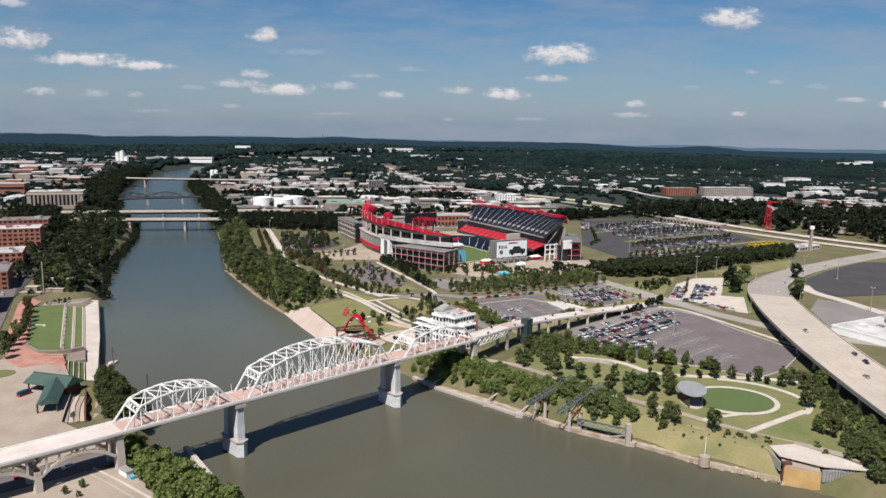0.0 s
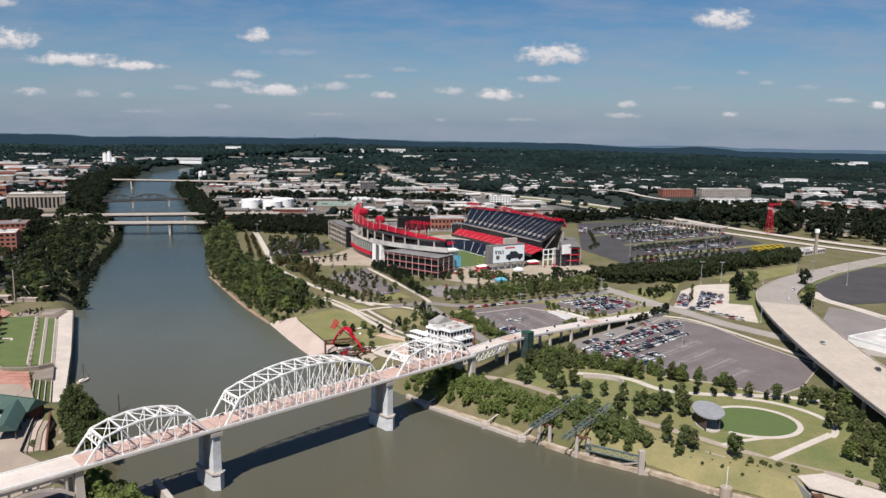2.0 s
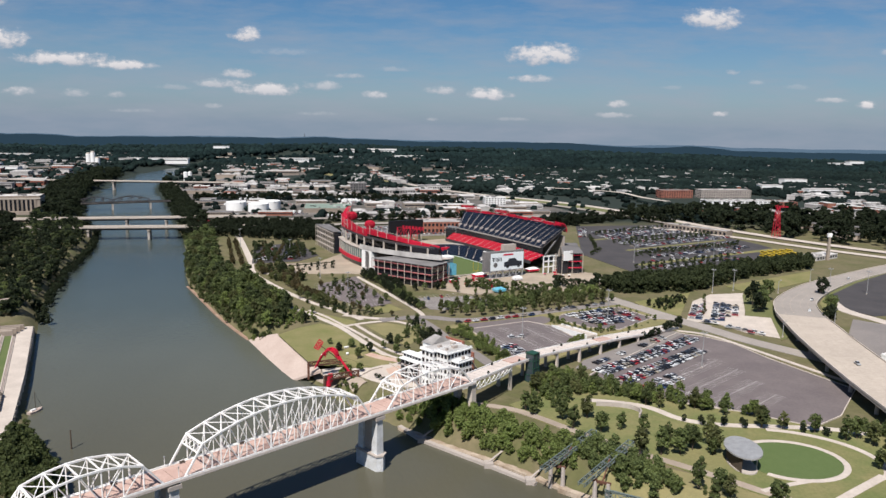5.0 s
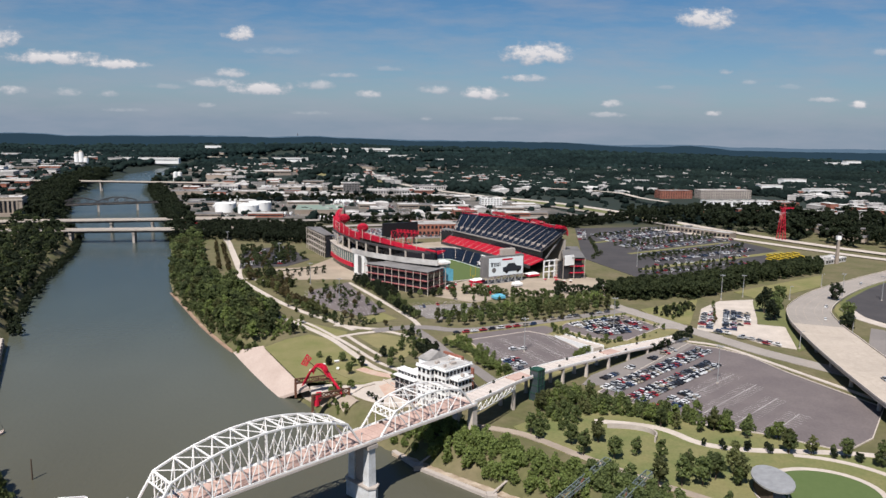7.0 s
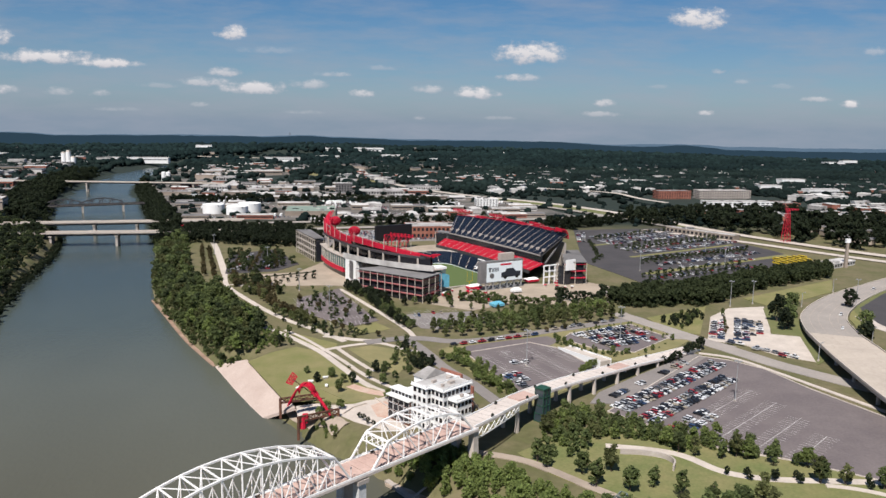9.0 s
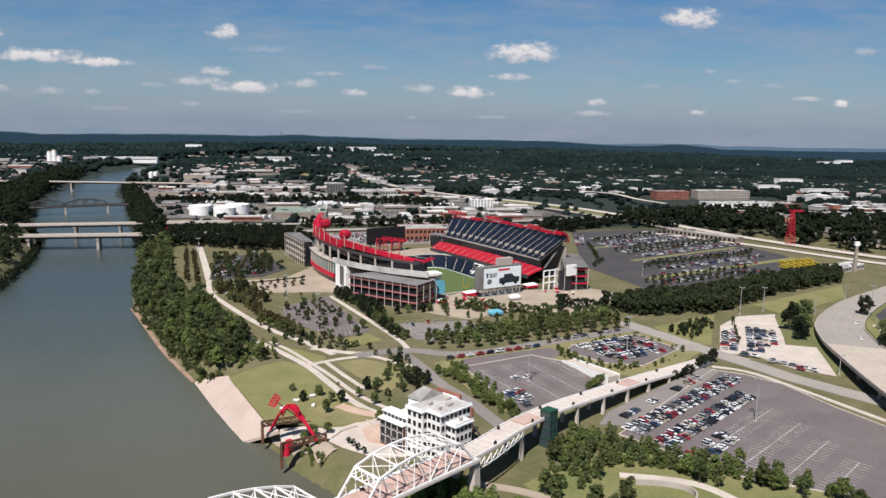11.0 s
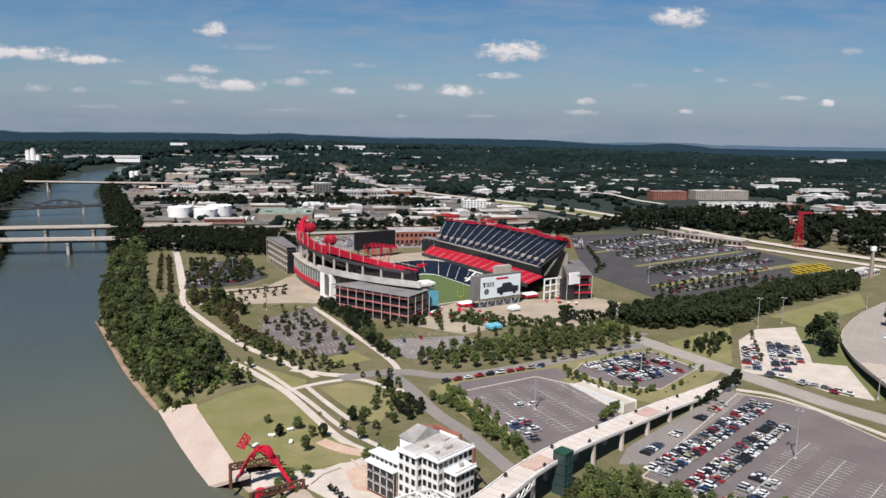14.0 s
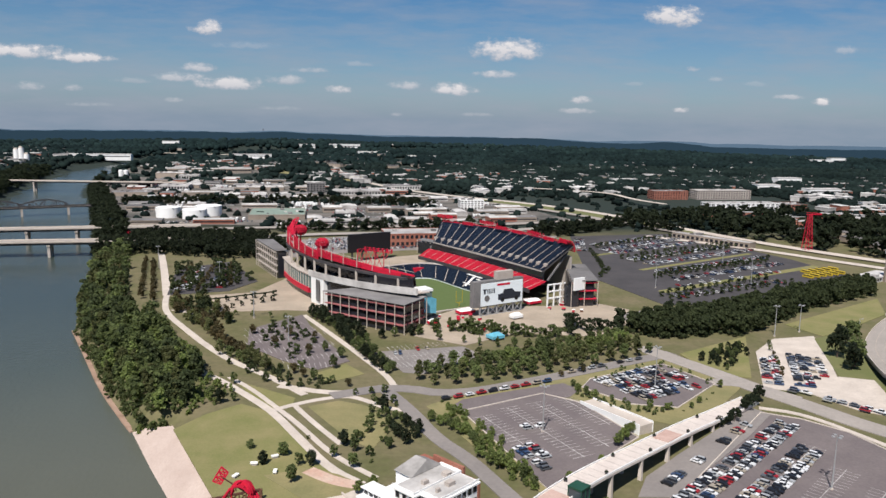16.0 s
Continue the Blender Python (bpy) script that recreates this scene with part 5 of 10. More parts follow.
lane("street", [(-33, 590), (-2, 603), (26, 589), (79, 614), (130, 640), (160, 655)], 9, 0.12, "asphalt_old", "grey street lined with trees", "street")
lane("street", [(300, 470), (250, 495), (222, 530), (207, 550), (198, 568), (184, 592), (168, 624), (151, 655), (146, 668)], 13, 0.16, "road", "grey street with a pale kerb", "street")
lane("street", [(-10, 604), (5, 570), (14, 540), (26, 520), (35, 496), (42, 478)], 7, 0.12, "asphalt_old", "narrow grey street", "street")
lane("street", [(162, 606), (178, 604), (195, 580)], 10, 0.14, "road", "grey street", "street")
lane("street", [(340, 557), (331, 601), (319, 632), (326, 660)], 10, 0.14, "pale_concrete", "pale side street", "street")
sheet("parking_lot", [(84, 487), (98, 486), (117, 506), (150, 538), (172, 562), (166, 570), (144, 550), (112, 521), (92, 502)], 0.12, "asphalt_old", "narrow faded lot beside the footbridge ramp", "parking lot")
lane("pavement", [(236, 455), (214, 505), (203, 530), (188, 562), (170, 570)], 3.0, 0.15, "pale_concrete", "pale pavement beside the parking lot", "pavement")


def kerb(poly, label):
    ring_ = [(x, y) for x, y in poly] + [poly[0]]
    place("kerb", ribbon(ring_, 0.5, lift(0.3), 0.6), M["pale_concrete"], label, "kerb", "structure")


for poly in ([(28, 569), (70, 591), (86, 579), (101, 538), (53, 492), (43, 523)], [(92, 599), (100, 612), (147, 636), (163, 603), (131, 571), (110, 576)],
             [(168, 564), (183, 556), (196, 541), (206, 508), (228, 455), (200, 418), (180, 404), (150, 424), (128, 434), (104, 460), (90, 476)]):
    kerb(poly, "pale concrete kerb round the parking lot")
# riverside park
lane("footpath", [(20, 432), (40, 425), (49, 417), (63, 401), (74, 390), (86, 377), (100, 366), (118, 350), (127, 341), (134, 335), (143, 326), (153, 319), (165, 312), (175, 303), (190, 290)], 4.5, 0.12, "plaza", "tan gravel path above the river bank", "path")
lane("footpath", [(79, 437), (99, 433), (110, 427), (118, 413), (127, 408), (139, 405), (160, 404), (185, 402), (200, 396)], 4.5, 0.14, "pale_concrete", "pale concrete path past the trees", "path")
sheet("park_grass", [(40, 430), (70, 456), (104, 458), (128, 432), (152, 422), (182, 402), (206, 402), (204, 330), (176, 300), (150, 316), (126, 338), (100, 362), (74, 386), (50, 412)], 0.04, "park", "park grass with dry patches", "lawn")
DRY = [(86, 356), (118, 346), (140, 324), (150, 314), (146, 304), (118, 322), (92, 344)]


def bank_band(name, line_, d0, d1, mat, label, n=6):
    """A sheet laid on the sloping bank, from d0 to d1 metres up from a line along the water."""
    s = Shape()
    line_ = smooth_line(line_, 2)
    rows = []
    for k in range(n + 1):
        row = []
        for i, p in enumerate(line_):
            d = (Vector(line_[min(i + 1, len(line_) - 1)]) - Vector(line_[max(i - 1, 0)])).normalized()
            w = d0 + (d1 - d0) * k / n + (0.6 * math.sin(i * 1.3 + k) if k in (0, n) else 0)
            x, y = p[0] - d.y * w, p[1] + d.x * w
            row.append((x, y, float(ground_height(np.array([x]), np.array([y]))[0]) + 0.45))
        rows.append(row)
    for a, b in zip(rows, rows[1:]):
        s.strip(a, b)
    place(name, s, M[mat], label, "bank", "structure")


bank_band("dry_slope", [(63, 353), (90, 337), (117, 314), (147, 296)], 1.5, 24, "dry_grass", "dry yellow grass on the river bank")
bank_band("paved_ramp", [(-72, 492), (-60, 476), (-50, 463), (-42, 454)], 5, 13, "plaza", "pale paved ramp below the frame")


def ring(cx, cy, rx, ry, turn, a0, a1, n=40):
    out = []
    for i in range(n + 1):
        a = a0 + (a1 - a0) * i / n
        x, y = rx * math.cos(a), ry * math.sin(a)
        out.append((cx + x * math.cos(turn) - y * math.sin(turn), cy + x * math.sin(turn) + y * math.cos(turn)))
    return out


OV = (151.5, 368.5, 21.5, 19.0, 0.0)
sheet("oval_lawn", ring(*OV, 0, 2 * math.pi)[:-1], 0.12, "turf", "bright oval lawn of short grass", "lawn")
place("ring_path", ribbon(ring(*OV, -2.4, 2.2), 2.6, lift(0.2), 0.3), M["pale_concrete"], "pale curved path round the oval lawn", "path", "structure")
place("ring_path", ribbon(ring(153, 372, 36, 28, -0.3, -0.45, 1.75), 3.0, lift(0.2), 0.3), M["pale_concrete"], "pale outer path curving round the grass", "path", "structure")
lane("footpath", [(127, 341), (138, 346), (152, 350)], 2.4, 0.2, "pale_concrete", "pale path", "path")
lane("footpath", [(182, 354), (160, 339), (143, 327)], 3.6, 0.2, "pale_concrete", "pale path crossing the grass", "path")

# ---- highway viaduct ----
HW = [(216, 215, 9.5), (221, 330, 9.5), (231, 430, 9.5), (243, 500, 9.2), (257, 560, 7.5), (278, 615, 4.5), (303, 662, 2.2), (345, 712, 1.0), (392, 757, 0.6), (450, 800, 0.5), (540, 860, 0.5), (700, 960, 0.5)]
hw = smooth_line(HW, 3)
left, right = [], []
for i, p in enumerate(hw):
    d = Vector(hw[min(i + 1, len(hw) - 1)]) - Vector(hw[max(i - 1, 0)])
    n = Vector((-d.y, d.x, 0)).normalized()
    left.append(Vector(p) + n * float(np.interp(p[1], (560, 600, 635, 710, 760), (16.5, 19.0, 20.0, 16.5, 11.0))))
    right.append(Vector(p) - n * float(np.interp(p[1], (560, 640, 700), (16.5, 10.0, 9.5))))
cut = next(i for i, p in enumerate(hw) if p[1] > 585)
place("viaduct", Shape().strip(left[:cut + 1], right[:cut + 1], 1.7), M["viaduct_deck"], "pale tan concrete deck of the raised highway", "road", "structure")
place("road", Shape().strip(left[cut:], right[cut:], 1.7), M["road"], "grey worn highway curving on at ground level", "road", "structure")
for rail in (left, right):
    place("parapet", ribbon([(p.x, p.y, p.z + 0.8) for p in rail], 0.4, thick=1.0), M["pale_concrete"], "pale concrete barrier at the edge of the highway", "parapet", "structure")
for o in (0.2, 0.38, 0.62, 0.8):
    place("lane_line", ribbon([tuple(r.lerp(l, o) + Vector((0, 0, 0.06))) for l, r in zip(left, right)], 0.22), M["faint_line"], "worn white lane line", "road marking", "structure")


def column(x, y, top, r, name, label, group, foot=0.0, taper=1.15):
    base = thing(name, label, "column", x, y, foot, group=group)
    part("shaft", Shape().drum(0, 0, -0.5, top - foot - 1.2, r * taper, r, 10), M["concrete"], base)
    part("cap", Shape().box(-r * 1.5, -r * 1.5, top - foot - 1.2, r * 1.5, r * 1.5, top - foot), M["concrete"], base)


for y in range(260, 580, 32):
    p = min(hw, key=lambda q: abs(q[1] - y))
    for o in (-11.5, 0, 11.5):
        column(p[0] + o, p[1], p[2] - 1.7, 0.9, "viaduct_column", "round concrete column under the highway", "highway columns")

# ---- trees ----
def crown_points(rng, h, r, low, clumps, leaves, leaf, cone=0.0):
    """Leaf sheets of a crown: clumps set in an uneven egg, each a ball of small tilted leaves."""
    v, f = [], []
    for c in range(clumps):
        while True:
            p = rng.uniform(-1, 1, 3)
            if 0.25 < p @ p < 1.0:
                break
        t = (p[2] + 1) / 2
        shrink = 1 - cone * t
        centre = np.array([p[0] * r * 0.8 * shrink, p[1] * r * 0.8 * shrink, low + (h - low) * (0.08 + 0.84 * t)])
        size = r * rng.uniform(0.17, 0.36) * (1 - 0.5 * cone * t)
        n = rng.normal(size=(leaves, 3))
        n /= np.linalg.norm(n, axis=1)[:, None]
        at = centre + n * size * rng.uniform(0.55, 1.1, (leaves, 1)) * [1, 1, 0.8]
        tilt = n + rng.normal(size=n.shape) * 0.55 + [0, 0, 0.35]
        tilt /= np.linalg.norm(tilt, axis=1)[:, None]
        a = np.cross(tilt, rng.normal(size=n.shape))
        a /= np.linalg.norm(a, axis=1)[:, None]
        b = np.cross(tilt, a)
        s = leaf * rng.uniform(0.7, 1.3, (leaves, 1))
        q = np.stack([at - a * s - b * s * 0.6, at + a * s * 0.9 - b * s * 0.5, at + a * s + b * s * 0.6, at - a * s * 0.8 + b * s * 0.7], 1)
        f.append(np.arange(leaves * 4).reshape(-1, 4) + len(v) * leaves * 4)
        v.append(q.reshape(-1, 3))
    return np.concatenate(v), np.concatenate(f)


def mesh_of(name, v, f, mat):
    me = bpy.data.meshes.new(name)
    me.from_pydata(v.tolist(), [], f.tolist())
    me.materials.append(mat)
    return me


def trunk_shape(h, r, low, rng):
    s = Shape().drum(0, 0, -0.4, low, 0.045 * h * 0.6, 0.03 * h * 0.6, 7)
    for i in range(4):
        a = i * 1.6 + rng.uniform(0, 0.6)
        s.bar((0, 0, low * (0.75 + 0.06 * i)), (math.cos(a) * r * 0.55, math.sin(a) * r * 0.55, low + (h - low) * rng.uniform(0.3, 0.55)), 0.016 * h * 0.6)
    return s.bar((0, 0, low - 0.2), (0.1 * r, -0.1 * r, h * 0.82), 0.026 * h * 0.6)


TREE_KINDS = {  # height, radius, low, clumps, leaves, leaf size, cone, leaf material, label
    "broad": (9.0, 3.6, 1.8, 34, 22, 0.36, 0.4, "leaf", "leafy green broadleaf tree with a rounded crown"),
    "broad_b": (8.0, 3.1, 1.6, 28, 22, 0.34, 0.25, "leaf", "leafy green broadleaf tree with a loose crown"),
    "bright": (9.0, 3.9, 1.4, 36, 22, 0.36, 0.35, "leaf_bright", "bright green full-leaved tree"),
    "rusty": (7.5, 3.1, 1.6, 28, 20, 0.33, 0.3, "leaf_rusty", "tree with thinning olive-brown leaves"),
    "pointed": (10.0, 3.0, 0.9, 36, 22, 0.32, 0.72, "leaf", "upright green tree tapering to its top"),
    "olive": (10.0, 3.3, 1.2, 34, 22, 0.34, 0.5, "leaf_olive", "tall olive-green tree with a ragged crown"),
    "round": (4.6, 1.9, 1.2, 16, 24, 0.24, 0.0, "leaf_dark", "small round clipped dark tree"),
    "bush": (2.2, 1.5, 0.1, 10, 24, 0.22, 0.0, "leaf", "low rounded green leafy shrub"),
    "dark": (11.0, 4.5, 1.2, 34, 24, 0.44, 0.3, "leaf_dark", "tall dark green tree"),
}
tree_rng = np.random.RandomState(7)
TREES = {}
for kind, (h, r, low, clumps, leaves, leaf, cone, mat, label) in TREE_KINDS.items():
    for k in range(2):
        v, f = crown_points(tree_rng, h, r, low, clumps, leaves, leaf, cone)
        TREES[kind, k] = (mesh_of("crown", v, f, M[mat]), trunk_shape(h, r, low, tree_rng).mesh("trunk", M["bark"]), label)


def tree(kind, x, y, z=0.0, size=1.0, group="park trees"):
    crown, trunk, label = TREES[kind, tree_rng.randint(2)]
    name = "shrub" if kind == "bush" else "tree"
    base = thing(name, label, name, x, y, z, tree_rng.uniform(0, 360), group)
    base.scale = (size, size, size * tree_rng.uniform(0.9, 1.12))
    for n, me in (("trunk", trunk), ("crown", crown)):
        new(n, me).parent = base


PARK_TREES = [
    (47, 422), (56, 450), (50, 417), (63, 411), (66, 401), (75, 413), (88, 400), (78, 397), (96, 393), (89, 373), (103, 381), (113, 381), (98, 373),
    (122, 383), (120, 373), (106, 373),
]
ROUND_TREES = [
    (120, 410), (127, 405), (137, 404), (146, 402), (171, 397), (180, 393), (104, 454), (99, 458),
]
LOT_EDGE_TREES = [
    (154, 402), (156, 416), (143, 418), (163, 401), (176, 397), (135, 424), (124, 424), (114, 427), (108, 430), (105, 436), (88, 454), (80, 456),
    (72, 457), (67, 457), (113, 438), (131, 426),
]
OVAL_ROUND_TREES = [
    (128, 409), (138, 406), (146, 405), (164, 401), (172, 400), (177, 400), (180, 395),
]
OVAL_TREES = [
    (154, 403), (186, 389), (192, 391), (195, 383), (105, 384), (113, 378), (121, 374), (103, 343), (110, 340), (112, 335), (106, 334), (127, 328),
    (186, 358), (184, 361),
]
VIADUCT_TREES = [
    (209, 392), (200, 365), (184, 338), (186, 330), (186, 322), (194, 346), (189, 320), (185, 303), (178, 288), (185, 297), (174, 276), (179, 322),
    (176, 327), (186, 310),
]
SHRUBS = [
    (112, 325), (132, 324), (116, 324), (109, 305), (167, 312), (167, 305), (147, 316), (137, 322), (143, 321), (166, 269),
]
LAWN_TREES = [
    (-61, 532), (-54, 518), (-47, 525), (-42, 515), (-40, 516), (-35, 516), (-41, 502), (-39, 541), (-27, 523), (-24, 534), (-19, 513), (-12, 518),
    (-19, 528), (-8, 570), (-5, 530), (-12, 524), (-78, 584), (-84, 582), (-90, 590), (-92, 621), (-83, 608),
]
LOT_TREES = [
    (-66, 692), (-58, 660), (-51, 657), (-42, 660), (-76, 639), (-35, 631), (-72, 672), (-52, 626), (-89, 696), (-71, 707), (-50, 686), (-32, 648),
]
STREET_TREES = [
    (250, 624), (255, 629), (255, 646), (275, 665), (289, 594), (300, 614), (331, 686),
]

for pts, kinds, size in ((PARK_TREES, ("pointed", "olive", "pointed", "broad"), 1.28), (ROUND_TREES, ("round",), 1.0), (LOT_EDGE_TREES, ("broad", "bright", "pointed", "olive"), 1.12),
                         (OVAL_ROUND_TREES, ("round",), 1.0), (OVAL_TREES, ("olive", "pointed", "broad"), 1.25), (VIADUCT_TREES, ("bright", "broad", "olive"), 1.1),
                         (SHRUBS, ("bush",), 1.2), (LAWN_TREES, ("broad_b", "dark", "broad", "bush"), 0.75), (LOT_TREES, ("rusty", "broad_b"), 0.85), (STREET_TREES, ("dark", "broad"), 1.75)):
    for i, (x, y) in enumerate(pts):
        if river_distance(np.array([float(x)]), np.array([float(y)]))[0] < 8:
            continue
        tree(kinds[i % len(kinds)], x, y, float(ground_height(np.array([float(x)]), np.array([float(y)]))[0]), size * tree_rng.uniform(0.85, 1.15))


LIGHT = {}
for kind in ("broad", "bright", "rusty", "pointed", "dark"):
    h, r, low, clumps, leaves, leaf, cone, mat, label = TREE_KINDS[kind]
    for k in range(2):
        LIGHT[kind, k] = crown_points(tree_rng, h, r, low * 0.4, 18, 12, leaf * 1.6, cone)


FINE = {}
for kind in ("broad", "bright", "rusty", "pointed", "dark"):
    h, r, low, clumps, leaves, leaf, cone, mat, label = TREE_KINDS[kind]
    for k in range(2):
        FINE[kind, k] = crown_points(tree_rng, h, r, low * 0.3, 32, 18, leaf * 1.05, cone)


def leaf_mass(name, spots, kinds, label, mat, kind="stuff", category="woodland", fine=False):
    """Dense trees that nobody could count, one mesh. spots: x, y, z, size."""
    vs, fs, n = [], [], 0
    for i, (x, y, z, size) in enumerate(spots):
        v, f = (FINE if fine else LIGHT)[kinds[i % len(kinds)], i % 2]
        a = i * 2.4
        turn = np.array([[math.cos(a), math.sin(a), 0], [-math.sin(a), math.cos(a), 0], [0, 0, 1]])
        vs.append(v @ turn * size + [x, y, z])
        fs.append(f + n)
        n += len(v)
    tagged(new(name, mesh_of(name, np.concatenate(vs), np.concatenate(fs), M[mat])), label, category, kind=kind)


def tree_row(points, step, kinds, size, jitter=0.8, group="street trees"):
    if min(p[1] for p in points) > 685 or points[0][0] < -125:
        spots = [(p.x + tree_rng.uniform(-jitter, jitter), p.y + tree_rng.uniform(-jitter, jitter), -0.3, size * tree_rng.uniform(0.85, 1.15)) for p, d in along([(x, y, 0) for x, y in points], step)]
        swap = {"broad_b": "broad", "round": "dark", "olive": "pointed"}
        leaf_mass("far_tree_row", [q if kinds[0] != "round" else (*q[:3], q[3] * 0.45) for q in spots], [swap.get(k, k) for k in kinds], "row of trees in the distance", TREE_KINDS[kinds[0]][7], category="trees")
        return
    for i, (p, d) in enumerate(along([(x, y, 0) for x, y in points], step)):
        x, y = p.x + tree_rng.uniform(-jitter, jitter), p.y + tree_rng.uniform(-jitter, jitter)
        tree(kinds[tree_rng.randint(len(kinds))], x, y, 0, size * tree_rng.uniform(0.8, 1.15), group)


tree_row([(14, 621), (48, 628), (85, 645), (138, 671)], 6.6, ("broad", "broad_b", "bright"), 1.15)
tree_row([(10, 612), (54, 619), (98, 641), (142, 664)], 7.0, ("broad", "olive"), 1.05)
tree_row([(22, 630), (60, 640), (100, 659), (140, 682)], 7.0, ("olive", "broad"), 1.1)
tree_row([(18, 603), (60, 613), (100, 631), (146, 655)], 9.0, ("broad", "olive", "broad_b"), 1.0)
tree_row([(13, 558), (29, 538), (31, 520), (41, 506), (47, 494)], 5.5, ("bright", "broad"), 0.72)
tree_row([(19, 553), (34, 533)], 6.0, ("bright",), 0.65)
tree_row([(-56, 737), (-40, 709), (-28, 673), (-13, 633), (-6, 622)], 6.0, ("broad_b", "dark"), 0.8)
tree_row([(-33, 695), (-18, 665), (-3, 627)], 6.0, ("broad_b", "broad"), 0.72)
tree_row([(-84, 640), (-62, 628), (-43, 612), (-26, 604)], 8.0, ("rusty", "broad_b"), 0.75)
tree_row([(88, 600), (91, 588), (97, 578), (108, 572)], 5.0, ("bush", "bright", "broad"), 0.62)
tree_row([(118, 572), (132, 566), (150, 582), (163, 597)], 7.5, ("bush", "bright"), 0.5)
tree_row([(100, 544), (90, 530)], 5.0, ("bright",), 0.75)
tree_row([(78, 516), (62, 501)], 9.0, ("bright", "bush"), 0.5)
tree_row([(186, 640), (198, 652), (192, 660), (180, 646)], 6.0, ("broad", "bush"), 0.55)
tree_row([(20, 581), (50, 599), (72, 608), (113, 628)], 13.0, ("rusty", "bush"), 0.6)
tree_row([(-56, 737), (-47, 722), (-34, 702), (-22, 684)], 5.5, ("dark",), 1.0)
tree_row([(-18, 682), (-2, 690), (8, 693)], 6.0, ("dark", "broad"), 0.75)
tree_row([(25, 682), (39, 676), (69, 665), (95, 668)], 8.5, ("pointed", "broad"), 0.7)
tree_row([(108, 690), (113, 720), (123, 697), (132, 708), (140, 690), (147, 715), (153, 735)], 6.0, ("dark", "broad"), 0.95)
tree_row([(-140, 768), (-92, 800)], 7.0, ("round",), 1.1)
tree_row([(-128, 752), (-90, 782)], 7.0, ("round",), 1.1)
tree_row([(-108, 742), (-74, 734)], 9.0, ("broad_b",), 0.6)
for pts in ([(-228, 940), (-186, 790)], [(-217, 925), (-174, 780)], [(-238, 900), (-199, 790)]):
    tree_row(pts, 7.5, ("rusty", "broad_b", "broad"), 0.8)
for pts in ([(-162, 794), (-178, 900)], [(-150, 810), (-160, 925)], [(-130, 830), (-145, 905)]):
    tree_row(pts, 13, ("rusty", "broad"), 0.85)
tree_row([(-120, 705), (-100, 668), (-80, 642)], 7.0, ("rusty", "olive", "rusty"), 1.25)
tree_row([(-126, 724), (-108, 690)], 7.0, ("rusty", "olive"), 1.3)
tree_row([(-100, 655), (-70, 628)], 8.0, ("olive", "broad_b"), 1.1)
tree_row([(141, 547), (150, 553), (160, 564), (171, 575), (177, 583)], 5.0, ("round",), 1.5)
for x, y in ((-28, 468), (-26, 465), (-24, 461), (-21, 457)):
    tree("round", x, y, 0.2, 0.75, "forecourt trees")
for x, y, k in ((-44, 476, 0.75), (-38, 479, 0.7), (-47, 470, 0.6), (-16, 493, 0.7), (-11, 497, 0.6)):
    tree("bright", x, y, 0, k, "forecourt trees")
tree_row([(172, 640), (200, 660)], 8.0, ("dark", "broad"), 0.6)
tree_row([(180, 625), (205, 665)], 10.0, ("broad",), 0.5)
tree_row([(204, 612), (226, 668)], 9.0, ("rusty", "broad_b"), 0.5)
tree_row([(-3, 560), (8, 545), (2, 535), (-6, 552)], 4.5, ("broad", "dark"), 0.6)


def scatter(poly, step, rng, min_river=4.0):
    """Jittered spots inside a plan, off the water, at ground height."""
    xs, ys = [p[0] for p in poly], [p[1] for p in poly]
    gx, gy = np.meshgrid(np.arange(min(xs), max(xs), step), np.arange(min(ys), max(ys), step))
    x = gx.ravel() + rng.uniform(-0.5, 0.5, gx.size) * step
    y = gy.ravel() + rng.uniform(-0.5, 0.5, gx.size) * step
    inside = np.zeros(x.shape, bool)
    for (ax, ay), (bx, by) in zip(poly, poly[1:] + poly[:1]):
        if ay != by:
            inside ^= ((ay > y) != (by > y)) & (x < (y - ay) * (bx - ax) / (by - ay) + ax)
    inside &= river_distance(x, y) > min_river
    x, y = x[inside], y[inside]
    return x, y, ground_height(x, y)


def wood(name, poly, step, kinds, lo, hi, label, mat, seed, min_river=4.0, fine=False):
    rng = np.random.RandomState(seed)
    x, y, z = scatter(poly, step, rng, min_river)
    leaf_mass(name, list(zip(x, y, z - 0.6, rng.uniform(lo, hi, len(x)))), kinds, label, mat, fine=fine)


def mixed_wood(name, poly, step, mats, lo, hi, label, seed, min_river=4.0, fine=False):
    """A wood of several sorts, few of them tall, one mesh for each sort of leaf."""
    rng = np.random.RandomState(seed)
    x, y, z = scatter(poly, step, rng, min_river)
    size, sort = lo + (hi - lo) * rng.uniform(0, 1, len(x)) ** 1.7, rng.randint(0, len(mats), len(x))
    for k, (mat, kinds, word) in enumerate(mats):
        q = sort == k
        if q.any():
            leaf_mass(name, list(zip(x[q], y[q], z[q] - 0.6, size[q])), kinds, label.format(word), mat, fine=fine)


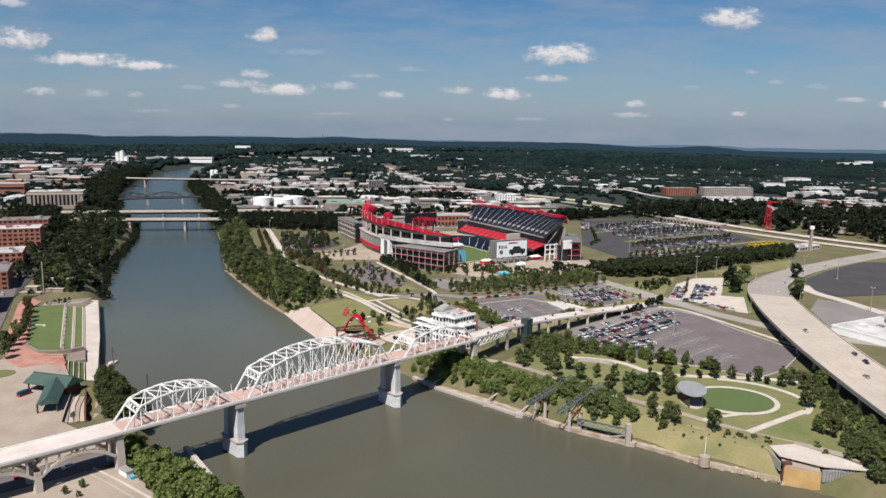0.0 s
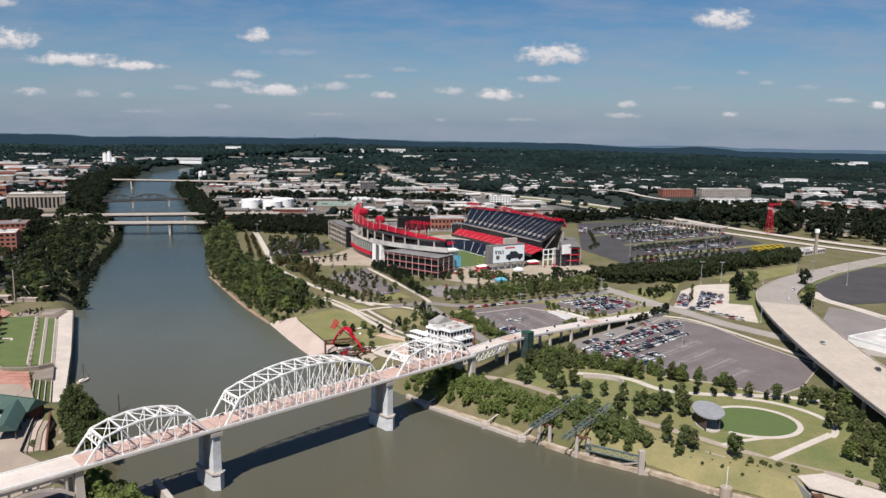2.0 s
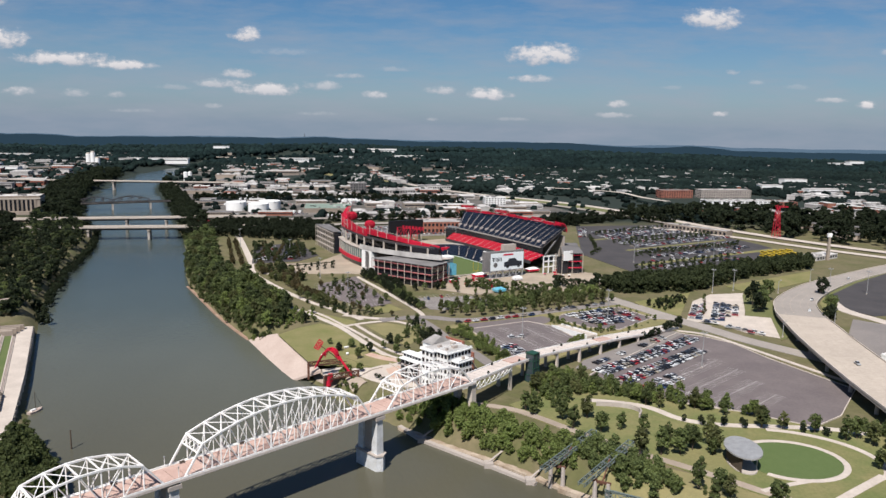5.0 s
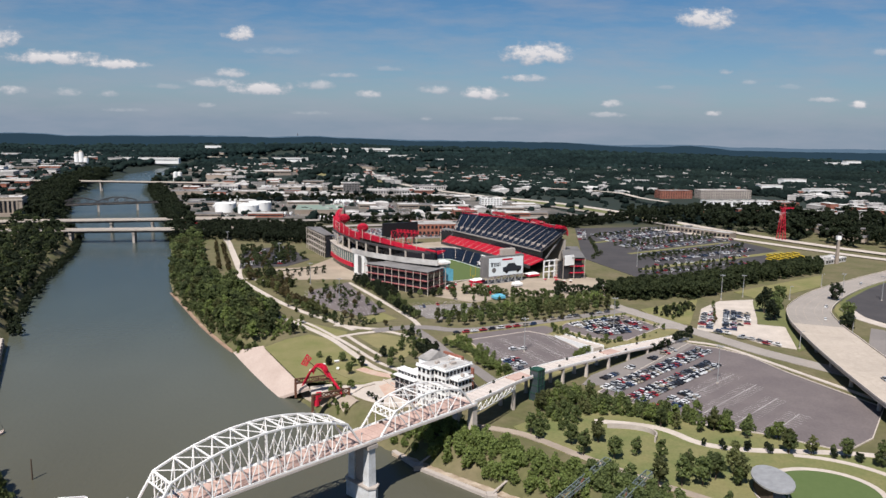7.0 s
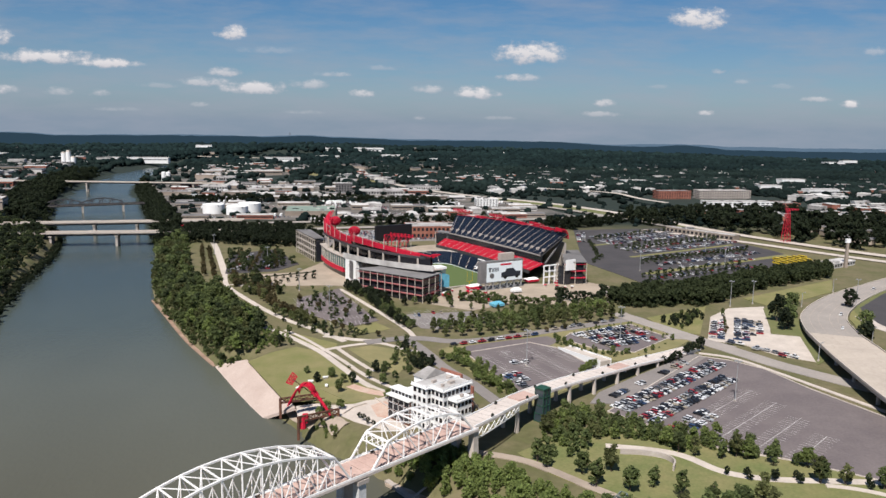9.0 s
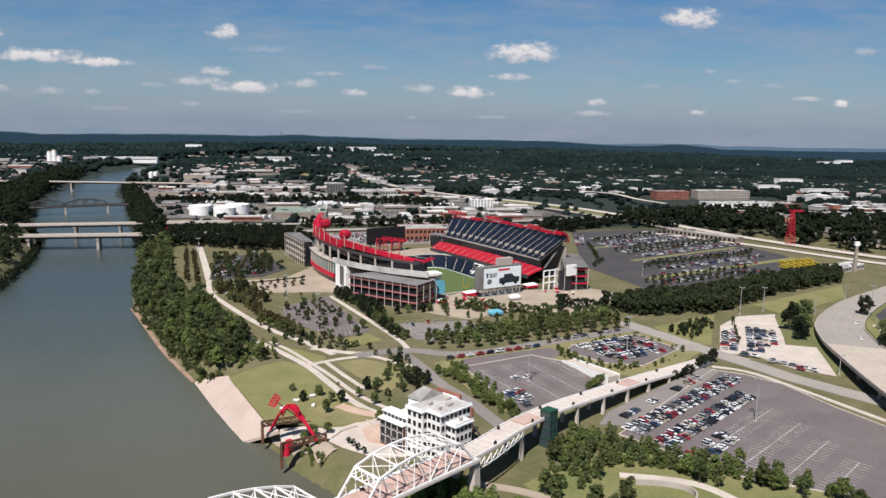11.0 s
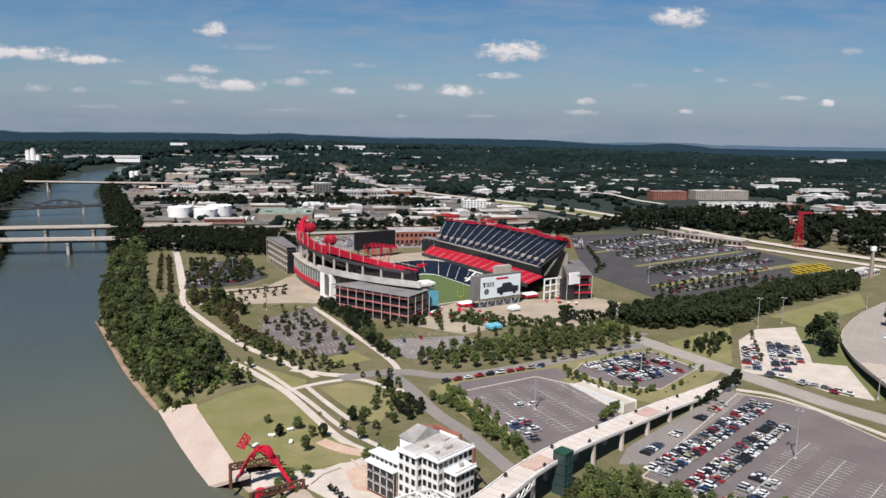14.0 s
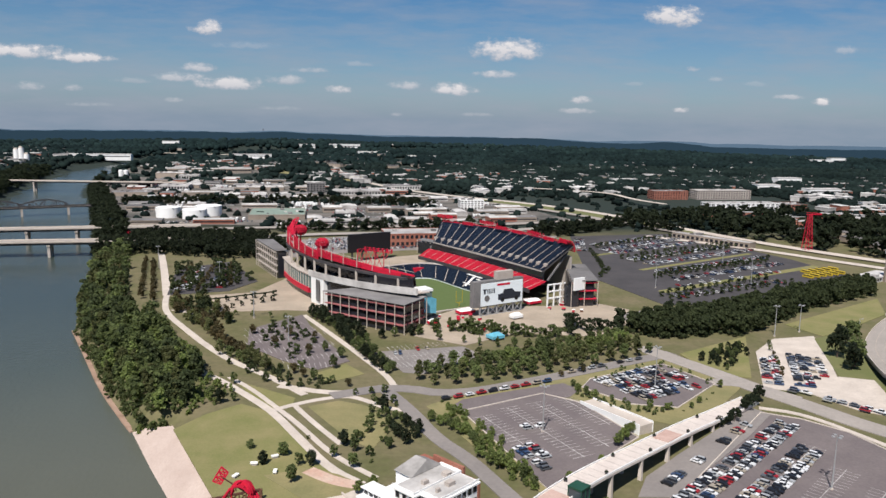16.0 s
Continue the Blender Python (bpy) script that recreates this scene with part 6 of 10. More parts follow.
BANK_SORTS = [("leaf", ("broad", "dark"), "green"), ("leaf_olive", ("broad", "pointed"), "olive"), ("leaf_mid", ("dark", "broad"), "dark green"), ("leaf", ("dark", "bright"), "green"), ("leaf_bright", ("bright", "broad"), "bright green")]
RUSTY_SORTS = [("leaf_olive", ("broad", "rusty"), "olive"), ("leaf_rusty", ("rusty", "broad"), "brownish"), ("leaf_mid", ("dark", "broad"), "dark green")]
mixed_wood("bank_wood", [(-182, 640), (-190, 705), (-179, 746), (-144, 707), (-122, 660), (-103, 626), (-98, 592), (-100, 576), (-107, 562), (-120, 566), (-150, 600), (-175, 650)], 5.2, BANK_SORTS, 0.6, 1.75, "{} trees in the riverside wood", 11, 2.5, True)
mixed_wood("bank_wood", [(-225, 740), (-262, 870), (-290, 985), (-265, 1004), (-232, 902), (-196, 793), (-180, 735), (-190, 700)], 6.4, BANK_SORTS[1:4], 0.7, 1.5, "{} trees along the shore", 12, 2.0)
wood("bank_wood", [(-285, 975), (-310, 1030), (-262, 1085), (-205, 1090), (-140, 1080), (-105, 1000), (-128, 946), (-159, 945), (-209, 965)], 8.0, ("dark",), 1.0, 1.4, "dense dark green wood by the road", "leaf_dark", 13, 1.0)
wood("bank_scrub", [(-22, 428), (8, 442), (19, 424), (46, 400), (66, 378), (62, 362), (40, 374), (12, 402), (-12, 420)], 3.9, ("bright", "broad", "rusty", "bright"), 0.6, 1.1, "bright green scrub on the river bank", "leaf_bright", 14, 2.0, True)
wood("bank_scrub", [(56, 384), (74, 383), (92, 358), (96, 342), (86, 342), (70, 354)], 3.6, ("broad", "rusty"), 0.75, 1.15, "green scrub and small trees on the bank", "leaf", 15, 3.0, True)
wood("park_thicket", [(50, 430), (72, 474), (88, 466), (104, 440), (118, 436), (128, 430), (104, 434), (88, 442), (74, 440), (58, 420)], 6.5, ("broad", "pointed"), 0.75, 1.15, "leafy green thicket beside the footbridge", "leaf", 16, fine=True)
mixed_wood("west_wood", [(-280, 592), (-292, 610), (-312, 690), (-352, 800), (-390, 930), (-440, 1045), (-560, 1170), (-520, 1060), (-430, 860), (-400, 800), (-352, 640), (-318, 590)], 8.5, [("leaf_dark", ("dark", "broad"), "dark green"), ("leaf_mid", ("dark", "broad"), "green"), ("leaf_dark", ("broad", "dark"), "dark green")], 0.75, 1.5, "{} trees in the wood on the far bank", 17, 0.5)
wood("avenue_wood", [(146, 700), (160, 684), (222, 692), (267, 726), (288, 748), (380, 802), (401, 839), (365, 832), (282, 785), (205, 742), (165, 726)], 6.0, ("dark",), 1.0, 1.35, "dark close-set avenue of trees", "leaf_mid", 20)

wood("lot_hedge", [(62, 462), (84, 474), (100, 466), (122, 440), (150, 426), (178, 406), (177, 403), (146, 420), (112, 438), (80, 456)], 6.5, ("broad", "bright"), 0.45, 0.8, "hedge of green trees along the parking lot", "leaf", 44, fine=True)
wood("viaduct_thicket", [(196, 300), (204, 330), (206, 372), (208, 400), (200, 404), (196, 370), (184, 340), (174, 300), (176, 276), (190, 272)], 6.0, ("bright", "broad"), 0.7, 1.1, "green trees crowding beside the highway", "leaf", 45, fine=True)
wood("verge_shrubs", [(172, 632), (182, 628), (206, 652), (212, 676), (196, 668)], 5.0, ("broad",), 0.4, 0.6, "low dark shrubs on the verge", "leaf_dark", 46)
wood("plaza_trees", [(8, 690), (30, 700), (62, 690), (100, 680), (104, 690), (66, 704), (34, 716), (14, 706)], 6.5, ("dark", "broad"), 0.65, 1.05, "small trees before the stadium plaza", "leaf", 47)
wood("lot_shrubs", [(-90, 700), (-66, 742), (-58, 718), (-42, 676), (-46, 634), (-64, 650), (-86, 676)], 10.0, ("dark", "rusty"), 0.4, 0.7, "small trees between the parking bays", "leaf_mid", 48)
wood("bank_scrub", [(-97, 620), (-88, 606), (-80, 596), (-88, 574), (-98, 566), (-106, 580), (-104, 600)], 4.5, ("broad", "bright"), 0.4, 0.6, "low green scrub between wood and lawn", "leaf_bright", 49)
mixed_wood("path_trees", [(-150, 745), (-160, 775), (-140, 790), (-120, 752), (-104, 720), (-116, 708), (-132, 720)], 6.5, RUSTY_SORTS, 0.7, 1.3, "{} trees between path and plaza", 50, 4.0, True)
wood("plaza_trees", [(-172, 800), (-184, 870), (-190, 900), (-152, 932), (-116, 856), (-126, 822), (-150, 806)], 12.0, ("dark", "broad"), 0.8, 1.15, "dark trees standing among parked cars", "leaf_mid", 51)
wood("street_thicket", [(190, 700), (176, 740), (200, 762), (214, 750), (236, 752), (240, 730)], 7.0, ("dark",), 0.6, 0.9, "dark trees round a small lot", "leaf_dark", 52)


def bank_fringe(line_, lo, hi, step, kinds, small, big, label, mat, seed, sign):
    """Scrub and low trees leaning over the water along a bank; sign gives the land side of the line."""
    rng = np.random.RandomState(seed)
    spots = []
    for p, d in along([(x, y, 0) for x, y in line_], step):
        for _ in range(2):
            w = rng.uniform(lo, hi) * sign
            x, y = p.x - d.y * w + rng.uniform(-2, 2), p.y + d.x * w + rng.uniform(-2, 2)
            z = max(-9.0, float(ground_height(np.array([x]), np.array([y]))[0]))
            spots.append((x, y, z - 0.5, rng.uniform(small, big)))
    leaf_mass("bank_fringe", spots, kinds, label, mat)


bank_fringe([(-277, 602), (-297, 640), (-340, 771), (-380, 922), (-428, 1048), (-488, 1144)], 0.5, 6, 6.0, ("broad", "bright", "dark"), 0.5, 0.95, "green scrub hanging over the far bank", "leaf_dark", 71, -1)
bank_fringe([(-127, 584), (-140, 602), (-153, 626), (-183, 684), (-210, 735), (-229, 785), (-250, 850), (-272, 924), (-302, 1010)], 0.5, 6.5, 5.0, ("broad", "bright", "rusty"), 0.45, 0.95, "green scrub along the muddy shore", "leaf", 72, -1)
bank_fringe([(-302, 1010), (-347, 1130), (-423, 1329), (-554, 1656), (-640, 1950)], 0, 12, 14.0, ("dark", "broad"), 0.9, 1.5, "dark scrub along the upper bank", "leaf_dark", 73, -1)
bank_fringe([(-488, 1144), (-562, 1320), (-640, 1509), (-722, 1783), (-772, 2030)], 0, 12, 14.0, ("dark", "broad"), 0.9, 1.5, "dark scrub along the upper bank", "leaf_dark", 74, 1)

wood("bank_shrubs", [(94, 350), (118, 336), (146, 318), (142, 306), (112, 326), (92, 342)], 5.5, ("broad", "bright"), 0.16, 0.34, "low shrubs dotted over the dry bank", "leaf", 81, 6, True)
wood("lot_planting", [(84, 590), (92, 600), (110, 574), (130, 568), (112, 560), (96, 566)], 5.0, ("broad", "bright"), 0.3, 0.5, "shrubs planted between the parking lots", "leaf", 82)
wood("lot_planting", [(96, 614), (146, 640), (166, 606), (160, 602), (144, 632), (100, 608)], 6.0, ("bright", "rusty"), 0.25, 0.45, "shrubs planted along the parking lot", "leaf", 83)
wood("lot_planting", [(20, 574), (30, 566), (44, 526), (52, 492), (44, 490), (36, 520), (24, 556)], 4.5, ("bright", "broad"), 0.45, 0.7, "bright green trees along the empty lot", "leaf_bright", 84, fine=True)
wood("lawn_trees", [(-28, 600), (-8, 600), (0, 575), (-4, 530), (-14, 520), (-20, 540), (-14, 572)], 8.0, ("broad", "dark"), 0.4, 0.65, "small trees between path and street", "leaf", 85)
wood("lawn_trees", [(-96, 640), (-70, 640), (-50, 618), (-30, 604), (-40, 596), (-64, 606), (-90, 628)], 7.0, ("rusty", "broad"), 0.5, 0.8, "olive-brown trees along the path", "leaf_mid", 86)
PARK_SORTS = [("leaf_bright", ("broad", "pointed"), "fresh green"), ("leaf", ("broad", "pointed"), "green"), ("leaf_bright", ("bright", "broad"), "bright green"), ("leaf_olive", ("pointed", "broad"), "olive")]
mixed_wood("park_thicket", [(48, 449), (62, 466), (72, 476), (92, 465), (104, 454), (118, 456), (132, 441), (144, 432), (128, 428), (112, 434), (96, 440), (80, 444), (58, 436)], 5.4, PARK_SORTS, 0.55, 1.1, "{} trees in the park thicket", 91, 4, True)
mixed_wood("shore_garden", [(-50, 470), (-40, 471), (-37, 452), (-44, 446), (-52, 458)], 3.2, PARK_SORTS, 0.25, 0.5, "{} shrubs on the bank below the frame", 92, 2, True)
# ---- footbridge details ----
BR_YAW = math.degrees(math.atan2(BR_DIR.y, BR_DIR.x))


def at_bridge(name, label, category, s, v, z, group=""):
    """A thing with its x along the footbridge and y to its far side."""
    p = br(s, v, z)
    return thing(name, label, category, p.x, p.y, z, BR_YAW, group)


boards = at_bridge("boardwalk", "reddish timber boarding on the footbridge deck", "boardwalk", 0, 0, DECK_Z)
tagged(boards, kind="structure")
plank = Shape().box(-1.9, -5.2, 0.0, 1.9, 5.2, 0.16).mesh("deck_panel", M["deck_boards"])
for i in range(50):
    ob = new("deck_panel", plank)
    ob.parent = boards
    ob.matrix_basis = pose(-49 + 3.98 * i, 0, 0.0)
for i, s in enumerate(range(-46, 146, 12)):
    for side in (-1, 1):
        b = at_bridge("lamp_post", "thin white lamp post on the footbridge", "lamp post", s, side * 5.5, DECK_Z, "footbridge lamps")
        part("pole", Shape().bar((0, 0, 0), (0, 0, 3.6), 0.18), M["white_paint"], b)
        part("lantern", Shape().drum(0, 0, 3.6, 4.2, 0.2, 0.34, 8), M["lamp_grey"], b)
for s in list(range(-40, 146, 24)):
    b = at_bridge("bench", "dark bench facing the river", "bench", s, 4.4, DECK_Z + 0.16, "footbridge benches")
    part("seat", Shape().box(-1, -0.25, 0.4, 1, 0.25, 0.48), M["bark"], b)
    part("backrest", Shape().box(-1, 0.2, 0.5, 1, 0.28, 0.95), M["bark"], b)
    for x in (-0.8, 0.8):
        part("leg", Shape().box(x - 0.05, -0.2, 0, x + 0.05, 0.2, 0.4), M["dark_steel"], b)


def shore_pier(s, v, foot, top, label, w=1.7, gap=4.6):
    b = at_bridge("bridge_bent", label, "bridge support", s, v, foot, "footbridge bents")
    h = top - foot
    for y in (-gap, gap):
        part("shaft", Shape().add([(p * k, y + q * k, z) for z, k in ((-0.5, w), (h, w * 0.72)) for p, q in ((-1, -1), (1, -1), (1, 1), (-1, 1))],
                                  [(0, 3, 2, 1), (4, 5, 6, 7), (0, 1, 5, 4), (1, 2, 6, 5), (2, 3, 7, 6), (3, 0, 4, 7)]), M["pale_concrete"], b)
    part("cross_beam", Shape().box(-w * 0.8, -gap - w * 0.8, h - 1.3, w * 0.8, gap + w * 0.8, h), M["pale_concrete"], b)


shore_pier(149, 0, -3, 14.6, "white concrete pier with two flared legs", 1.8)
shore_pier(-52, 0, -2, 14.6, "white concrete pier with two flared legs", 1.8)
for s, v, z in ((187, 7.5, 12.4), (210, 10, 11.2), (232, 11, 9.6), (254, 11, 8.0), (276, 11, 6.4), (297, 11, 5.0), (318, 10.5, 3.4)):
    shore_pier(s, v, 0, z, "slim white concrete bent", 0.75, 4.0)
# white deck truss below the first east span
b = at_bridge("deck_truss", "white steel truss carrying the deck from below", "bridge truss", 149, 0, 9)
for y in (-5, 5):
    for k in range(8):
        x0, x1 = 1 + 4.6 * k, 5.6 + 4.6 * k
        o0, o1 = 7.5 * (k / 8) ** 1.4, 7.5 * ((k + 1) / 8) ** 1.4
        part("bottom_chord", Shape().bar((x0, y + o0, 2.0), (x1, y + o1, 2.0 - 0.25 * (k > 3)), 0.4), M["white_paint"], b)
        part("diagonal", Shape().bar((x0, y + o0, 2.0), (x1, y + o1, 5.6 - 0.25 * k), 0.3), M["white_paint"], b)
        part("vertical", Shape().bar((x1, y + o1, 2.0), (x1, y + o1, 5.4 - 0.25 * k), 0.3), M["white_paint"], b)
# open-spandrel concrete arches of the west approach
for s0, s1 in ((-81, -54), (-110, -83), (-139, -112), (-168, -141)):
    b = at_bridge("approach_arch", "pale concrete arch with open spandrel posts", "bridge arch", (s0 + s1) / 2, 0, 0, "west approach arches")
    half = (s1 - s0) / 2
    for y in (-5.6, 5.6):
        pts = [(-half + 2 * half * i / 12, y, 6.5 + 5.5 * (1 - (2 * i / 12 - 1) ** 2)) for i in range(13)]
        part("rib", Shape().rail(pts, 0.9, 1.1), M["pale_concrete"], b)
        for i in (1, 3, 5, 7, 9, 11):
            part("spandrel_post", Shape().box(pts[i][0] - 0.35, y - 0.35, pts[i][2], pts[i][0] + 0.35, y + 0.35, 15.0), M["pale_concrete"], b)
        part("tie_beam", Shape().box(-half, y - 0.4, 13.6, half, y + 0.4, 15.0), M["pale_concrete"], b)
    for x in (-half, 0, half):
        part("cross_wall", Shape().box(x - 0.4, -5.6, 12.0, x + 0.4, 5.6, 15.0), M["concrete"], b)
    shore_pier(s0 - 1, 0, 0, 9.0, "pale concrete pier of the west approach", 1.4, 5.0)
# timber fender beside the first river pier
b = at_bridge("pier_fender", "weathered concrete fender wall in the water", "fender", -20, -3, WATER)
part("wall", Shape().add([(-1, -14, -2), (1.2, -14, -2), (1.2, 10, -2), (-1, 10, -2), (-1, -14, 1.0), (1.2, -14, 1.0), (1.2, 10, 6.0), (-1, 10, 6.0)], [(0, 3, 2, 1), (4, 5, 6, 7), (0, 1, 5, 4), (1, 2, 6, 5), (2, 3, 7, 6), (3, 0, 4, 7)]), M["concrete"], b)

# brick-coloured landings set in the east ramp
for k, (s0, s1, v, z) in enumerate(((190, 203, 8.6, 13.9), (277, 290, 11, 7.75))):
    q = [br(s0, v - 3.6, z), br(s1, v - 3.2, z - 0.9), br(s1, v + 4.0, z - 0.9), br(s0, v + 3.0, z)]
    place("deck_landing", Shape().prism([(p.x, p.y) for p in q], [p.z - 0.5 for p in q], [p.z + 0.05 for p in q]), M["deck_boards"], "pinkish boarded landing in the ramp", "deck", "structure")

# joints across the ramp and dark tubs along its edge
ramp_line = along([Vector(p) for p in smooth_line(EAST_LINE, 2)], 8.5)
for i, (p, d) in enumerate(ramp_line[1:-2]):
    n = Vector((-d.y, d.x, 0)).normalized() * 4.1
    place("deck_joint", ribbon([p - n + Vector((0, 0, -0.07)), p + n + Vector((0, 0, -0.07))], 0.25, thick=0.02), M["concrete"], "dark joint across the ramp deck", "joint", "structure")
    if i % 3 == 1:
        q = p + n * (0.82 if i % 2 else -0.82)
        b = thing("planter_tub", "dark round planter tub at the parapet", "planter", q.x, q.y, q.z - 0.1, group="ramp planters")
        part("tub", Shape().drum(0, 0, 0, 0.9, 0.6, 0.75, 10), M["dark_steel"], b)
        part("plant", Shape().drum(0, 0, 0.85, 1.5, 0.65, 0.3, 8), M["leaf_dark"], b)
# lift tower
b = at_bridge("lift_tower", "dark green glass lift tower beside the footbridge", "lift tower", 206, 4.0, 0)
part("shaft", Shape().box(-2.4, -2.4, 0, 2.4, 2.4, 15.5), M["glass"], b, "dark green glass shaft")
M["green_frame"] = material("green_frame", (0.02, 0.07, 0.045), 0.5)
for x in (-2.5, 0, 2.5):
    for y in (-2.5, 2.5):
        part("mullion", Shape().box(x - 0.14, y - 0.14, 0, x + 0.14, y + 0.14, 16), M["green_frame"], b)
for z in (0.2, 4, 8, 12, 15.6):
    part("transom", Shape().box(-2.6, -2.6, z, 2.6, 2.6, z + 0.3), M["green_frame"], b)
part("roof", Shape().box(-2.7, -2.7, 16, 2.7, 2.7, 16.4), M["green_frame"], b)

# white wall ramp between the lots
b = thing("stair_ramp", "long white ramp wall beside the empty lot", "ramp", 86, 578, 0)
n_ = 7
for i in range(n_):
    f0, f1 = i / n_, (i + 1) / n_
    a, c = Vector((0, 0)).lerp(Vector((16, -38)), f0), Vector((0, 0)).lerp(Vector((16, -38)), f1)
    part("ramp_flight", Shape().prism([(a.x, a.y), (c.x, c.y), (c.x + 7, c.y + 4), (a.x + 7, a.y + 4)], -0.2, [0.7 + 3.6 * f0, 0.7 + 3.6 * f1, 0.7 + 3.6 * f1, 0.7 + 3.6 * f0]), M["pale_concrete"], b)
part("ramp_wall", Shape().prism([(-0.4, 0), (15.6, -38), (16, -38), (0, 0.2)], -0.2, [1.5, 5.1, 5.1, 1.5]), M["white_wall"], b, "white rendered side wall")
part("far_wall", Shape().prism([(7, 4), (23, -34), (23.4, -34), (7.4, 4)], -0.2, [1.5, 5.1, 5.1, 1.5]), M["white_wall"], b)

# ---- white waterfront building ----
b = at_bridge("waterfront_building", "white five-storey building with small square windows and a terrace roof", "building", 170, 37, 0)


def block(x0, y0, x1, y1, z0, z1, mat, label, rows, faces, win=(1.3, 1.7), parent=b, glass="dark_glass", gap=2.6, sill=0.0):
    """A storeyed block with real window openings set in as framed panes. faces: letters w, e, s, n."""
    wall = part("wall", Shape().box(x0, y0, z0, x1, y1, z1), M[mat], parent, label)
    for face in faces:
        a0, a1 = (y0, y1) if face in "we" else (x0, x1)
        n = max(1, int((a1 - a0) / gap))
        for r in range(rows):
            z = z0 + (z1 - z0) * (r + 0.35) / rows + sill
            for i in range(n):
                c = a0 + (a1 - a0) * (i + 0.5) / n
                w, h = win[0] / 2, win[1]
                if face in "we":
                    x = x0 if face == "w" else x1
                    sg = -1 if face == "w" else 1
                    frame_box, pane = (min(x, x + sg * 0.12), c - w - 0.15, z - 0.15, max(x, x + sg * 0.12), c + w + 0.15, z + h + 0.15), (min(x, x + sg * 0.17), c - w, z, max(x, x + sg * 0.17), c + w, z + h)
                else:
                    y = y0 if face == "s" else y1
                    sg = -1 if face == "s" else 1
                    frame_box, pane = (c - w - 0.15, min(y, y + sg * 0.12), z - 0.15, c + w + 0.15, max(y, y + sg * 0.12), z + h + 0.15), (c - w, min(y, y + sg * 0.17), z, c + w, max(y, y + sg * 0.17), z + h)
                part("window_frame", Shape().box(*frame_box), M["white_wall"] if mat != "white_wall" else M["concrete"], wall)
                part("pane", Shape().box(*pane), M[glass], wall)
    return wall


block(-11.4, -5.0, 9, 4.0, 0, 19.5, "white_wall", "white rendered wall", 5, "ws", (1.5, 2.0), gap=2.9)
block(-8.6, -12.5, 9, -5.0, 0, 19.5, "white_wall", "white rendered wall", 5, "ws", (1.5, 2.0), gap=2.4)
block(-4.6, -17.0, 5, -12.5, 0, 15.0, "white_wall", "white rendered wall", 4, "ws", (1.4, 1.9), gap=2.2)
for x0, y0, x1, y1, z in ((-12.2, -5.4, 9.6, 4.6, 19.5), (-9.4, -13.3, 9.6, -5.4, 19.5), (-5.4, -17.8, 5.6, -12.5, 15.0)):
    part("cornice", Shape().box(x0, y0, z, x1, y1, z + 0.6), M["white_wall"], b)
    for e in ((x0 + 0.5, y0 + 0.5, x0 + 0.7, y1), (x0 + 0.5, y0 + 0.5, x1, y0 + 0.7)):
        part("terrace_rail", Shape().box(e[0], e[1], z + 0.6, e[2], e[3], z + 1.5), M["white_wall"], b)
part("roof_deck", Shape().box(-10.8, -4.4, 20.1, 9, 3.8, 20.25), M["roof_white"], b)
part("roof_deck", Shape().box(-8.0, -12.0, 20.1, 9, -4.4, 20.25), M["roof_white"], b)
part("attic_storey", Shape().box(-4.0, 4.0, 0, 9, 11.0, 20.4), M["white_wall"], b)
part("roof_gable", Shape().add([(-4.6, 3.4, 20.4), (9.6, 3.4, 20.4), (9.6, 11.5, 20.4), (-4.6, 11.5, 20.4), (3.5, 4.4, 23.6), (3.5, 9.5, 23.6)], [(0, 1, 4), (1, 2, 5, 4), (2, 3, 5), (3, 0, 4, 5), (0, 3, 2, 1)]), M["roof_white"], b, "white hipped roof")
part("back_storey", Shape().box(-7.5, 11.0, 0, 9, 14.0, 14.0), M["white_wall"], b)
part("back_storey", Shape().box(-7.5, 4.0, 0, -4.0, 11.0, 14.0), M["white_wall"], b)
for x, y, w, d in ((-4, -2, 2.2, 1.4), (1, -8, 3.0, 2.0), (5, -3, 2.4, 2.4), (-5, -8.5, 1.4, 1.0), (1, -14.6, 1.6, 1.2)):
    part("roof_unit", Shape().box(x - w / 2, y - d / 2, 15.6 if y < -12.5 else 20.2, x + w / 2, y + d / 2, 17.0 if y < -12.5 else 21.5), M["concrete"], b)
block(-13.2, 4.2, -7.5, 18.5, 0, 11.4, "rust", "dark red-brown glazed wall", 3, "ws", (2.9, 3.0), gap=3.1, glass="dark_glass")
part("white_eave", Shape().box(-14.0, 4.0, 11.4, -7.0, 19.2, 12.0), M["white_wall"], b)
part("attic", Shape().box(-11.2, 4.2, 12.0, -7.5, 18.6, 14.2), M["white_wall"], b)
for i in range(6):
    part("attic_window", Shape().box(-11.35, 5.0 + 2.3 * i, 12.4, -11.2, 6.6 + 2.3 * i, 13.8), M["dark_glass"], b)
part("attic_roof", Shape().box(-12.0, 3.9, 14.2, -6.5, 19.2, 14.6), M["white_wall"], b)
part("brick_wall", Shape().box(12.4, -3.6, 0, 13.4, 10.0, 20.5), M["brick"], b, "tall red brick party wall")
part("brick_wall", Shape().box(9.1, 10.0, 0, 13.4, 15.0, 19.0), M["brick"], b, "tall red brick party wall")
part("stair_tower", Shape().box(9.1, -3.0, 0, 12.3, 6.0, 19.4), M["white_wall"], b)
part("brick_pier", Shape().box(20.5, -3.6, 0, 21.5, 4.2, 12.5), M["brick"], b, "red brick wall end")
for k in range(7):
    part("outside_stair", Shape().bar((7.5 + 1.6 * k, -13.5, 13.5 - 1.9 * k), (9.0 + 1.6 * k, -13.5, 12.0 - 1.9 * k), 1.6, 0.3), M["concrete"], b)

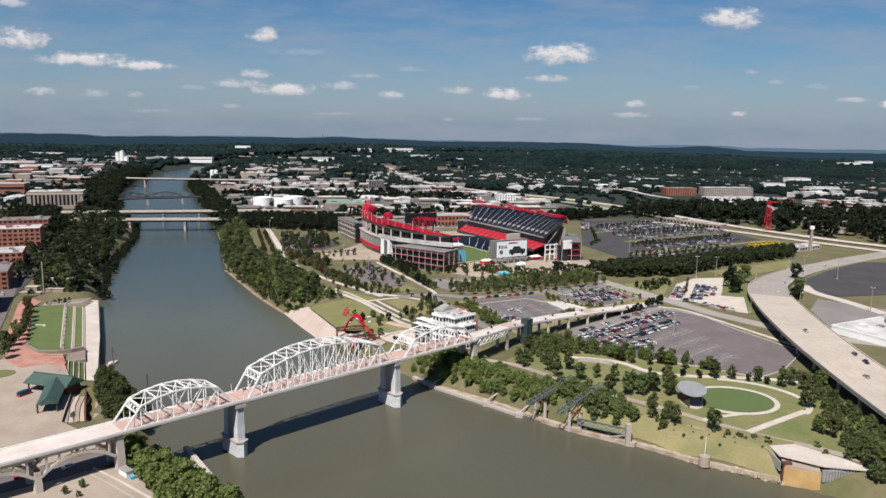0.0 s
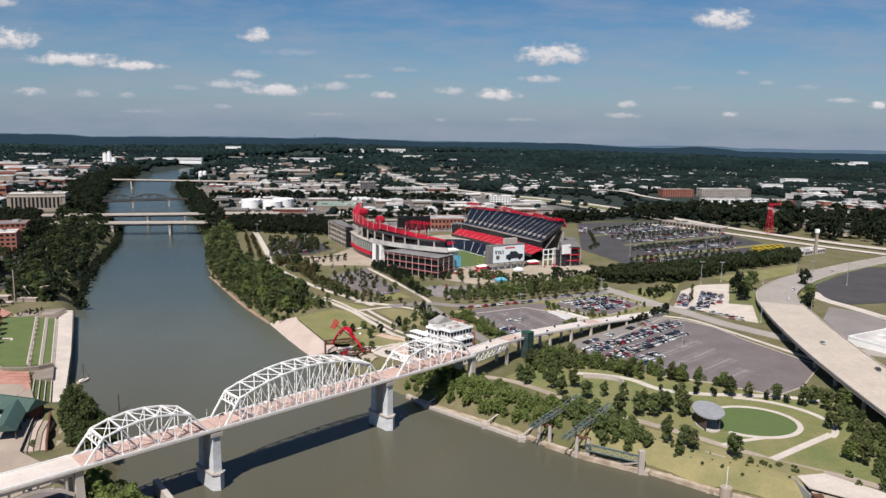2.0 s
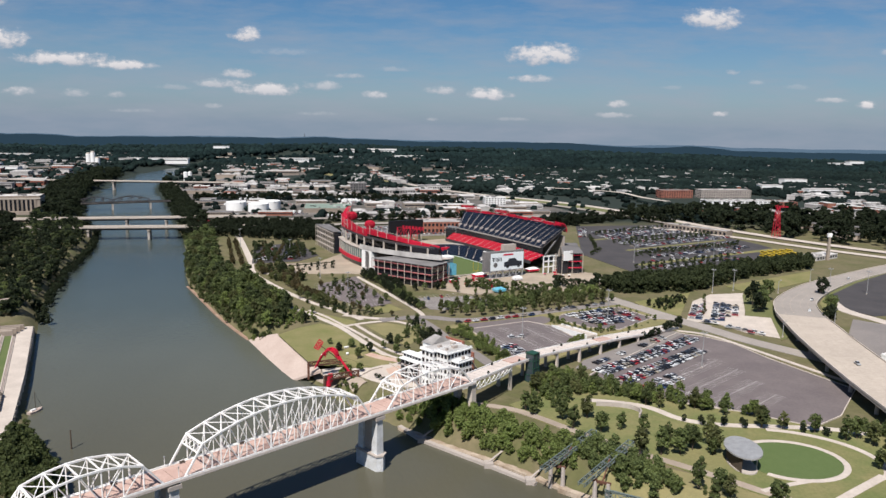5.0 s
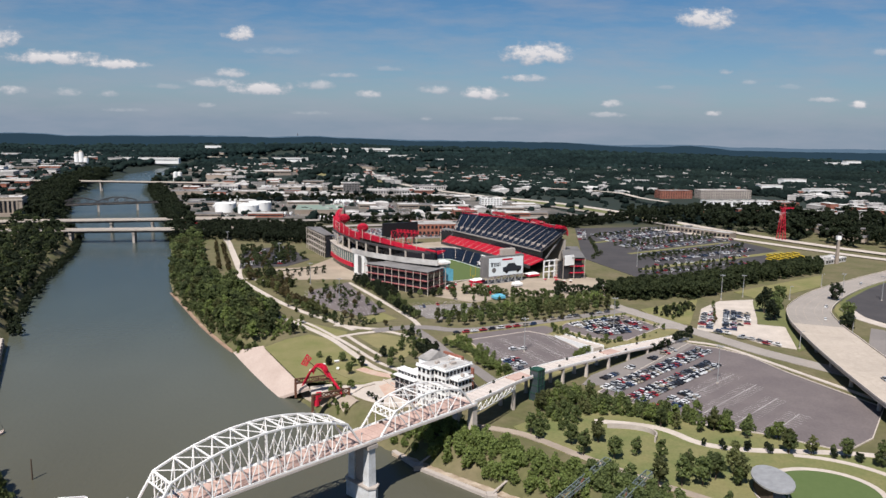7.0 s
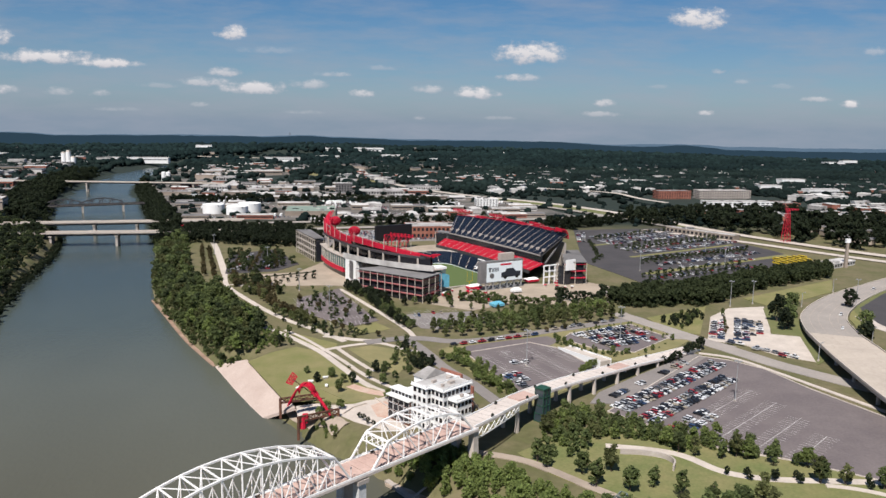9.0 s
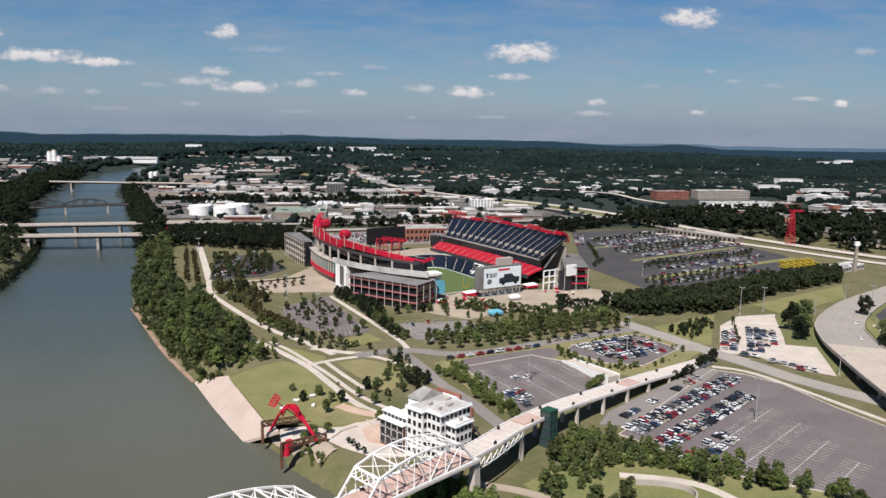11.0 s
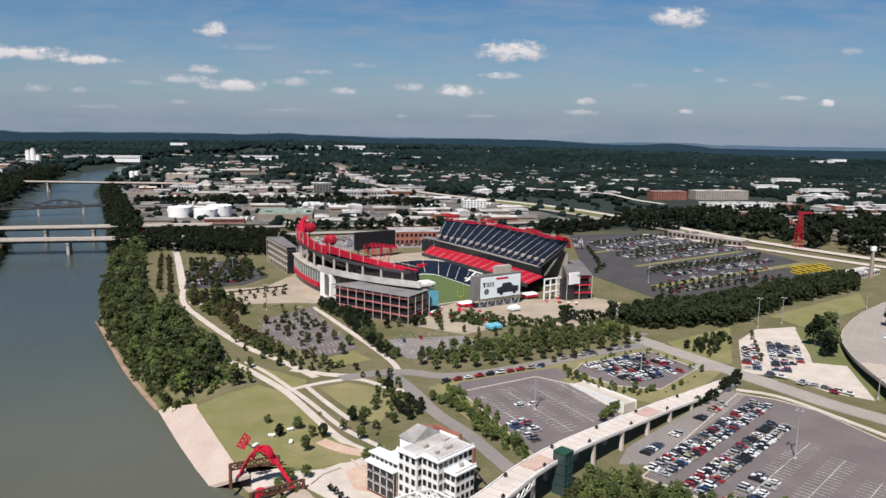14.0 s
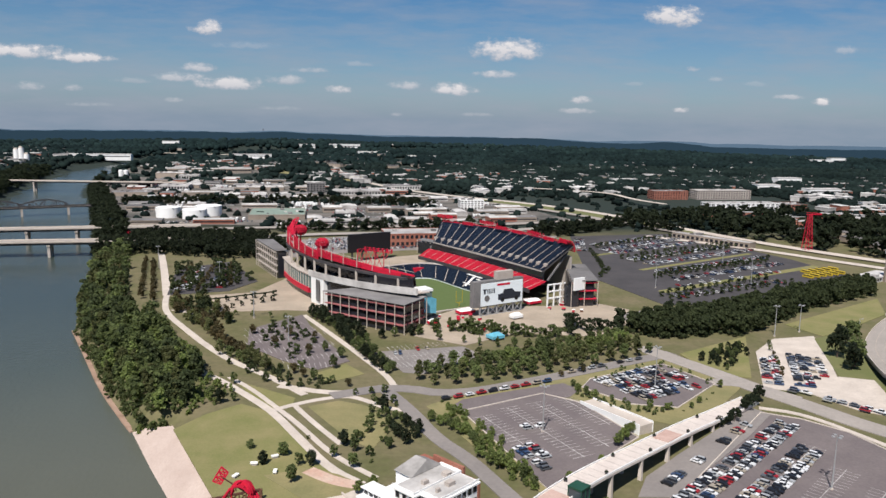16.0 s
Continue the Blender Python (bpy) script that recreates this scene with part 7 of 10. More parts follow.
# ---- red sculpture on an old gantry frame ----
b = thing("gantry_frame", "rusty steel crane frame on posts over the bank", "steel frame", -57, 470, -6)
P = {k: Vector(v) - Vector((-57, 470, -6)) for k, v in {"a": (-67, 483, 4), "b": (-50, 490, 4), "c": (-55, 460, 4), "d": (-38, 470, 4)}.items()}
for k, foot in (("a", -6), ("b", 0), ("c", -7), ("d", 0)):
    p = P[k]
    part("post", Shape().bar((p.x, p.y, foot + 6), p, 1.1), M["rust"], b)
for k, m in (("a", "b"), ("c", "d")):
    s = Shape()
    lattice(s, P[k], P[m], P[k] - Vector((0, 0, 2.4)), P[m] - Vector((0, 0, 2.4)), 5, 0.6)
    part("girder", s, M["rust"], b)
b = thing("arc_sculpture", "tall red steel sculpture of hoops and girders", "sculpture", -54, 473, 3)
for w in (-1.0, 0.0, 1.0, 2.0):
    pts = [(-7.5 + 13 * i / 12 + 0.3 * w, w * 1.1, -2 + 13.5 * math.sin(math.pi * (0.08 + 0.72 * i / 12))) for i in range(13)]
    part("hoop", Shape().rail(pts, 0.55), M["red_steel"], b)
for k in range(9):
    turn, r = -0.7 + 0.17 * k, 3.2 + 0.35 * (k % 3)
    part("hoop", Shape().rail([(1.0 + r * math.cos(t) * math.cos(turn), 0.6 + r * math.cos(t) * math.sin(turn), 8.6 + r * math.sin(t)) for t in [math.pi * (1.15 * q / 10 - 0.08) for q in range(11)]], 0.4), M["red_steel"], b)
for i in range(8):
    x, z = -7.5 + 13 * (i + 1) / 10, -2 + 13.5 * math.sin(math.pi * (0.08 + 0.72 * (i + 1) / 10))
    part("rung", Shape().bar((x, -1.4, z), (x, 2.6, z), 0.35), M["red_steel"], b)
s = Shape()
lattice(s, (4.5, 0, 8), (12.5, -6, -1), (4.5, 2, 8), (12.5, -4, -1), 6, 0.5)
part("leaning_girder", s, M["red_steel"], b)
s = Shape()
lattice(s, (-8.5, 1.5, 12), (-5.5, 1.5, 17), (-6, 1.5, 11), (-3.5, 1.5, 15), 3, 0.5)
part("comb", s, M["red_steel"], b)
part("hanging_coil", Shape().drum(0.5, -11, -5, 0.5, 1.8, 1.3, 10).drum(1.8, -10, -3, 1.0, 1.2, 1.6, 8), M["red_steel"], b)
part("spar", Shape().bar((-5, 0, 14), (6, 3, 4), 0.4).bar((-2, 2, 4), (9, 4, 3.5), 0.4), M["rust"], b)

# ---- old barge gantries on the east bank ----
def loading_arm(a, c, foot, label):
    """A lattice arm from the low end a to the high end c on a leg."""
    a, c = Vector(a), Vector(c)
    b = thing("loading_gantry", label, "gantry", foot[0], foot[1], -9, group="old barge gantries")
    o = Vector((foot[0], foot[1], -9))
    d = (c - a).normalized()
    side = Vector((-d.y, d.x, 0)).normalized() * 1.3
    for k in (-1, 1):
        s = Shape()
        lattice(s, a - o + side * k, c - o + side * k, a - o + side * k - Vector((0, 0, 1.2)), c - o + side * k - Vector((0, 0, 2.2)), 9, 0.3)
        part("truss_side", s, M["green_steel"], b)
    for k in range(12):
        q = a.lerp(c, k / 11) - o
        part("cross_bar", Shape().bar(q - side, q + side, 0.22), M["green_steel"], b)
    for k in (-1, 1):
        part("pylon", Shape().drum(k * 2.3, -k * 1.2, -1, 9.5, 1.0, 0.8, 8), M["concrete"], b, "stained concrete pylon")
    part("brace", Shape().bar((0, 0, 8), a.lerp(c, 0.55) - o, 0.5).bar((0, 0, 8), a.lerp(c, 0.2) - o, 0.4), M["rust"], b)
    part("cap_beam", Shape().bar((-3.2, 1.6, 9.3), (3.2, -1.6, 9.3), 0.9), M["rust"], b)


loading_arm((45, 356, 2), (71, 381, 8), (52, 362), "grey-green lattice loading arm on concrete pylons")
loading_arm((58, 344, 2), (84, 370, 8), (67, 348), "grey-green lattice loading arm on concrete pylons")
b = thing("river_catwalk", "low grey-green lattice catwalk along the bank", "catwalk", 68, 346, -9)
s = Shape()
lattice(s, (0, 0, 7), (21, -12.5, 7), (0, 0, 4.4), (21, -12.5, 4.4), 6, 0.4)
part("truss_side", s, M["green_steel"], b)
part("walkway", Shape().bar((0, 0.6, 7.1), (21, -11.9, 7.1), 1.6, 0.2), M["green_steel"], b)
part("end_pylon", Shape().box(20.2, -14, -1, 22.6, -11.6, 10), M["concrete"], b, "stained concrete end pylon")
part("strut", Shape().bar((10, -5.8, 0), (21, -12.5, 4.4), 0.5), M["concrete"], b)
place("river_wall", Shape().strip([(52, 359, -7.6), (68, 346, -7.6), (92, 331, -7.6)], [(54, 361, -7.6), (70, 348, -7.6), (94, 333, -7.6)], 4), M["bank_stone"], "low weathered wall at the water", "river wall", "structure")
b = thing("floating_dock", "long narrow concrete walkway at the water's edge", "dock", 20, 387, WATER)
part("walkway", ribbon([(-34 + 0, 37, 1.3), (-23, 21, 1.3), (6, -5, 1.3), (24, -22, 1.3)], 2.2, thick=1.8), M["concrete"], b)
for x, y in ((-23, 21), (6, -5), (22, -20)):
    part("crib", Shape().box(x - 2, y - 2, -1, x + 2, y + 2, 2.2), M["concrete"], b)
    part("gangway", Shape().bar((x, y, 2.2), (x + 7, y + 7, 4.5), 0.9, 0.3), M["concrete"], b)

# ---- pavilion in the park ----
b = thing("pavilion", "open pavilion with a tilted pale oval roof", "pavilion", 128.5, 364, 0)
rim = [(6.6 * math.cos(t), 11.2 * math.sin(t)) for t in [2 * math.pi * i / 32 for i in range(32)]]
part("roof", Shape().prism(rim, [7.4 + 0.10 * x for x, y in rim], [8.0 + 0.10 * x for x, y in rim]), M["lamp_grey"], b, "pale metal oval roof")
for x, y in ((3.5, -6), (4.2, 0), (3.5, 6), (-3.2, 5), (-3.8, -1)):
    part("post", Shape().drum(x, y, 0, 7.6, 0.22, 0.22, 8), M["lamp_grey"], b)
part("back_wall", Shape().add([(-4.6 + 0.02 * y * y, y, z) for z in (0, 6.8) for y in range(-8, 9, 2)], [(i, i + 1, 9 + i + 1, 9 + i) for i in range(8)]), M["bark"], b, "dark timber back wall")
part("stage", Shape().prism([(x * 0.8, y * 0.85) for x, y in rim], 0, 0.8), M["concrete"], b)

# ---- landing block and retaining walls in the park ----
b = thing("landing_block", "ochre concrete landing block at the water", "landing", 152, 296, WATER)
part("body", Shape().prism([(-6.5, 0.5), (6, -6), (9, 3), (-4, 9)], -1, 8.6), M["plaza"], b, "ochre stained concrete")
M["ochre"] = material("ochre", (0.46, 0.30, 0.13), 0.85, second=(0.36, 0.22, 0.09), scale=0.15, fine=1.2, amount=0.7)
part("face", Shape().prism([(-6.8, 0.2), (6, -6.4), (6.1, -6.2), (-6.6, 0.5)], -0.5, 8.0), M["ochre"], b)
part("rust_frame", Shape().box(-7.0, 0.2, 6.5, -3.0, 2.2, 9.6).box(-7, 0, -1, -6, 1.4, 9), M["rust"], b)
part("sheet_wall", Shape().bar((7, -5, 6.5), (22, -4, 6.5), 0.8, 5.0).bar((-7, 2, 7.0), (-8, 18, 8.0), 0.6, 4.0), M["lamp_grey"], b, "blue-grey sheet piling")
for i in range(12):
    part("pile_rib", Shape().box(7.5 + 1.2 * i, -5.7, 4, 8.1 + 1.2 * i, -5.3, 8.8), M["lamp_grey"], b)
sheet("landing_pad", [(146, 302), (146, 312), (158, 314), (172, 300), (180, 288), (160, 292)], 0.3, "pale_concrete", "pale gravel landing pad", "plaza")
place("retaining_wall", ribbon([(117, 334, 0.6), (126, 327, 0.4), (141, 319, 0.2)], 0.6, thick=3.0), M["concrete"], "grey retaining wall above the bank", "wall", "structure")
b = thing("bank_marker", "squat ochre concrete drum with a white mast", "marker", 118, 312, -7)
part("drum", Shape().drum(0, 0, -2, 2.4, 2.6, 2.4, 14), M["plaza"], b)
part("mast", Shape().bar((0, 0, 2.4), (0, 0, 11), 0.25), M["white_paint"], b)
b = thing("curved_ramp_wall", "curved grey concrete ramp wall in the park", "wall", 92, 425, 0)
pts = [(-9, 4), (-2, 3.5), (4, 2), (9, -1), (11, -6), (8, -12)]
part("wall", ribbon([(x, y, 2.6) for x, y in smooth_line(pts)], 0.7, thick=3.0), M["concrete"], b)
rubble = Shape()
rr = random.Random(5)
east = [(147, 296), (117, 314), (90, 337), (63, 353)]
for p, d in along([(x, y, -8.4) for x, y in east], 1.3):
    for k in range(3):
        q, r = p + Vector((-d.y, d.x, 0)) * -1 * rr.uniform(-1, 4.5), rr.uniform(0.4, 1.1)
        z = -9.2 + 0.7 * k * rr.uniform(0.4, 1)
        rubble.add([(q.x + r * rr.uniform(0.6, 1) * a, q.y + r * rr.uniform(0.6, 1) * b_, z + r * c * 0.7) for a, b_, c in ((-1, -1, -1), (1, -1, -1), (1, 1, -1), (-1, 1, -1), (-0.6, -0.6, 1), (0.7, -0.6, 1), (0.6, 0.7, 1), (-0.7, 0.6, 1))],
                   [(0, 3, 2, 1), (4, 5, 6, 7), (0, 1, 5, 4), (1, 2, 6, 5), (2, 3, 7, 6), (3, 0, 4, 7)])
place("bank_rubble", rubble, M["bank_stone"], "pale broken stone along the water's edge", "rubble", "stuff")
place("bank_strip", ribbon([(-12, 424, -8.6), (8, 405, -8.6), (38, 381, -8.6), (63, 356, -8.4), (90, 340, -8.2), (117, 318, -7.6), (147, 301, -7.6)], 8, thick=2), M["bank_stone"], "stony pale shore strip", "shore", "structure")
place("bank_strip", ribbon(smooth_line([(-121, 572, -9.0), (-130, 586, -9.0), (-156, 629, -9.0), (-186, 687, -9.0), (-213, 738, -9.0)]), 2.4, thick=2), M["mud"], "reddish muddy shore", "shore", "structure")
# ---- west bank ----
def quayside(p, q):
    """A place on the west quay: p metres downstream along the terraces, q towards the river."""
    return (-278 + 0.424 * p + 0.906 * q, 546 - 0.906 * p + 0.424 * q)


def slab(name, p0, p1, q0, q1, z, mat, label, category, skew=0.0, depth=9.0):
    poly = [quayside(p0, q0), quayside(p0 + skew, q1), quayside(p1 + skew, q1), quayside(p1, q0)]
    return place(name, Shape().prism(poly, z - depth, z), M[mat], label, category, "structure")


place("lawn", Shape().prism([quayside(-6, -20.5), quayside(0, -0.2), quayside(120, -0.2), quayside(116, -11), quayside(101, -17)], -2, 0.55), M["lawn_green"], "mown green lawn above the terraces", "lawn", "structure")
place("lawn_wall", ribbon([(*quayside(p, q), 1.0) for p, q in ((99, -19), (104, -18.5), (119, -12), (123, -1), (123, 6), (120, 13))], 2.2, thick=3), M["wall_tan"], "low tan stone wall round the lawn", "wall", "structure")
place("lawn_wall", ribbon([(*quayside(p, q), 0.9) for p, q in ((52, -19), (56, -11), (60, -11))], 1.6, thick=2), M["pale_concrete"], "low pale stone bench wall", "wall", "structure")
for q, z in ((-0.2, 0.55), (5.8, -0.65), (11.8, -1.85)):
    for i in range(3):
        slab("terrace_step", 0, 116, q + 0.62 * i, q + 0.62 * (i + 1), z + 0.12 - 0.4 * i, "sand" if i % 2 else "pale_concrete", "tan stone step between the terraces", "step")
for q, z in ((1.66, -0.65), (7.66, -1.85)):
    slab("terrace", 0, 114, q, q + 4.14, z, "lawn_green", "long level grass terrace", "lawn")
place("quay", Shape().prism([quayside(-27, 13.7), quayside(-25, 23), quayside(85, 22.2), quayside(158, 19.8), quayside(188, 17.5), quayside(186, 14), quayside(130, 13.7)], -11, -3.0), M["pale_concrete"], "pale tan concrete quay along the river", "quay", "structure")
for i in range(24):
    p = -24 + 7.5 * i
    x, y = quayside(p, 23.3 - max(0, p - 20) * 0.022)
    b = thing("quay_pile", "grey mooring pile against the quay wall", "pile", x, y, WATER - 1, group="quay piles")
    part("shaft", Shape().drum(0, 0, -1, 7.3, 0.45, 0.4, 6), M["concrete"], b)
slab("quay_landing", 116, 141, -0.2, 13.7, -1.2, "wall_tan", "tan paved landing between terraces and planting steps", "paving")
for i in range(4):
    q = 2.4 + 2.7 * i
    slab("planting_bed", 141, 178, q, q + 2.3, -0.3 - 0.75 * i, "leaf", "narrow green planting bed between stone steps", "planting", 3.0)
    slab("bed_edge", 141, 178, q + 2.3, q + 2.7, -0.1 - 0.75 * i, "pale_concrete", "pale stone edge between planting beds", "step", 3.0)
for i in range(4):
    slab("hedge_terrace", -8 - 5 * i, -5 - 5 * i, -17 + 3 * i, 12 + 2 * i, 0.6 - 0.2 * i, "wall_tan", "tan stone terrace edge below the fort", "wall", 2.0)
wood("terrace_hedge", [quayside(-4, -18), quayside(-4, 12), quayside(-24, 18), quayside(-24, -8)], 3.2, ("dark",), 0.16, 0.24, "clipped dark hedges in rows", "leaf_dark", 61, -5)
sheet("brick_walk", [(-322, 574), (-300, 556), (-298, 540), (-253, 447), (-236, 430), (-222, 428), (-206, 402), (-214, 396), (-234, 404), (-250, 418), (-268, 450), (-312, 545)], 0.12, "brick_paving", "red brick paving with pale joints", "plaza")
sheet("forecourt", [(-214, 396), (-206, 402), (-196, 386), (-188, 372), (-172, 328), (-158, 318), (-140, 306), (-160, 280), (-190, 284), (-236, 318), (-256, 400), (-250, 418), (-234, 404)], 0.06, "plaza", "tan concrete forecourt", "plaza")
sheet("paved_fan", ring(-221, 393, 16, 13, 1.2, 0, 2 * math.pi)[:-1], 0.2, "plaza", "round pale plaza with brick stripes", "plaza")
for i in range(7):
    a = 0.5 + i * 0.42
    place("brick_stripe", ribbon([(-232 + 4 * math.cos(a), 396 + 4 * math.sin(a), 0), (-232 + 25 * math.cos(a - 1.2), 396 + 21 * math.sin(a - 1.2), 0)], 1.3, lift(0.22), 0.2), M["brick_paving"], "dark brick stripe across the round plaza", "paving", "structure")
sheet("oval_bed", ring(-238, 391, 9, 7, 0.3, 0, 2 * math.pi)[:-1], 0.35, "grass_lush", "small round lawn with a pale kerb", "lawn")
for i in range(4):
    place("brick_stair", Shape().prism([(-231 + 2.2 * i, 426 - 3.6 * i), (-219.5 + 2.2 * i, 426 - 3.6 * i), (-218 + 2.2 * i, 422.6 - 3.6 * i), (-229.4 + 2.2 * i, 422.6 - 3.6 * i)], -3, 1.5 - 0.36 * i), M["brick_paving"], "broad red brick step", "step", "structure")
for i in range(6):
    f = i / 5
    place("curved_step", ribbon([(-192 + 12 * f, 369 + 3 * f, -0.1 - 0.55 * i), (-186 + 11 * f, 352 + 2 * f, -0.1 - 0.55 * i), (-176 + 9 * f, 328 + 8 * f, -0.1 - 0.55 * i)], 2.6, thick=8), M[("plaza", "sand")[i % 2]], "long curved tan terrace step above the river", "step", "structure")
place("curved_wall", ribbon([(-184, 378, 0.2), (-176, 360, 0.1), (-167, 340, 0.1), (-161, 328, 0.3)], 0.8, thick=7), M["rust"], "dark curved retaining wall above the bank", "wall", "structure")
sheet("bank_walk", [(-186, 392), (-176, 372), (-160, 332), (-150, 324), (-144, 330), (-152, 346), (-166, 376), (-178, 394)], -3.4, "plaza", "tan walk at the foot of the terraces", "path")
sheet("city_ground", [(-300, 470), (-262, 440), (-250, 400), (-300, 400), (-420, 440), (-640, 700), (-700, 1000), (-560, 1000), (-470, 900), (-400, 760), (-352, 640), (-330, 575)], 0.06, "asphalt_dark", "dark asphalt streets and yards between the brick blocks", "street")
lane("street", [(-205, 250), (-246, 330), (-264, 400), (-290, 468), (-338, 572), (-420, 740), (-500, 900)], 15, 0.1, "asphalt", "dark city street", "street")
sheet("street_below", [(-190, 262), (-157, 282), (-136, 299), (-128, 288), (-135, 280), (-162, 260), (-196, 236)], 0.3, "asphalt", "dark street passing under the bridge approach", "street")
sheet("paved_plot", [(-135, 280), (-126, 284), (-110, 268), (-96, 250), (-110, 238), (-150, 236), (-172, 250)], 0.34, "plaza", "tan paved plot below the footbridge", "plaza")
place("kerb_wall", ribbon([(-136, 281, 1.1), (-120, 269.5, 1.1), (-104, 257, 1.1)], 0.9, thick=1.6), M["pale_concrete"], "low pale wall beside the path", "wall", "structure")
place("kerb_wall", ribbon([(-138, 278, 0.9), (-122, 266.5, 0.9), (-106, 254, 0.9)], 0.5, thick=1.6), M["concrete"], "low grey wall beside the path", "wall", "structure")
b = thing("site_cabin", "small white cabin with pale blue crates beside it", "cabin", -121, 276, 0.3, -40)
part("body", Shape().box(-3, -1.4, 0, 3, 1.4, 2.6), M["white_wall"], b)
part("roof", Shape().box(-3.2, -1.6, 2.6, 3.2, 1.6, 2.85), M["lamp_grey"], b)
part("crate", Shape().box(4, -1, 0, 6, 1, 1.6), M["cyan_panel"], b, "pale blue crate")
for x, y, sz in ((-137, 260, 0.5), (-133, 265, 0.55), (-168, 331, 0.5), (-131, 258, 0.4)):
    tree("broad_b", x, y, 0.2, sz, "forecourt trees")
for x, y in ((-291, 521), (-284, 508), (-279, 497), (-274, 487), (-269, 476), (-265, 465), (-261, 454), (-258, 443), (-254, 430), (-249, 418), (-237, 372), (-232, 364), (-244, 378), (-300, 536), (-272, 470), (-262, 440)):
    tree(("olive", "broad", "rusty")[(x + y) % 3], x, y, 0, 1.1 + 0.12 * ((x * 7 + y) % 3), "city street trees")
tree("round", -317, 573, 0, 1.6, "city street trees")
# covered market hall
b = thing("market_shed", "open shed with a crossed dark green metal roof", "shed", -196.5, 370, 0, -15)
part("roof", Shape().add([(-13, -6.5, 4.6), (13, -6.5, 4.6), (13, 6.5, 4.6), (-13, 6.5, 4.6), (-12, 0, 8.4), (12, 0, 8.4), (-13, -6.5, 4.3), (13, -6.5, 4.3), (13, 6.5, 4.3), (-13, 6.5, 4.3)], [(0, 1, 5, 4), (2, 3, 4, 5), (0, 4, 3), (1, 2, 5), (6, 9, 8, 7), (0, 6, 7, 1), (1, 7, 8, 2), (2, 8, 9, 3), (3, 9, 6, 0)]), M["green_roof"], b, "dark green metal roof")
part("ridge_cap", Shape().bar((-12, 0, 8.5), (12, 0, 8.5), 0.4), M["green_roof"], b)
wd, wn, w0 = Vector((0.56, -0.83, 0)), Vector((0.83, 0.56, 0)), Vector((3.5, -2, 0))
part("cross_roof", Shape().add([w0 + wd * l + wn * o + Vector((0, 0, z)) for l, o, z in ((0, -5, 4.7), (0, 5, 4.7), (31, 4.6, 4.7), (31, -4.6, 4.7), (0, 0, 8.1), (31, 0, 8.1))], [(0, 4, 5, 3), (1, 2, 5, 4), (0, 1, 4), (2, 3, 5), (0, 3, 2, 1)]), M["green_roof"], b, "dark green metal roof")
for x, y in ((-11, -5), (-11, 5), (-4, 5), (4, 5), (11, 5), (11, -5)):
    part("post", Shape().box(x - 0.3, y - 0.3, -0.5, x + 0.3, y + 0.3, 4.6), M["bark"], b)
for l in (10, 20, 30):
    for o in (-4.2, 4.2):
        q = w0 + wd * l + wn * o
        part("post", Shape().box(q.x - 0.3, q.y - 0.3, -1.5, q.x + 0.3, q.y + 0.3, 4.8), M["bark"], b)
part("inner_wall", Shape().box(-1, -4.5, -0.5, 11.5, 4.8, 4.3), M["rust"], b, "dark brick wall")
b = thing("van", "dark blue van with red trim on the forecourt", "van", -207, 361, 0.3, 65)
part("body", Shape().box(-3.2, -1.2, 0.4, 3.2, 1.2, 2.2), car_blue, b)
part("roof", Shape().box(-2.8, -1.05, 2.2, 2.2, 1.05, 2.6), car_blue, b)
part("trim", Shape().box(-3.3, -1.24, 0.4, 3.3, 1.24, 0.9), M["red_steel"], b)
b = thing("fort_ruin", "log palisade and pale stone blocks on the bank", "palisade", -316, 604, 0)
for i, (x, y, w, d, h) in enumerate(((0, 0, 14, 8, 4), (-8, 14, 10, 7, 5), (8, -12, 14, 3, 2.5), (10, 12, 6, 6, 6), (-12, -8, 9, 5, 3), (-6, -22, 16, 3, 1.5))):
    wall_ob = part("block", Shape().box(x - w / 2, y - d / 2, -1, x + w / 2, y + d / 2, h), M["wall_tan"], b)
    part("coping", Shape().box(x - w / 2 - 0.4, y - d / 2 - 0.4, h, x + w / 2 + 0.4, y + d / 2 + 0.4, h + 0.5), M["sand"], wall_ob)
part("mast", Shape().bar((3, -20, 0), (3, -20, 26), 0.7), M["wall_tan"], b, "tall tan timber mast")
wood("west_wood", [(-290, 592), (-300, 580), (-316, 615), (-330, 640), (-352, 640), (-336, 700), (-318, 660), (-300, 615)], 6.0, ("broad", "bright"), 0.8, 1.2, "green trees at the end of the quay", "leaf", 62, 0.5, True)
wood("west_scrub", [(-186, 398), (-174, 402), (-150, 368), (-134, 340), (-146, 328), (-158, 338), (-174, 368)], 4.0, ("bright", "broad"), 0.95, 1.35, "green trees at the water's edge", "leaf", 18, 0.3, True)
wood("west_scrub", [(-134, 304), (-106, 300), (-74, 262), (-56, 232), (-86, 226), (-100, 256), (-118, 278)], 5.0, ("bright", "broad"), 0.95, 1.45, "bright green trees below the footbridge", "leaf_bright", 19, 0.5, True)
sheet("curved_drive", [(-372, 780), (-366, 800), (-384, 850), (-398, 880), (-404, 876), (-390, 840), (-376, 800)], 0.5, "pale_concrete", "pale curved drive on the far bank", "road")
b = thing("sailing_boat", "small brown sailing boat with bare masts", "boat", -198, 441, WATER, 70)
hull = [(-4.5, 0), (-3.6, -1.2), (0, -1.5), (3, -1.1), (4.8, 0), (3, 1.1), (0, 1.5), (-3.6, 1.2)]
part("hull", Shape().prism(hull, -0.5, [1.3, 1.1, 0.9, 1.1, 1.6, 1.1, 0.9, 1.1]), M["sand"], b)
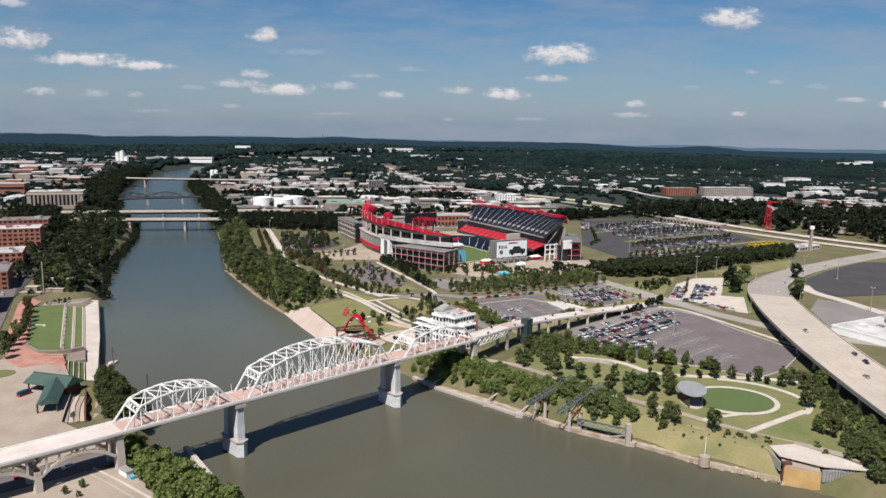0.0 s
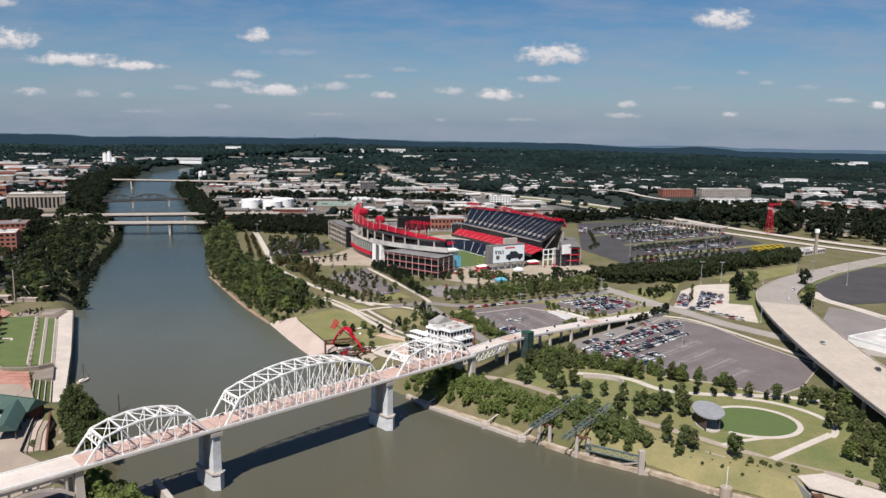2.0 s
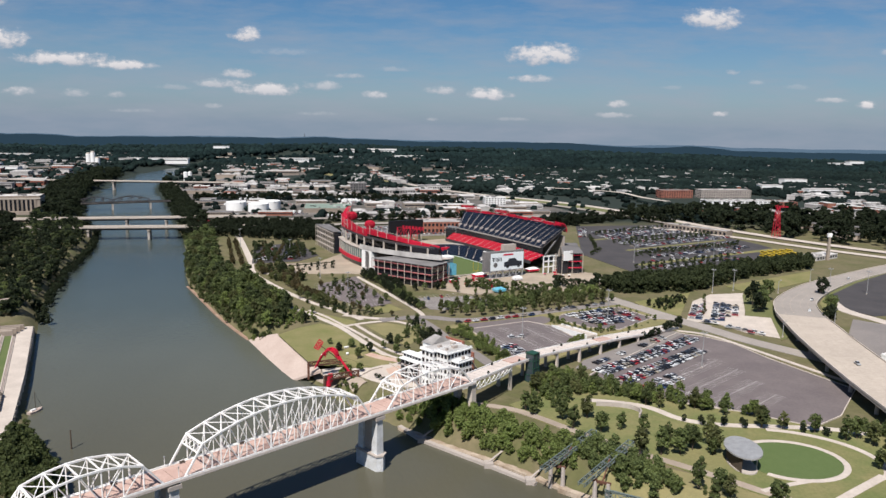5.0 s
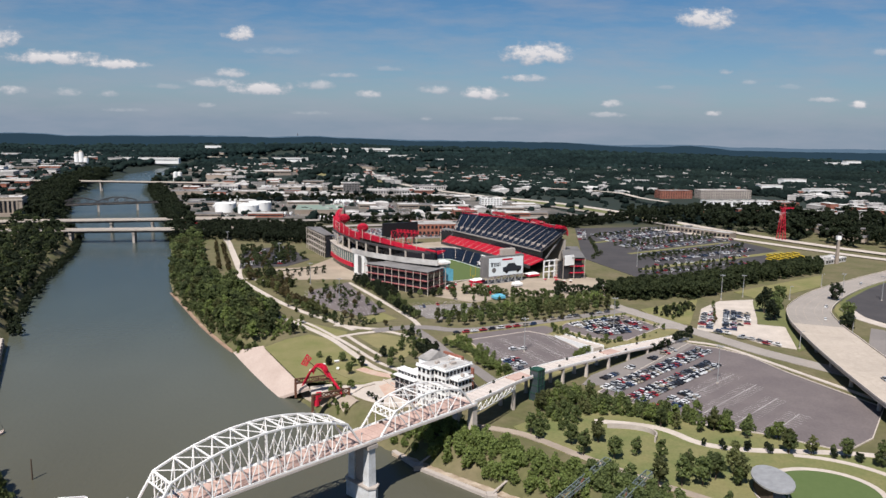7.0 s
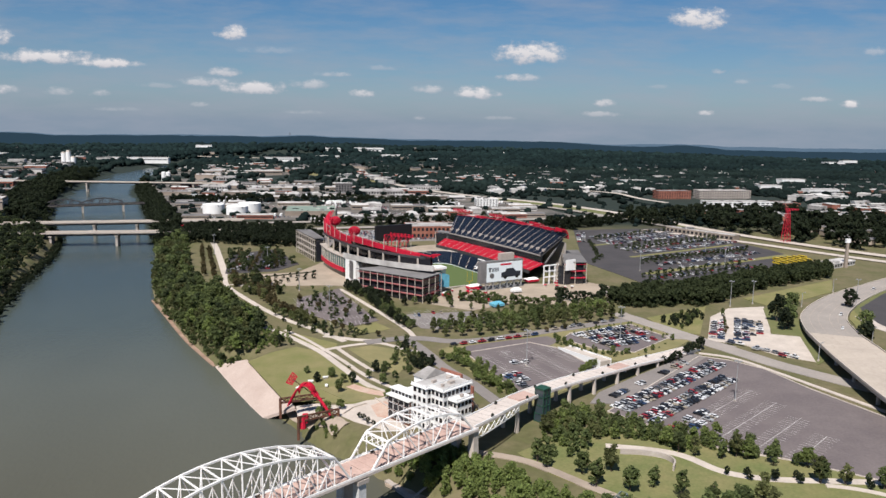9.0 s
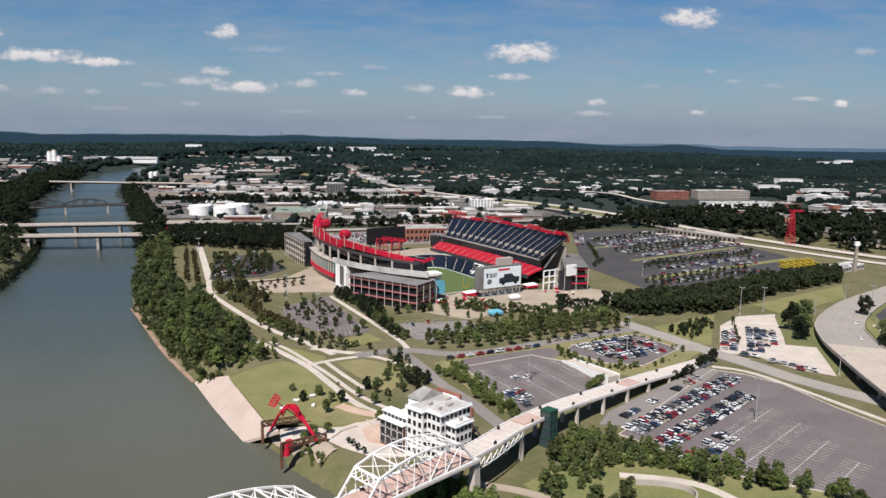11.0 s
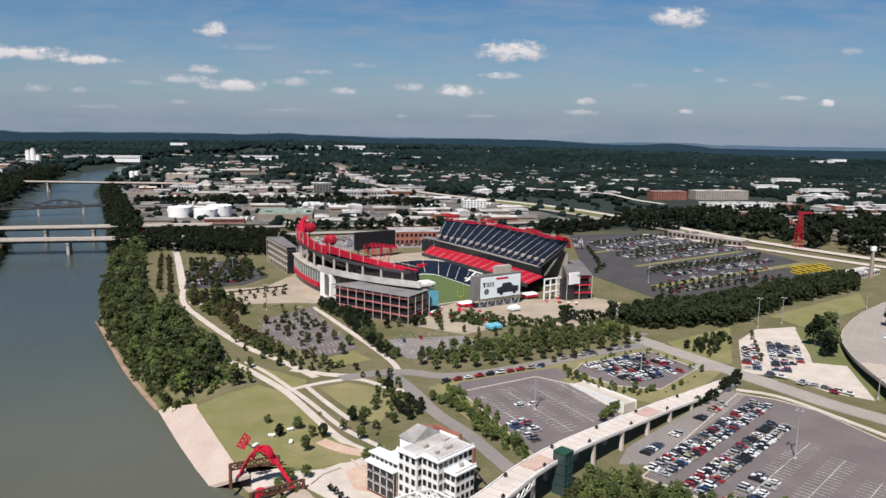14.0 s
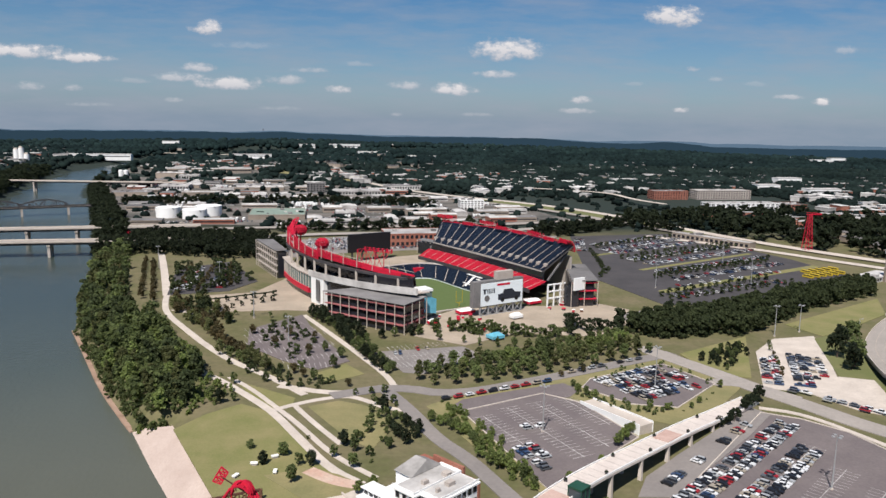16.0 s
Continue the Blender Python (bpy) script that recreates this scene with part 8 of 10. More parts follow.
part("deck", Shape().prism([(x * 0.85, y * 0.8) for x, y in hull], 0.9, 1.05), M["sand"], b)
part("cabin", Shape().box(-2.2, -0.7, 1.0, 0.6, 0.7, 1.8), M["white_paint"], b)
part("mast", Shape().bar((0.8, 0, 1), (0.8, 0, 10.5), 0.2), M["bark"], b)
part("stay", Shape().bar((0.8, 0, 10.3), (4.6, 0, 1.6), 0.07).bar((0.8, 0, 10.3), (-4.2, 0, 1.4), 0.07), M["dark_steel"], b)
b = thing("mooring_dolphin", "thin weathered timber mooring pole", "pole", -160, 398, WATER)
part("pole", Shape().drum(0, 0, -2, 9, 0.4, 0.3, 6), M["bark"], b)

# ---- buildings of the town ----
def building(name, label, x, y, w, d, h, rz, wall, roof, storeys=0, group="town buildings", parapet=0.6, bays=0, units=True):
    """A flat-roofed block with roof edge, roof units and bands of windows."""
    b = thing(name, label, "building", x, y, 0, rz, group)
    wall_ob = part("wall", Shape().box(-w / 2, -d / 2, -1, w / 2, d / 2, h), M[wall], b)
    part("roof", Shape().box(-w / 2 + 0.4, -d / 2 + 0.4, h, w / 2 - 0.4, d / 2 - 0.4, h + 0.15), M[roof], b)
    for x0, y0, x1, y1 in ((-w / 2 - .2, -d / 2 - .2, w / 2 + .2, -d / 2 + .3), (-w / 2 - .2, d / 2 - .3, w / 2 + .2, d / 2 + .2), (-w / 2 - .2, -d / 2 + .3, -w / 2 + .3, d / 2 - .3), (w / 2 - .3, -d / 2 + .3, w / 2 + .2, d / 2 - .3)):
        part("parapet", Shape().box(x0, y0, h - 0.4, x1, y1, h + parapet), M[wall], b)
    if units:
        r = random.Random(int(x * 7 + y))
        for _ in range(min(6, int(w * d / 260) + 1)):
            ux, uy, us = r.uniform(-w * 0.38, w * 0.38), r.uniform(-d * 0.38, d * 0.38), r.uniform(1.2, 3.2)
            part("roof_unit", Shape().box(ux - us, uy - us * 0.7, h + 0.1, ux + us, uy + us * 0.7, h + us * 0.8), M["roof_white"] if r.random() < 0.5 else M["roof_grey"], b)
    for k in range(storeys):
        z = h * (k + 0.3) / storeys
        n = bays or max(2, int(w / 5))
        for i in range(n):
            c = -w / 2 + w * (i + 0.5) / n
            part("window", Shape().box(c - w / n * 0.3, -d / 2 - 0.12, z, c + w / n * 0.3, -d / 2 + 0.1, z + h / storeys * 0.5), M["dark_glass"], wall_ob)
        m = max(2, int(d / 6))
        for i in range(m):
            c = -d / 2 + d * (i + 0.5) / m
            part("window", Shape().box(-w / 2 - 0.12, c - d / m * 0.3, z, -w / 2 + 0.1, c + d / m * 0.3, z + h / storeys * 0.5), M["dark_glass"], wall_ob)
    return b


# colonnaded public building
b = building("courthouse", "pale stone public building with tall dark window bays", -598, 1175, 78, 36, 26, 17, "wall_tan", "roof_white", group="public buildings")
for i in range(12):
    x = -32 + 5.6 * i
    part("window_bay", Shape().box(x - 1.5, -18.2, 5, x + 1.5, -17.8, 21), M["dark_glass"], b)
    part("pier", Shape().box(x + 1.6, -18.9, 4, x + 4.0, -17.9, 22), M["wall_tan"], b)
part("plinth", Shape().box(-42, -22, -1, 42, 21, 4.5), M["wall_tan"], b)
part("cornice", Shape().box(-40, -19, 22, 40, 19, 23.4), M["pale_concrete"], b)
b = building("courthouse", "pale stone block with tall dark windows", -668, 1085, 42, 30, 27, 12, "wall_tan", "roof_grey", group="public buildings")
for i in range(6):
    part("window_bay", Shape().box(-17 + 6.4 * i, -15.2, 6, -13.8 + 6.4 * i, -14.8, 22), M["dark_glass"], b)
building("warehouse", "red brick warehouse with rows of windows", -452, 800, 46, 34, 22, 22, "brick", "roof_white", 5, "red brick warehouses")
building("warehouse", "red brick warehouse with a pale roof edge", -490, 885, 52, 34, 20, 20, "brick", "roof_grey", 5, "red brick warehouses")
building("warehouse", "dark red brick warehouse by the street", -402, 690, 30, 40, 16, 24, "brick", "roof_white", 4, "red brick warehouses")
building("warehouse", "dark red brick warehouse by the street", -368, 610, 26, 44, 15, 24, "brick", "roof_grey", 4, "red brick warehouses")
building("warehouse", "tall dark brick block at the street", -338, 530, 30, 50, 18, 24, "brick", "roof_grey", 5, "red brick warehouses")

TOWN_A = [  # x, y, width, depth, height
    (-431, 1520, 62, 40, 6.5), (-389, 1628, 50, 44, 9), (-321, 1535, 60, 30, 6), (-250, 1672, 88, 40, 7), (-466, 1872, 56, 40, 13), (-420, 1845, 40, 30, 11),
    (-398, 2330, 140, 60, 9), (-64, 1580, 82, 40, 8), (-248, 1640, 98, 34, 6), (20, 1700, 70, 40, 7),
]
for i, (x, y, w, d, h) in enumerate(TOWN_A):
    building("warehouse", ("long white-roofed industrial shed", "low pale industrial building")[i % 2], x, y, w, d, h, (8, 6, 7, 8, 10)[i % 5], ("wall_tan", "roof_white")[i % 2], "roof_white" if i % 3 else "roof_grey", 1 if i % 2 else 0, "industrial sheds")
building("office_block", "dark blue-grey office block with window bands", -137, 1606, 32, 26, 17, 6, "roof_grey", "roof_grey", 5, "offices")
building("office_block", "small white windowed office block", 119, 1385, 36, 22, 13, 6, "white_wall", "roof_white", 4, "offices")
building("warehouse", "low warehouse with a pale green roof", -155, 1262, 72, 74, 7, 6, "wall_tan", "green_pale", 0, "industrial sheds")
building("brick_hall", "long red brick hall with a white roof", 38, 1046, 100, 40, 14, 8, "brick", "roof_white", 2, "brick halls")
building("apartment_block", "red and grey brick apartment block", 495, 1565, 66, 26, 15, 8, "brick", "roof_grey", 5, "apartment blocks")
building("apartment_block", "pale grey apartment block", 598, 1578, 106, 28, 16, 7, "concrete", "roof_white", 5, "apartment blocks")
building("apartment_block", "white apartment block with a dark lower storey", 545, 1385, 118, 30, 13, 6, "white_wall", "roof_white", 4, "apartment blocks", bays=14)
building("brick_hall", "low red brick hall", 640, 1420, 44, 40, 9, 6, "brick", "roof_grey", 2, "brick halls")
building("strip_building", "long low tan building with many small windows", 362, 1066, 96, 14, 6.5, -54, "wall_tan", "roof_white", 1, "low tan buildings", bays=16)
building("exhibition_shed", "wide white-roofed shed beside the highway", 312, 500, 70, 44, 5, 28, "white_wall", "roof_white", 0, "sheds", units=True)
building("sewage_hall", "low pale hall beside the highway", 425, 868, 40, 16, 4.5, 33, "roof_white", "roof_white", 1, "sheds")

# storage tanks and silos
for x, y, r, h in ((-294, 1244, 15.5, 15), (-257, 1232, 15.5, 14), (-247, 1266, 17, 15)):
    b = thing("storage_tank", "squat white cylindrical storage tank", "tank", x, y, -1, group="white tanks")
    part("shell", Shape().drum(0, 0, 0, h, r, r, 32), M["white_wall"], b)
    part("lid", Shape().drum(0, 0, h, h + 1.6, r, 0.8, 32), M["white_wall"], b)
    part("stair", Shape().bar((r + 0.3, 0, 0), (r * 0.6, -r * 0.85, h), 0.8), M["lamp_grey"], b)
for x in (-553, -543):
    b = thing("silo", "tall white twin silo by the river", "silo", x, 1828, 0, group="white silos")
    part("shell", Shape().drum(0, 0, -1, 19, 4.6, 4.6, 20), M["white_wall"], b)
    part("dome", Shape().drum(0, 0, 19, 20.5, 4.6, 1.4, 20), M["white_wall"], b)
for x, h in ((-966, 34), (-953, 38), (-940, 22)):
    b = thing("grain_silo", "tall pale concrete silo far off", "silo", x, 2270, 4, group="grain silos")
    part("shell", Shape().drum(0, 0, -5, h, 6.5, 6.5, 14), M["white_wall"], b)
    part("headhouse", Shape().box(-4, -4, h, 4, 4, h + 4), M["pale_concrete"], b)
b = thing("radio_mast", "slim red and white mast on a far hill", "mast", -700, 4500, 30)
part("mast", Shape().bar((0, 0, 0), (0, 0, 40), 3), M["dark_steel"], b)

# red lattice tower and white pylon by the far road
b = thing("lattice_tower", "red lattice tower with a wide cross arm", "tower", 445, 1015, 0)
for sx in (-1, 1):
    for sy in (-1, 1):
        part("leg", Shape().bar((sx * 4, sy * 4, 0), (sx * 1.5, sy * 1.5, 40), 0.5), M["red_steel"], b)
for k in range(8):
    w0, w1 = 4 - 2.5 * k / 8, 4 - 2.5 * (k + 1) / 8
    part("brace", Shape().bar((-w0, -w0, 5 * k), (w1, -w1, 5 * k + 5), 0.28).bar((w0, -w0, 5 * k), (-w1, -w1, 5 * k + 5), 0.28).bar((-w0, w0, 5 * k), (-w1, -w1, 5 * k + 5), 0.28), M["red_steel"], b)
part("cross_arm", Shape().bar((-4, 0, 40), (13, 0, 40), 0.6).bar((-4, 0, 42), (13, 0, 41), 0.5).bar((0, 0, 40), (4, 0, 42), 0.3).bar((4, 0, 40), (8, 0, 41.5), 0.3), M["red_steel"], b)
b = thing("pylon_mast", "slim white concrete mast by the road", "mast", 428, 858, 0)
part("shaft", Shape().add([(a * w, c * w, z) for z, w in ((0, 1.6), (25, 1.0)) for a, c in ((-1, -1), (1, -1), (1, 1), (-1, 1))], [(0, 3, 2, 1), (4, 5, 6, 7), (0, 1, 5, 4), (1, 2, 6, 5), (2, 3, 7, 6), (3, 0, 4, 7)]), M["wall_tan"], b)
part("head", Shape().box(-2.2, -1.2, 25, 2.2, 1.2, 29), M["white_wall"], b)

# ---- far road bridges ----
def road_bridge(name, label, a, e, z, width, piers, thick=2.2, mat="pale_concrete"):
    a, e = Vector((*a, z)), Vector((*e, z))
    mid = (a + e) / 2
    yaw = math.degrees(math.atan2(e.y - a.y, e.x - a.x))
    b = thing(name, label, "bridge", mid.x, mid.y, z, yaw, "river bridges")
    h = (e - a).length / 2
    part("deck", Shape().box(-h, -width / 2, -0.8, h, width / 2, 0), M["road"], b)
    for y in (-width / 2, width / 2 - 0.5):
        part("parapet", Shape().box(-h, y, -0.4, h, y + 0.5, 1.0), M[mat], b)
    for y in (-width * 0.36, 0, width * 0.36):
        part("girder", Shape().box(-h, y - 0.5, -0.8 - thick, h, y + 0.5, -0.8), M["dark_steel"], b)
    for px in piers:
        for y in (-width * 0.3, width * 0.3):
            part("pier", Shape().box(px - 1.3, y - 1.5, WATER - 3 - z, px + 1.3, y + 1.5, -0.8 - thick), M["concrete"], b)
        part("pier_cap", Shape().box(px - 1.6, -width * 0.45, -2.4 - thick, px + 1.6, width * 0.45, -0.8 - thick), M["concrete"], b)
    return b


near = road_bridge("road_bridge", "pale highway bridge on dark girders over the river", (-560, 975), (-205, 1030), 6.0, 17, (-92, -30, 40, 95))
road_bridge("road_bridge", "pale highway bridge on dark girders over the river", (-600, 1050), (-225, 1130), 6.2, 17, (-60, 10, 60))
b = thing("bridge_hoarding", "red and white panel on the bridge pier", "panel", -296, 1082, 0, 9)
part("panel", Shape().box(-9, -0.4, -5, 9, 0.4, 5), M["red_steel"], b)
part("mark", Shape().box(-5, -0.6, -2, -1, -0.4, 2).box(1, -0.6, -2, 5, -0.4, 2), M["white_wall"], b)
b = road_bridge("rail_bridge", "dark steel railway truss bridge on stone piers", (-610, 1262), (-395, 1372), 3.0, 8, (-62, -10, 48), 1.6, "dark_steel")
for y in (-4, 4):
    for x0, x1 in ((-62, -10), (-10, 48)):
        n = 8
        pts = [(x0 + (x1 - x0) * i / n, y, 9.5 * math.sin(math.pi * (0.12 + 0.76 * i / n))) for i in range(n + 1)]
        for i in range(n):
            part("top_chord", Shape().bar(pts[i], pts[i + 1], 0.9), M["dark_steel"], b)
            part("web", Shape().bar((pts[i][0], y, 0), pts[i + 1] if i % 2 else pts[i], 0.6).bar((pts[i + 1][0], y, 0), pts[i], 0.5), M["dark_steel"], b)
road_bridge("road_bridge", "long pale road bridge far up the river", (-960, 1668), (-380, 1660), 10.0, 14, (-120, 20, 150, 230), 2.0)
road_bridge("road_bridge", "low road bridge far up the river", (-760, 2830), (-330, 2720), 8.0, 14, (-60, 60), 2.0)

# ---- roads of the distance ----
lane("highway", [(-162, 2437), (-136, 2171), (-87, 1927), (-30, 1768), (41, 1636), (115, 1548), (211, 1463), (290, 1359), (347, 1232), (392, 1110), (442, 1014), (520, 900), (640, 800)], 15, 1.2, "pale_concrete", "broad pale highway through the trees")
lane("highway", [(380, 1090), (324, 1183), (267, 1299), (193, 1412), (120, 1483), (40, 1580), (-60, 1730)], 13, 1.6, "road", "second carriageway of the highway")
lane("highway_verge", [(372, 1120), (332, 1215), (276, 1335), (202, 1440), (112, 1522)], 30, 0.9, "grass_lush", "green median between the carriageways", "verge")
lane("highway", [(-300, 2600), (-330, 2450), (-290, 2150), (-200, 1980), (-60, 1850)], 30, 1.0, "dry_grass", "grassy motorway junction")
lane("highway_ramp", [(250, 1660), (312, 1640), (394, 1580), (400, 1470), (430, 1400)], 10, 8.0, "pale_concrete", "pale curved ramp on a bank")
lane("avenue", [(-206, 1038), (-120, 1090), (-31, 1110), (90, 1120), (180, 1160), (300, 1215)], 16, 1.5, "road", "grey road behind the stadium")
lane("avenue", [(-225, 1130), (-150, 1150), (0, 1165), (140, 1190), (290, 1260)], 14, 1.5, "road", "grey road behind the stadium")
lane("avenue", [(300, 1110), (392, 1020), (452, 930), (520, 850)], 12, 0.6, "pale_concrete", "pale road beside the parking lots")
sheet("industrial_yard", [(-330, 1180), (-120, 1170), (80, 1190), (250, 1240), (200, 1390), (60, 1560), (-60, 1740), (-240, 1830), (-420, 1860), (-560, 1900), (-520, 1640), (-400, 1350)], 0.35, "yard", "pale gravel and concrete industrial yards")
sheet("industrial_yard", [(-640, 2020), (-420, 1960), (-300, 2080), (-260, 2400), (-520, 2480), (-650, 2380)], 0.4, "yard", "pale industrial yards")
sheet("town_ground", [(-1500, 1150), (-660, 1100), (-640, 1300), (-760, 1700), (-860, 2100), (-880, 2700), (-1500, 2800), (-2200, 2500)], 0.45, "yard", "grey town ground of roofs and streets")
sheet("field_green", [(150, 1500), (260, 1380), (340, 1290), (420, 1330), (410, 1400), (380, 1480), (290, 1540)], 0.35, "ground", "grassy motorway verges")
# ---- trees of the middle distance and the far woods ----
for k, (x0, y0, x1, y1) in enumerate(((206, 800, 330, 868), (208, 786, 345, 852), (232, 880, 380, 962), (225, 868, 372, 950), (233, 945, 390, 1046), (225, 960, 372, 1050), (216, 1026, 340, 1112), (190, 905, 205, 1010), (178, 872, 196, 905))):
    n = int(math.hypot(x1 - x0, y1 - y0) / 9)
    tr = np.random.RandomState(50 + k)
    leaf_mass("lot_trees", [(x0 + (x1 - x0) * i / n + tr.uniform(-1, 1), y0 + (y1 - y0) * i / n + tr.uniform(-1, 1), -0.4, tr.uniform(0.5, 0.72)) for i in range(n)], ("dark",), "rows of small dark trees between parked cars", "leaf_mid", category="trees")

phi = (1 + 5 ** 0.5) / 2
ICO_V = np.array([(-1, phi, 0), (1, phi, 0), (-1, -phi, 0), (1, -phi, 0), (0, -1, phi), (0, 1, phi), (0, -1, -phi), (0, 1, -phi), (phi, 0, -1), (phi, 0, 1), (-phi, 0, -1), (-phi, 0, 1)]) / 1.9
ICO_F = np.array([(0, 11, 5), (0, 5, 1), (0, 1, 7), (0, 7, 10), (0, 10, 11), (1, 5, 9), (5, 11, 4), (11, 10, 2), (10, 7, 6), (7, 1, 8), (3, 9, 4), (3, 4, 2), (3, 2, 6), (3, 6, 8), (3, 8, 9), (4, 9, 5), (2, 4, 11), (6, 2, 10), (8, 6, 7), (9, 8, 1)])


def blob_mass(name, x, y, z, size, rng, mat, label, lumps=1, category="woodland"):
    """Rough little crowns, each of a few uneven lumps, in one mesh."""
    n = len(x)
    vs, fs = [], []
    for k in range(lumps):
        jig = rng.uniform(0.7, 1.3, (n, 12, 1)) * ICO_V[None]
        a = rng.uniform(0, 2 * np.pi, n)
        c, s = np.cos(a)[:, None], np.sin(a)[:, None]
        px, py = jig[..., 0] * c - jig[..., 1] * s, jig[..., 0] * s + jig[..., 1] * c
        scale = size * (1.0 if lumps == 1 else rng.uniform(0.5, 0.8, n))
        off = (rng.uniform(-0.5, 0.5, (n, 3)) * [1, 1, 0.5] if lumps > 1 else np.zeros((n, 3))) * size[:, None]
        v = np.stack([px * scale[:, None] + (x + off[:, 0])[:, None], py * scale[:, None] + (y + off[:, 1])[:, None], (jig[..., 2] * 0.85 + 0.75) * scale[:, None] + (z + off[:, 2])[:, None]], -1)
        vs.append(v.reshape(-1, 3))
        fs.append((ICO_F[None] + (np.arange(n) * 12)[:, None, None] + 12 * n * k).reshape(-1, 3))
    v, f = np.concatenate(vs), np.concatenate(fs)
    me = bpy.data.meshes.new(name)
    me.vertices.add(len(v))
    me.vertices.foreach_set("co", v.ravel())
    me.loops.add(len(f) * 3)
    me.loops.foreach_set("vertex_index", f.ravel().astype(np.int32))
    me.polygons.add(len(f))
    me.polygons.foreach_set("loop_start", np.arange(0, len(f) * 3, 3, dtype=np.int32))
    me.polygons.foreach_set("use_smooth", np.ones(len(f), bool))
    me.materials.append(M[mat])
    me.update(calc_edges=True)
    tagged(new(name, me), label, category, kind="stuff")


def far_spots(rng, y0, y1, spacing):
    """Spots over the wide wedge that the camera looks into, from y0 to y1."""
    gx, gy = np.meshgrid(np.arange(-0.72 * y1, 0.72 * y1, spacing), np.arange(y0, y1, spacing))
    x, y = gx.ravel() + rng.uniform(-0.5, 0.5, gx.size) * spacing, gy.ravel() + rng.uniform(-0.5, 0.5, gx.size) * spacing
    keep = (np.abs(x) < 0.70 * y + 60) & (river_distance(x, y) > 14)
    return x[keep], y[keep]


HIGH = np.array([(-162, 2437), (-136, 2171), (-87, 1927), (-30, 1768), (41, 1636), (115, 1548), (211, 1463), (290, 1359), (347, 1232), (392, 1110), (442, 1014), (520, 900), (640, 800), (900, 700)], float)


def road_gap(x, y):
    best = np.full(x.shape, 1e9)
    for (ax, ay), (bx, by) in zip(HIGH, HIGH[1:]):
        dx, dy = bx - ax, by - ay
        t = np.clip(((x - ax) * dx + (y - ay) * dy) / (dx * dx + dy * dy), 0, 1)
        best = np.minimum(best, np.hypot(x - ax - t * dx, y - ay - t * dy))
    return best


def wooded(x, y):
    """How thickly trees stand, 0 to 1."""
    beyond = (x > np.interp(y, HIGH[::-1][:, 1][np.argsort(HIGH[::-1][:, 1])], HIGH[::-1][:, 0][np.argsort(HIGH[::-1][:, 1])])) | (y > 2300)
    town = np.where(x < -640, 0.34, 0.0)
    yards = np.where((x >= -640) & ~beyond, 0.16 + 0.16 * wave(x, y, 160, 14), 0.0)
    woods = np.where(beyond, 0.86 + 0.25 * wave(x, y, 500, 8), town + yards)
    woods = np.where((y > 2500) & (x < -640), 0.75 + 0.3 * wave(x, y, 700, 9), woods)
    woods = np.where((y > 2100) & (y < 3300) & (x > -600) & (x < 100), 0.45 + 0.4 * wave(x, y, 400, 12), woods)
    estate = ((x > 440) & (x < 720) & (y > 1335) & (y < 1620)) | ((x > 80) & (x < 160) & (y > 1350) & (y < 1410))
    verge = (x > 100) & (x < 470) & (y > 1260) & (y < 1560)
    return np.where(estate | (road_gap(x, y) < 24), 0.0, np.where(verge, 0.12, woods))


def belt(name, poly, step, lo, hi, label, seed):
    rng = np.random.RandomState(seed)
    x, y, z = scatter(poly, step, rng, 1.0)
    leaf_mass(name, list(zip(x, y, z - 1, step * rng.uniform(lo, hi, len(x)) / 4.2)), ("dark", "broad", "dark"), label, "leaf_dark")


belt("bank_wood", [(-318, 1035), (-350, 1130), (-425, 1320), (-545, 1630), (-515, 1640), (-390, 1330), (-310, 1140), (-285, 1050)], 10, 0.45, 0.75, "dark trees along the upper river bank", 31)
belt("west_wood", [(-498, 1130), (-560, 1300), (-640, 1500), (-720, 1760), (-780, 2050), (-850, 2060), (-790, 1760), (-700, 1480), (-610, 1270), (-560, 1165)], 12, 0.45, 0.75, "dark trees along the upper river bank", 32)
belt("tree_belt", [(-400, 1385), (-150, 1425), (60, 1400), (70, 1425), (-150, 1455), (-410, 1410)], 9, 0.45, 0.75, "dark belt of trees between the yards", 33)
belt("tree_belt", [(-130, 1120), (0, 1140), (120, 1160), (110, 1180), (-10, 1160), (-140, 1138)], 10, 0.45, 0.75, "scattered trees along the road", 34)
belt("tree_belt", [(350, 1200), (450, 1030), (560, 900), (700, 830), (1000, 900), (1000, 1050), (700, 1200), (520, 1240)], 21, 0.34, 0.62, "dark woodland behind the road", 35)
belt("tree_belt", [(300, 1240), (350, 1220), (470, 1290), (640, 1330), (640, 1360), (480, 1340), (330, 1280)], 11, 0.45, 0.75, "dark trees before the apartment blocks", 36)
belt("tree_belt", [(205, 1105), (300, 1180), (350, 1130), (362, 1150), (300, 1210), (180, 1150), (160, 1100)], 10, 0.45, 0.75, "trees at the edge of the parking lots", 37)
mixed_wood("city_trees", [(-352, 640), (-372, 620), (-420, 740), (-470, 830), (-560, 960), (-620, 1050), (-560, 1090), (-470, 960), (-430, 880), (-400, 800)], 11.0, [("leaf_dark", ("dark", "broad"), "dark green"), ("leaf_mid", ("broad", "dark"), "green")], 0.8, 1.4, "{} trees between the brick blocks and the river", 55)
belt("tree_belt", [(-620, 1090), (-560, 1100), (-480, 960), (-440, 870), (-470, 860), (-540, 960), (-600, 1040)], 12, 0.45, 0.75, "dark street trees in the town", 38)

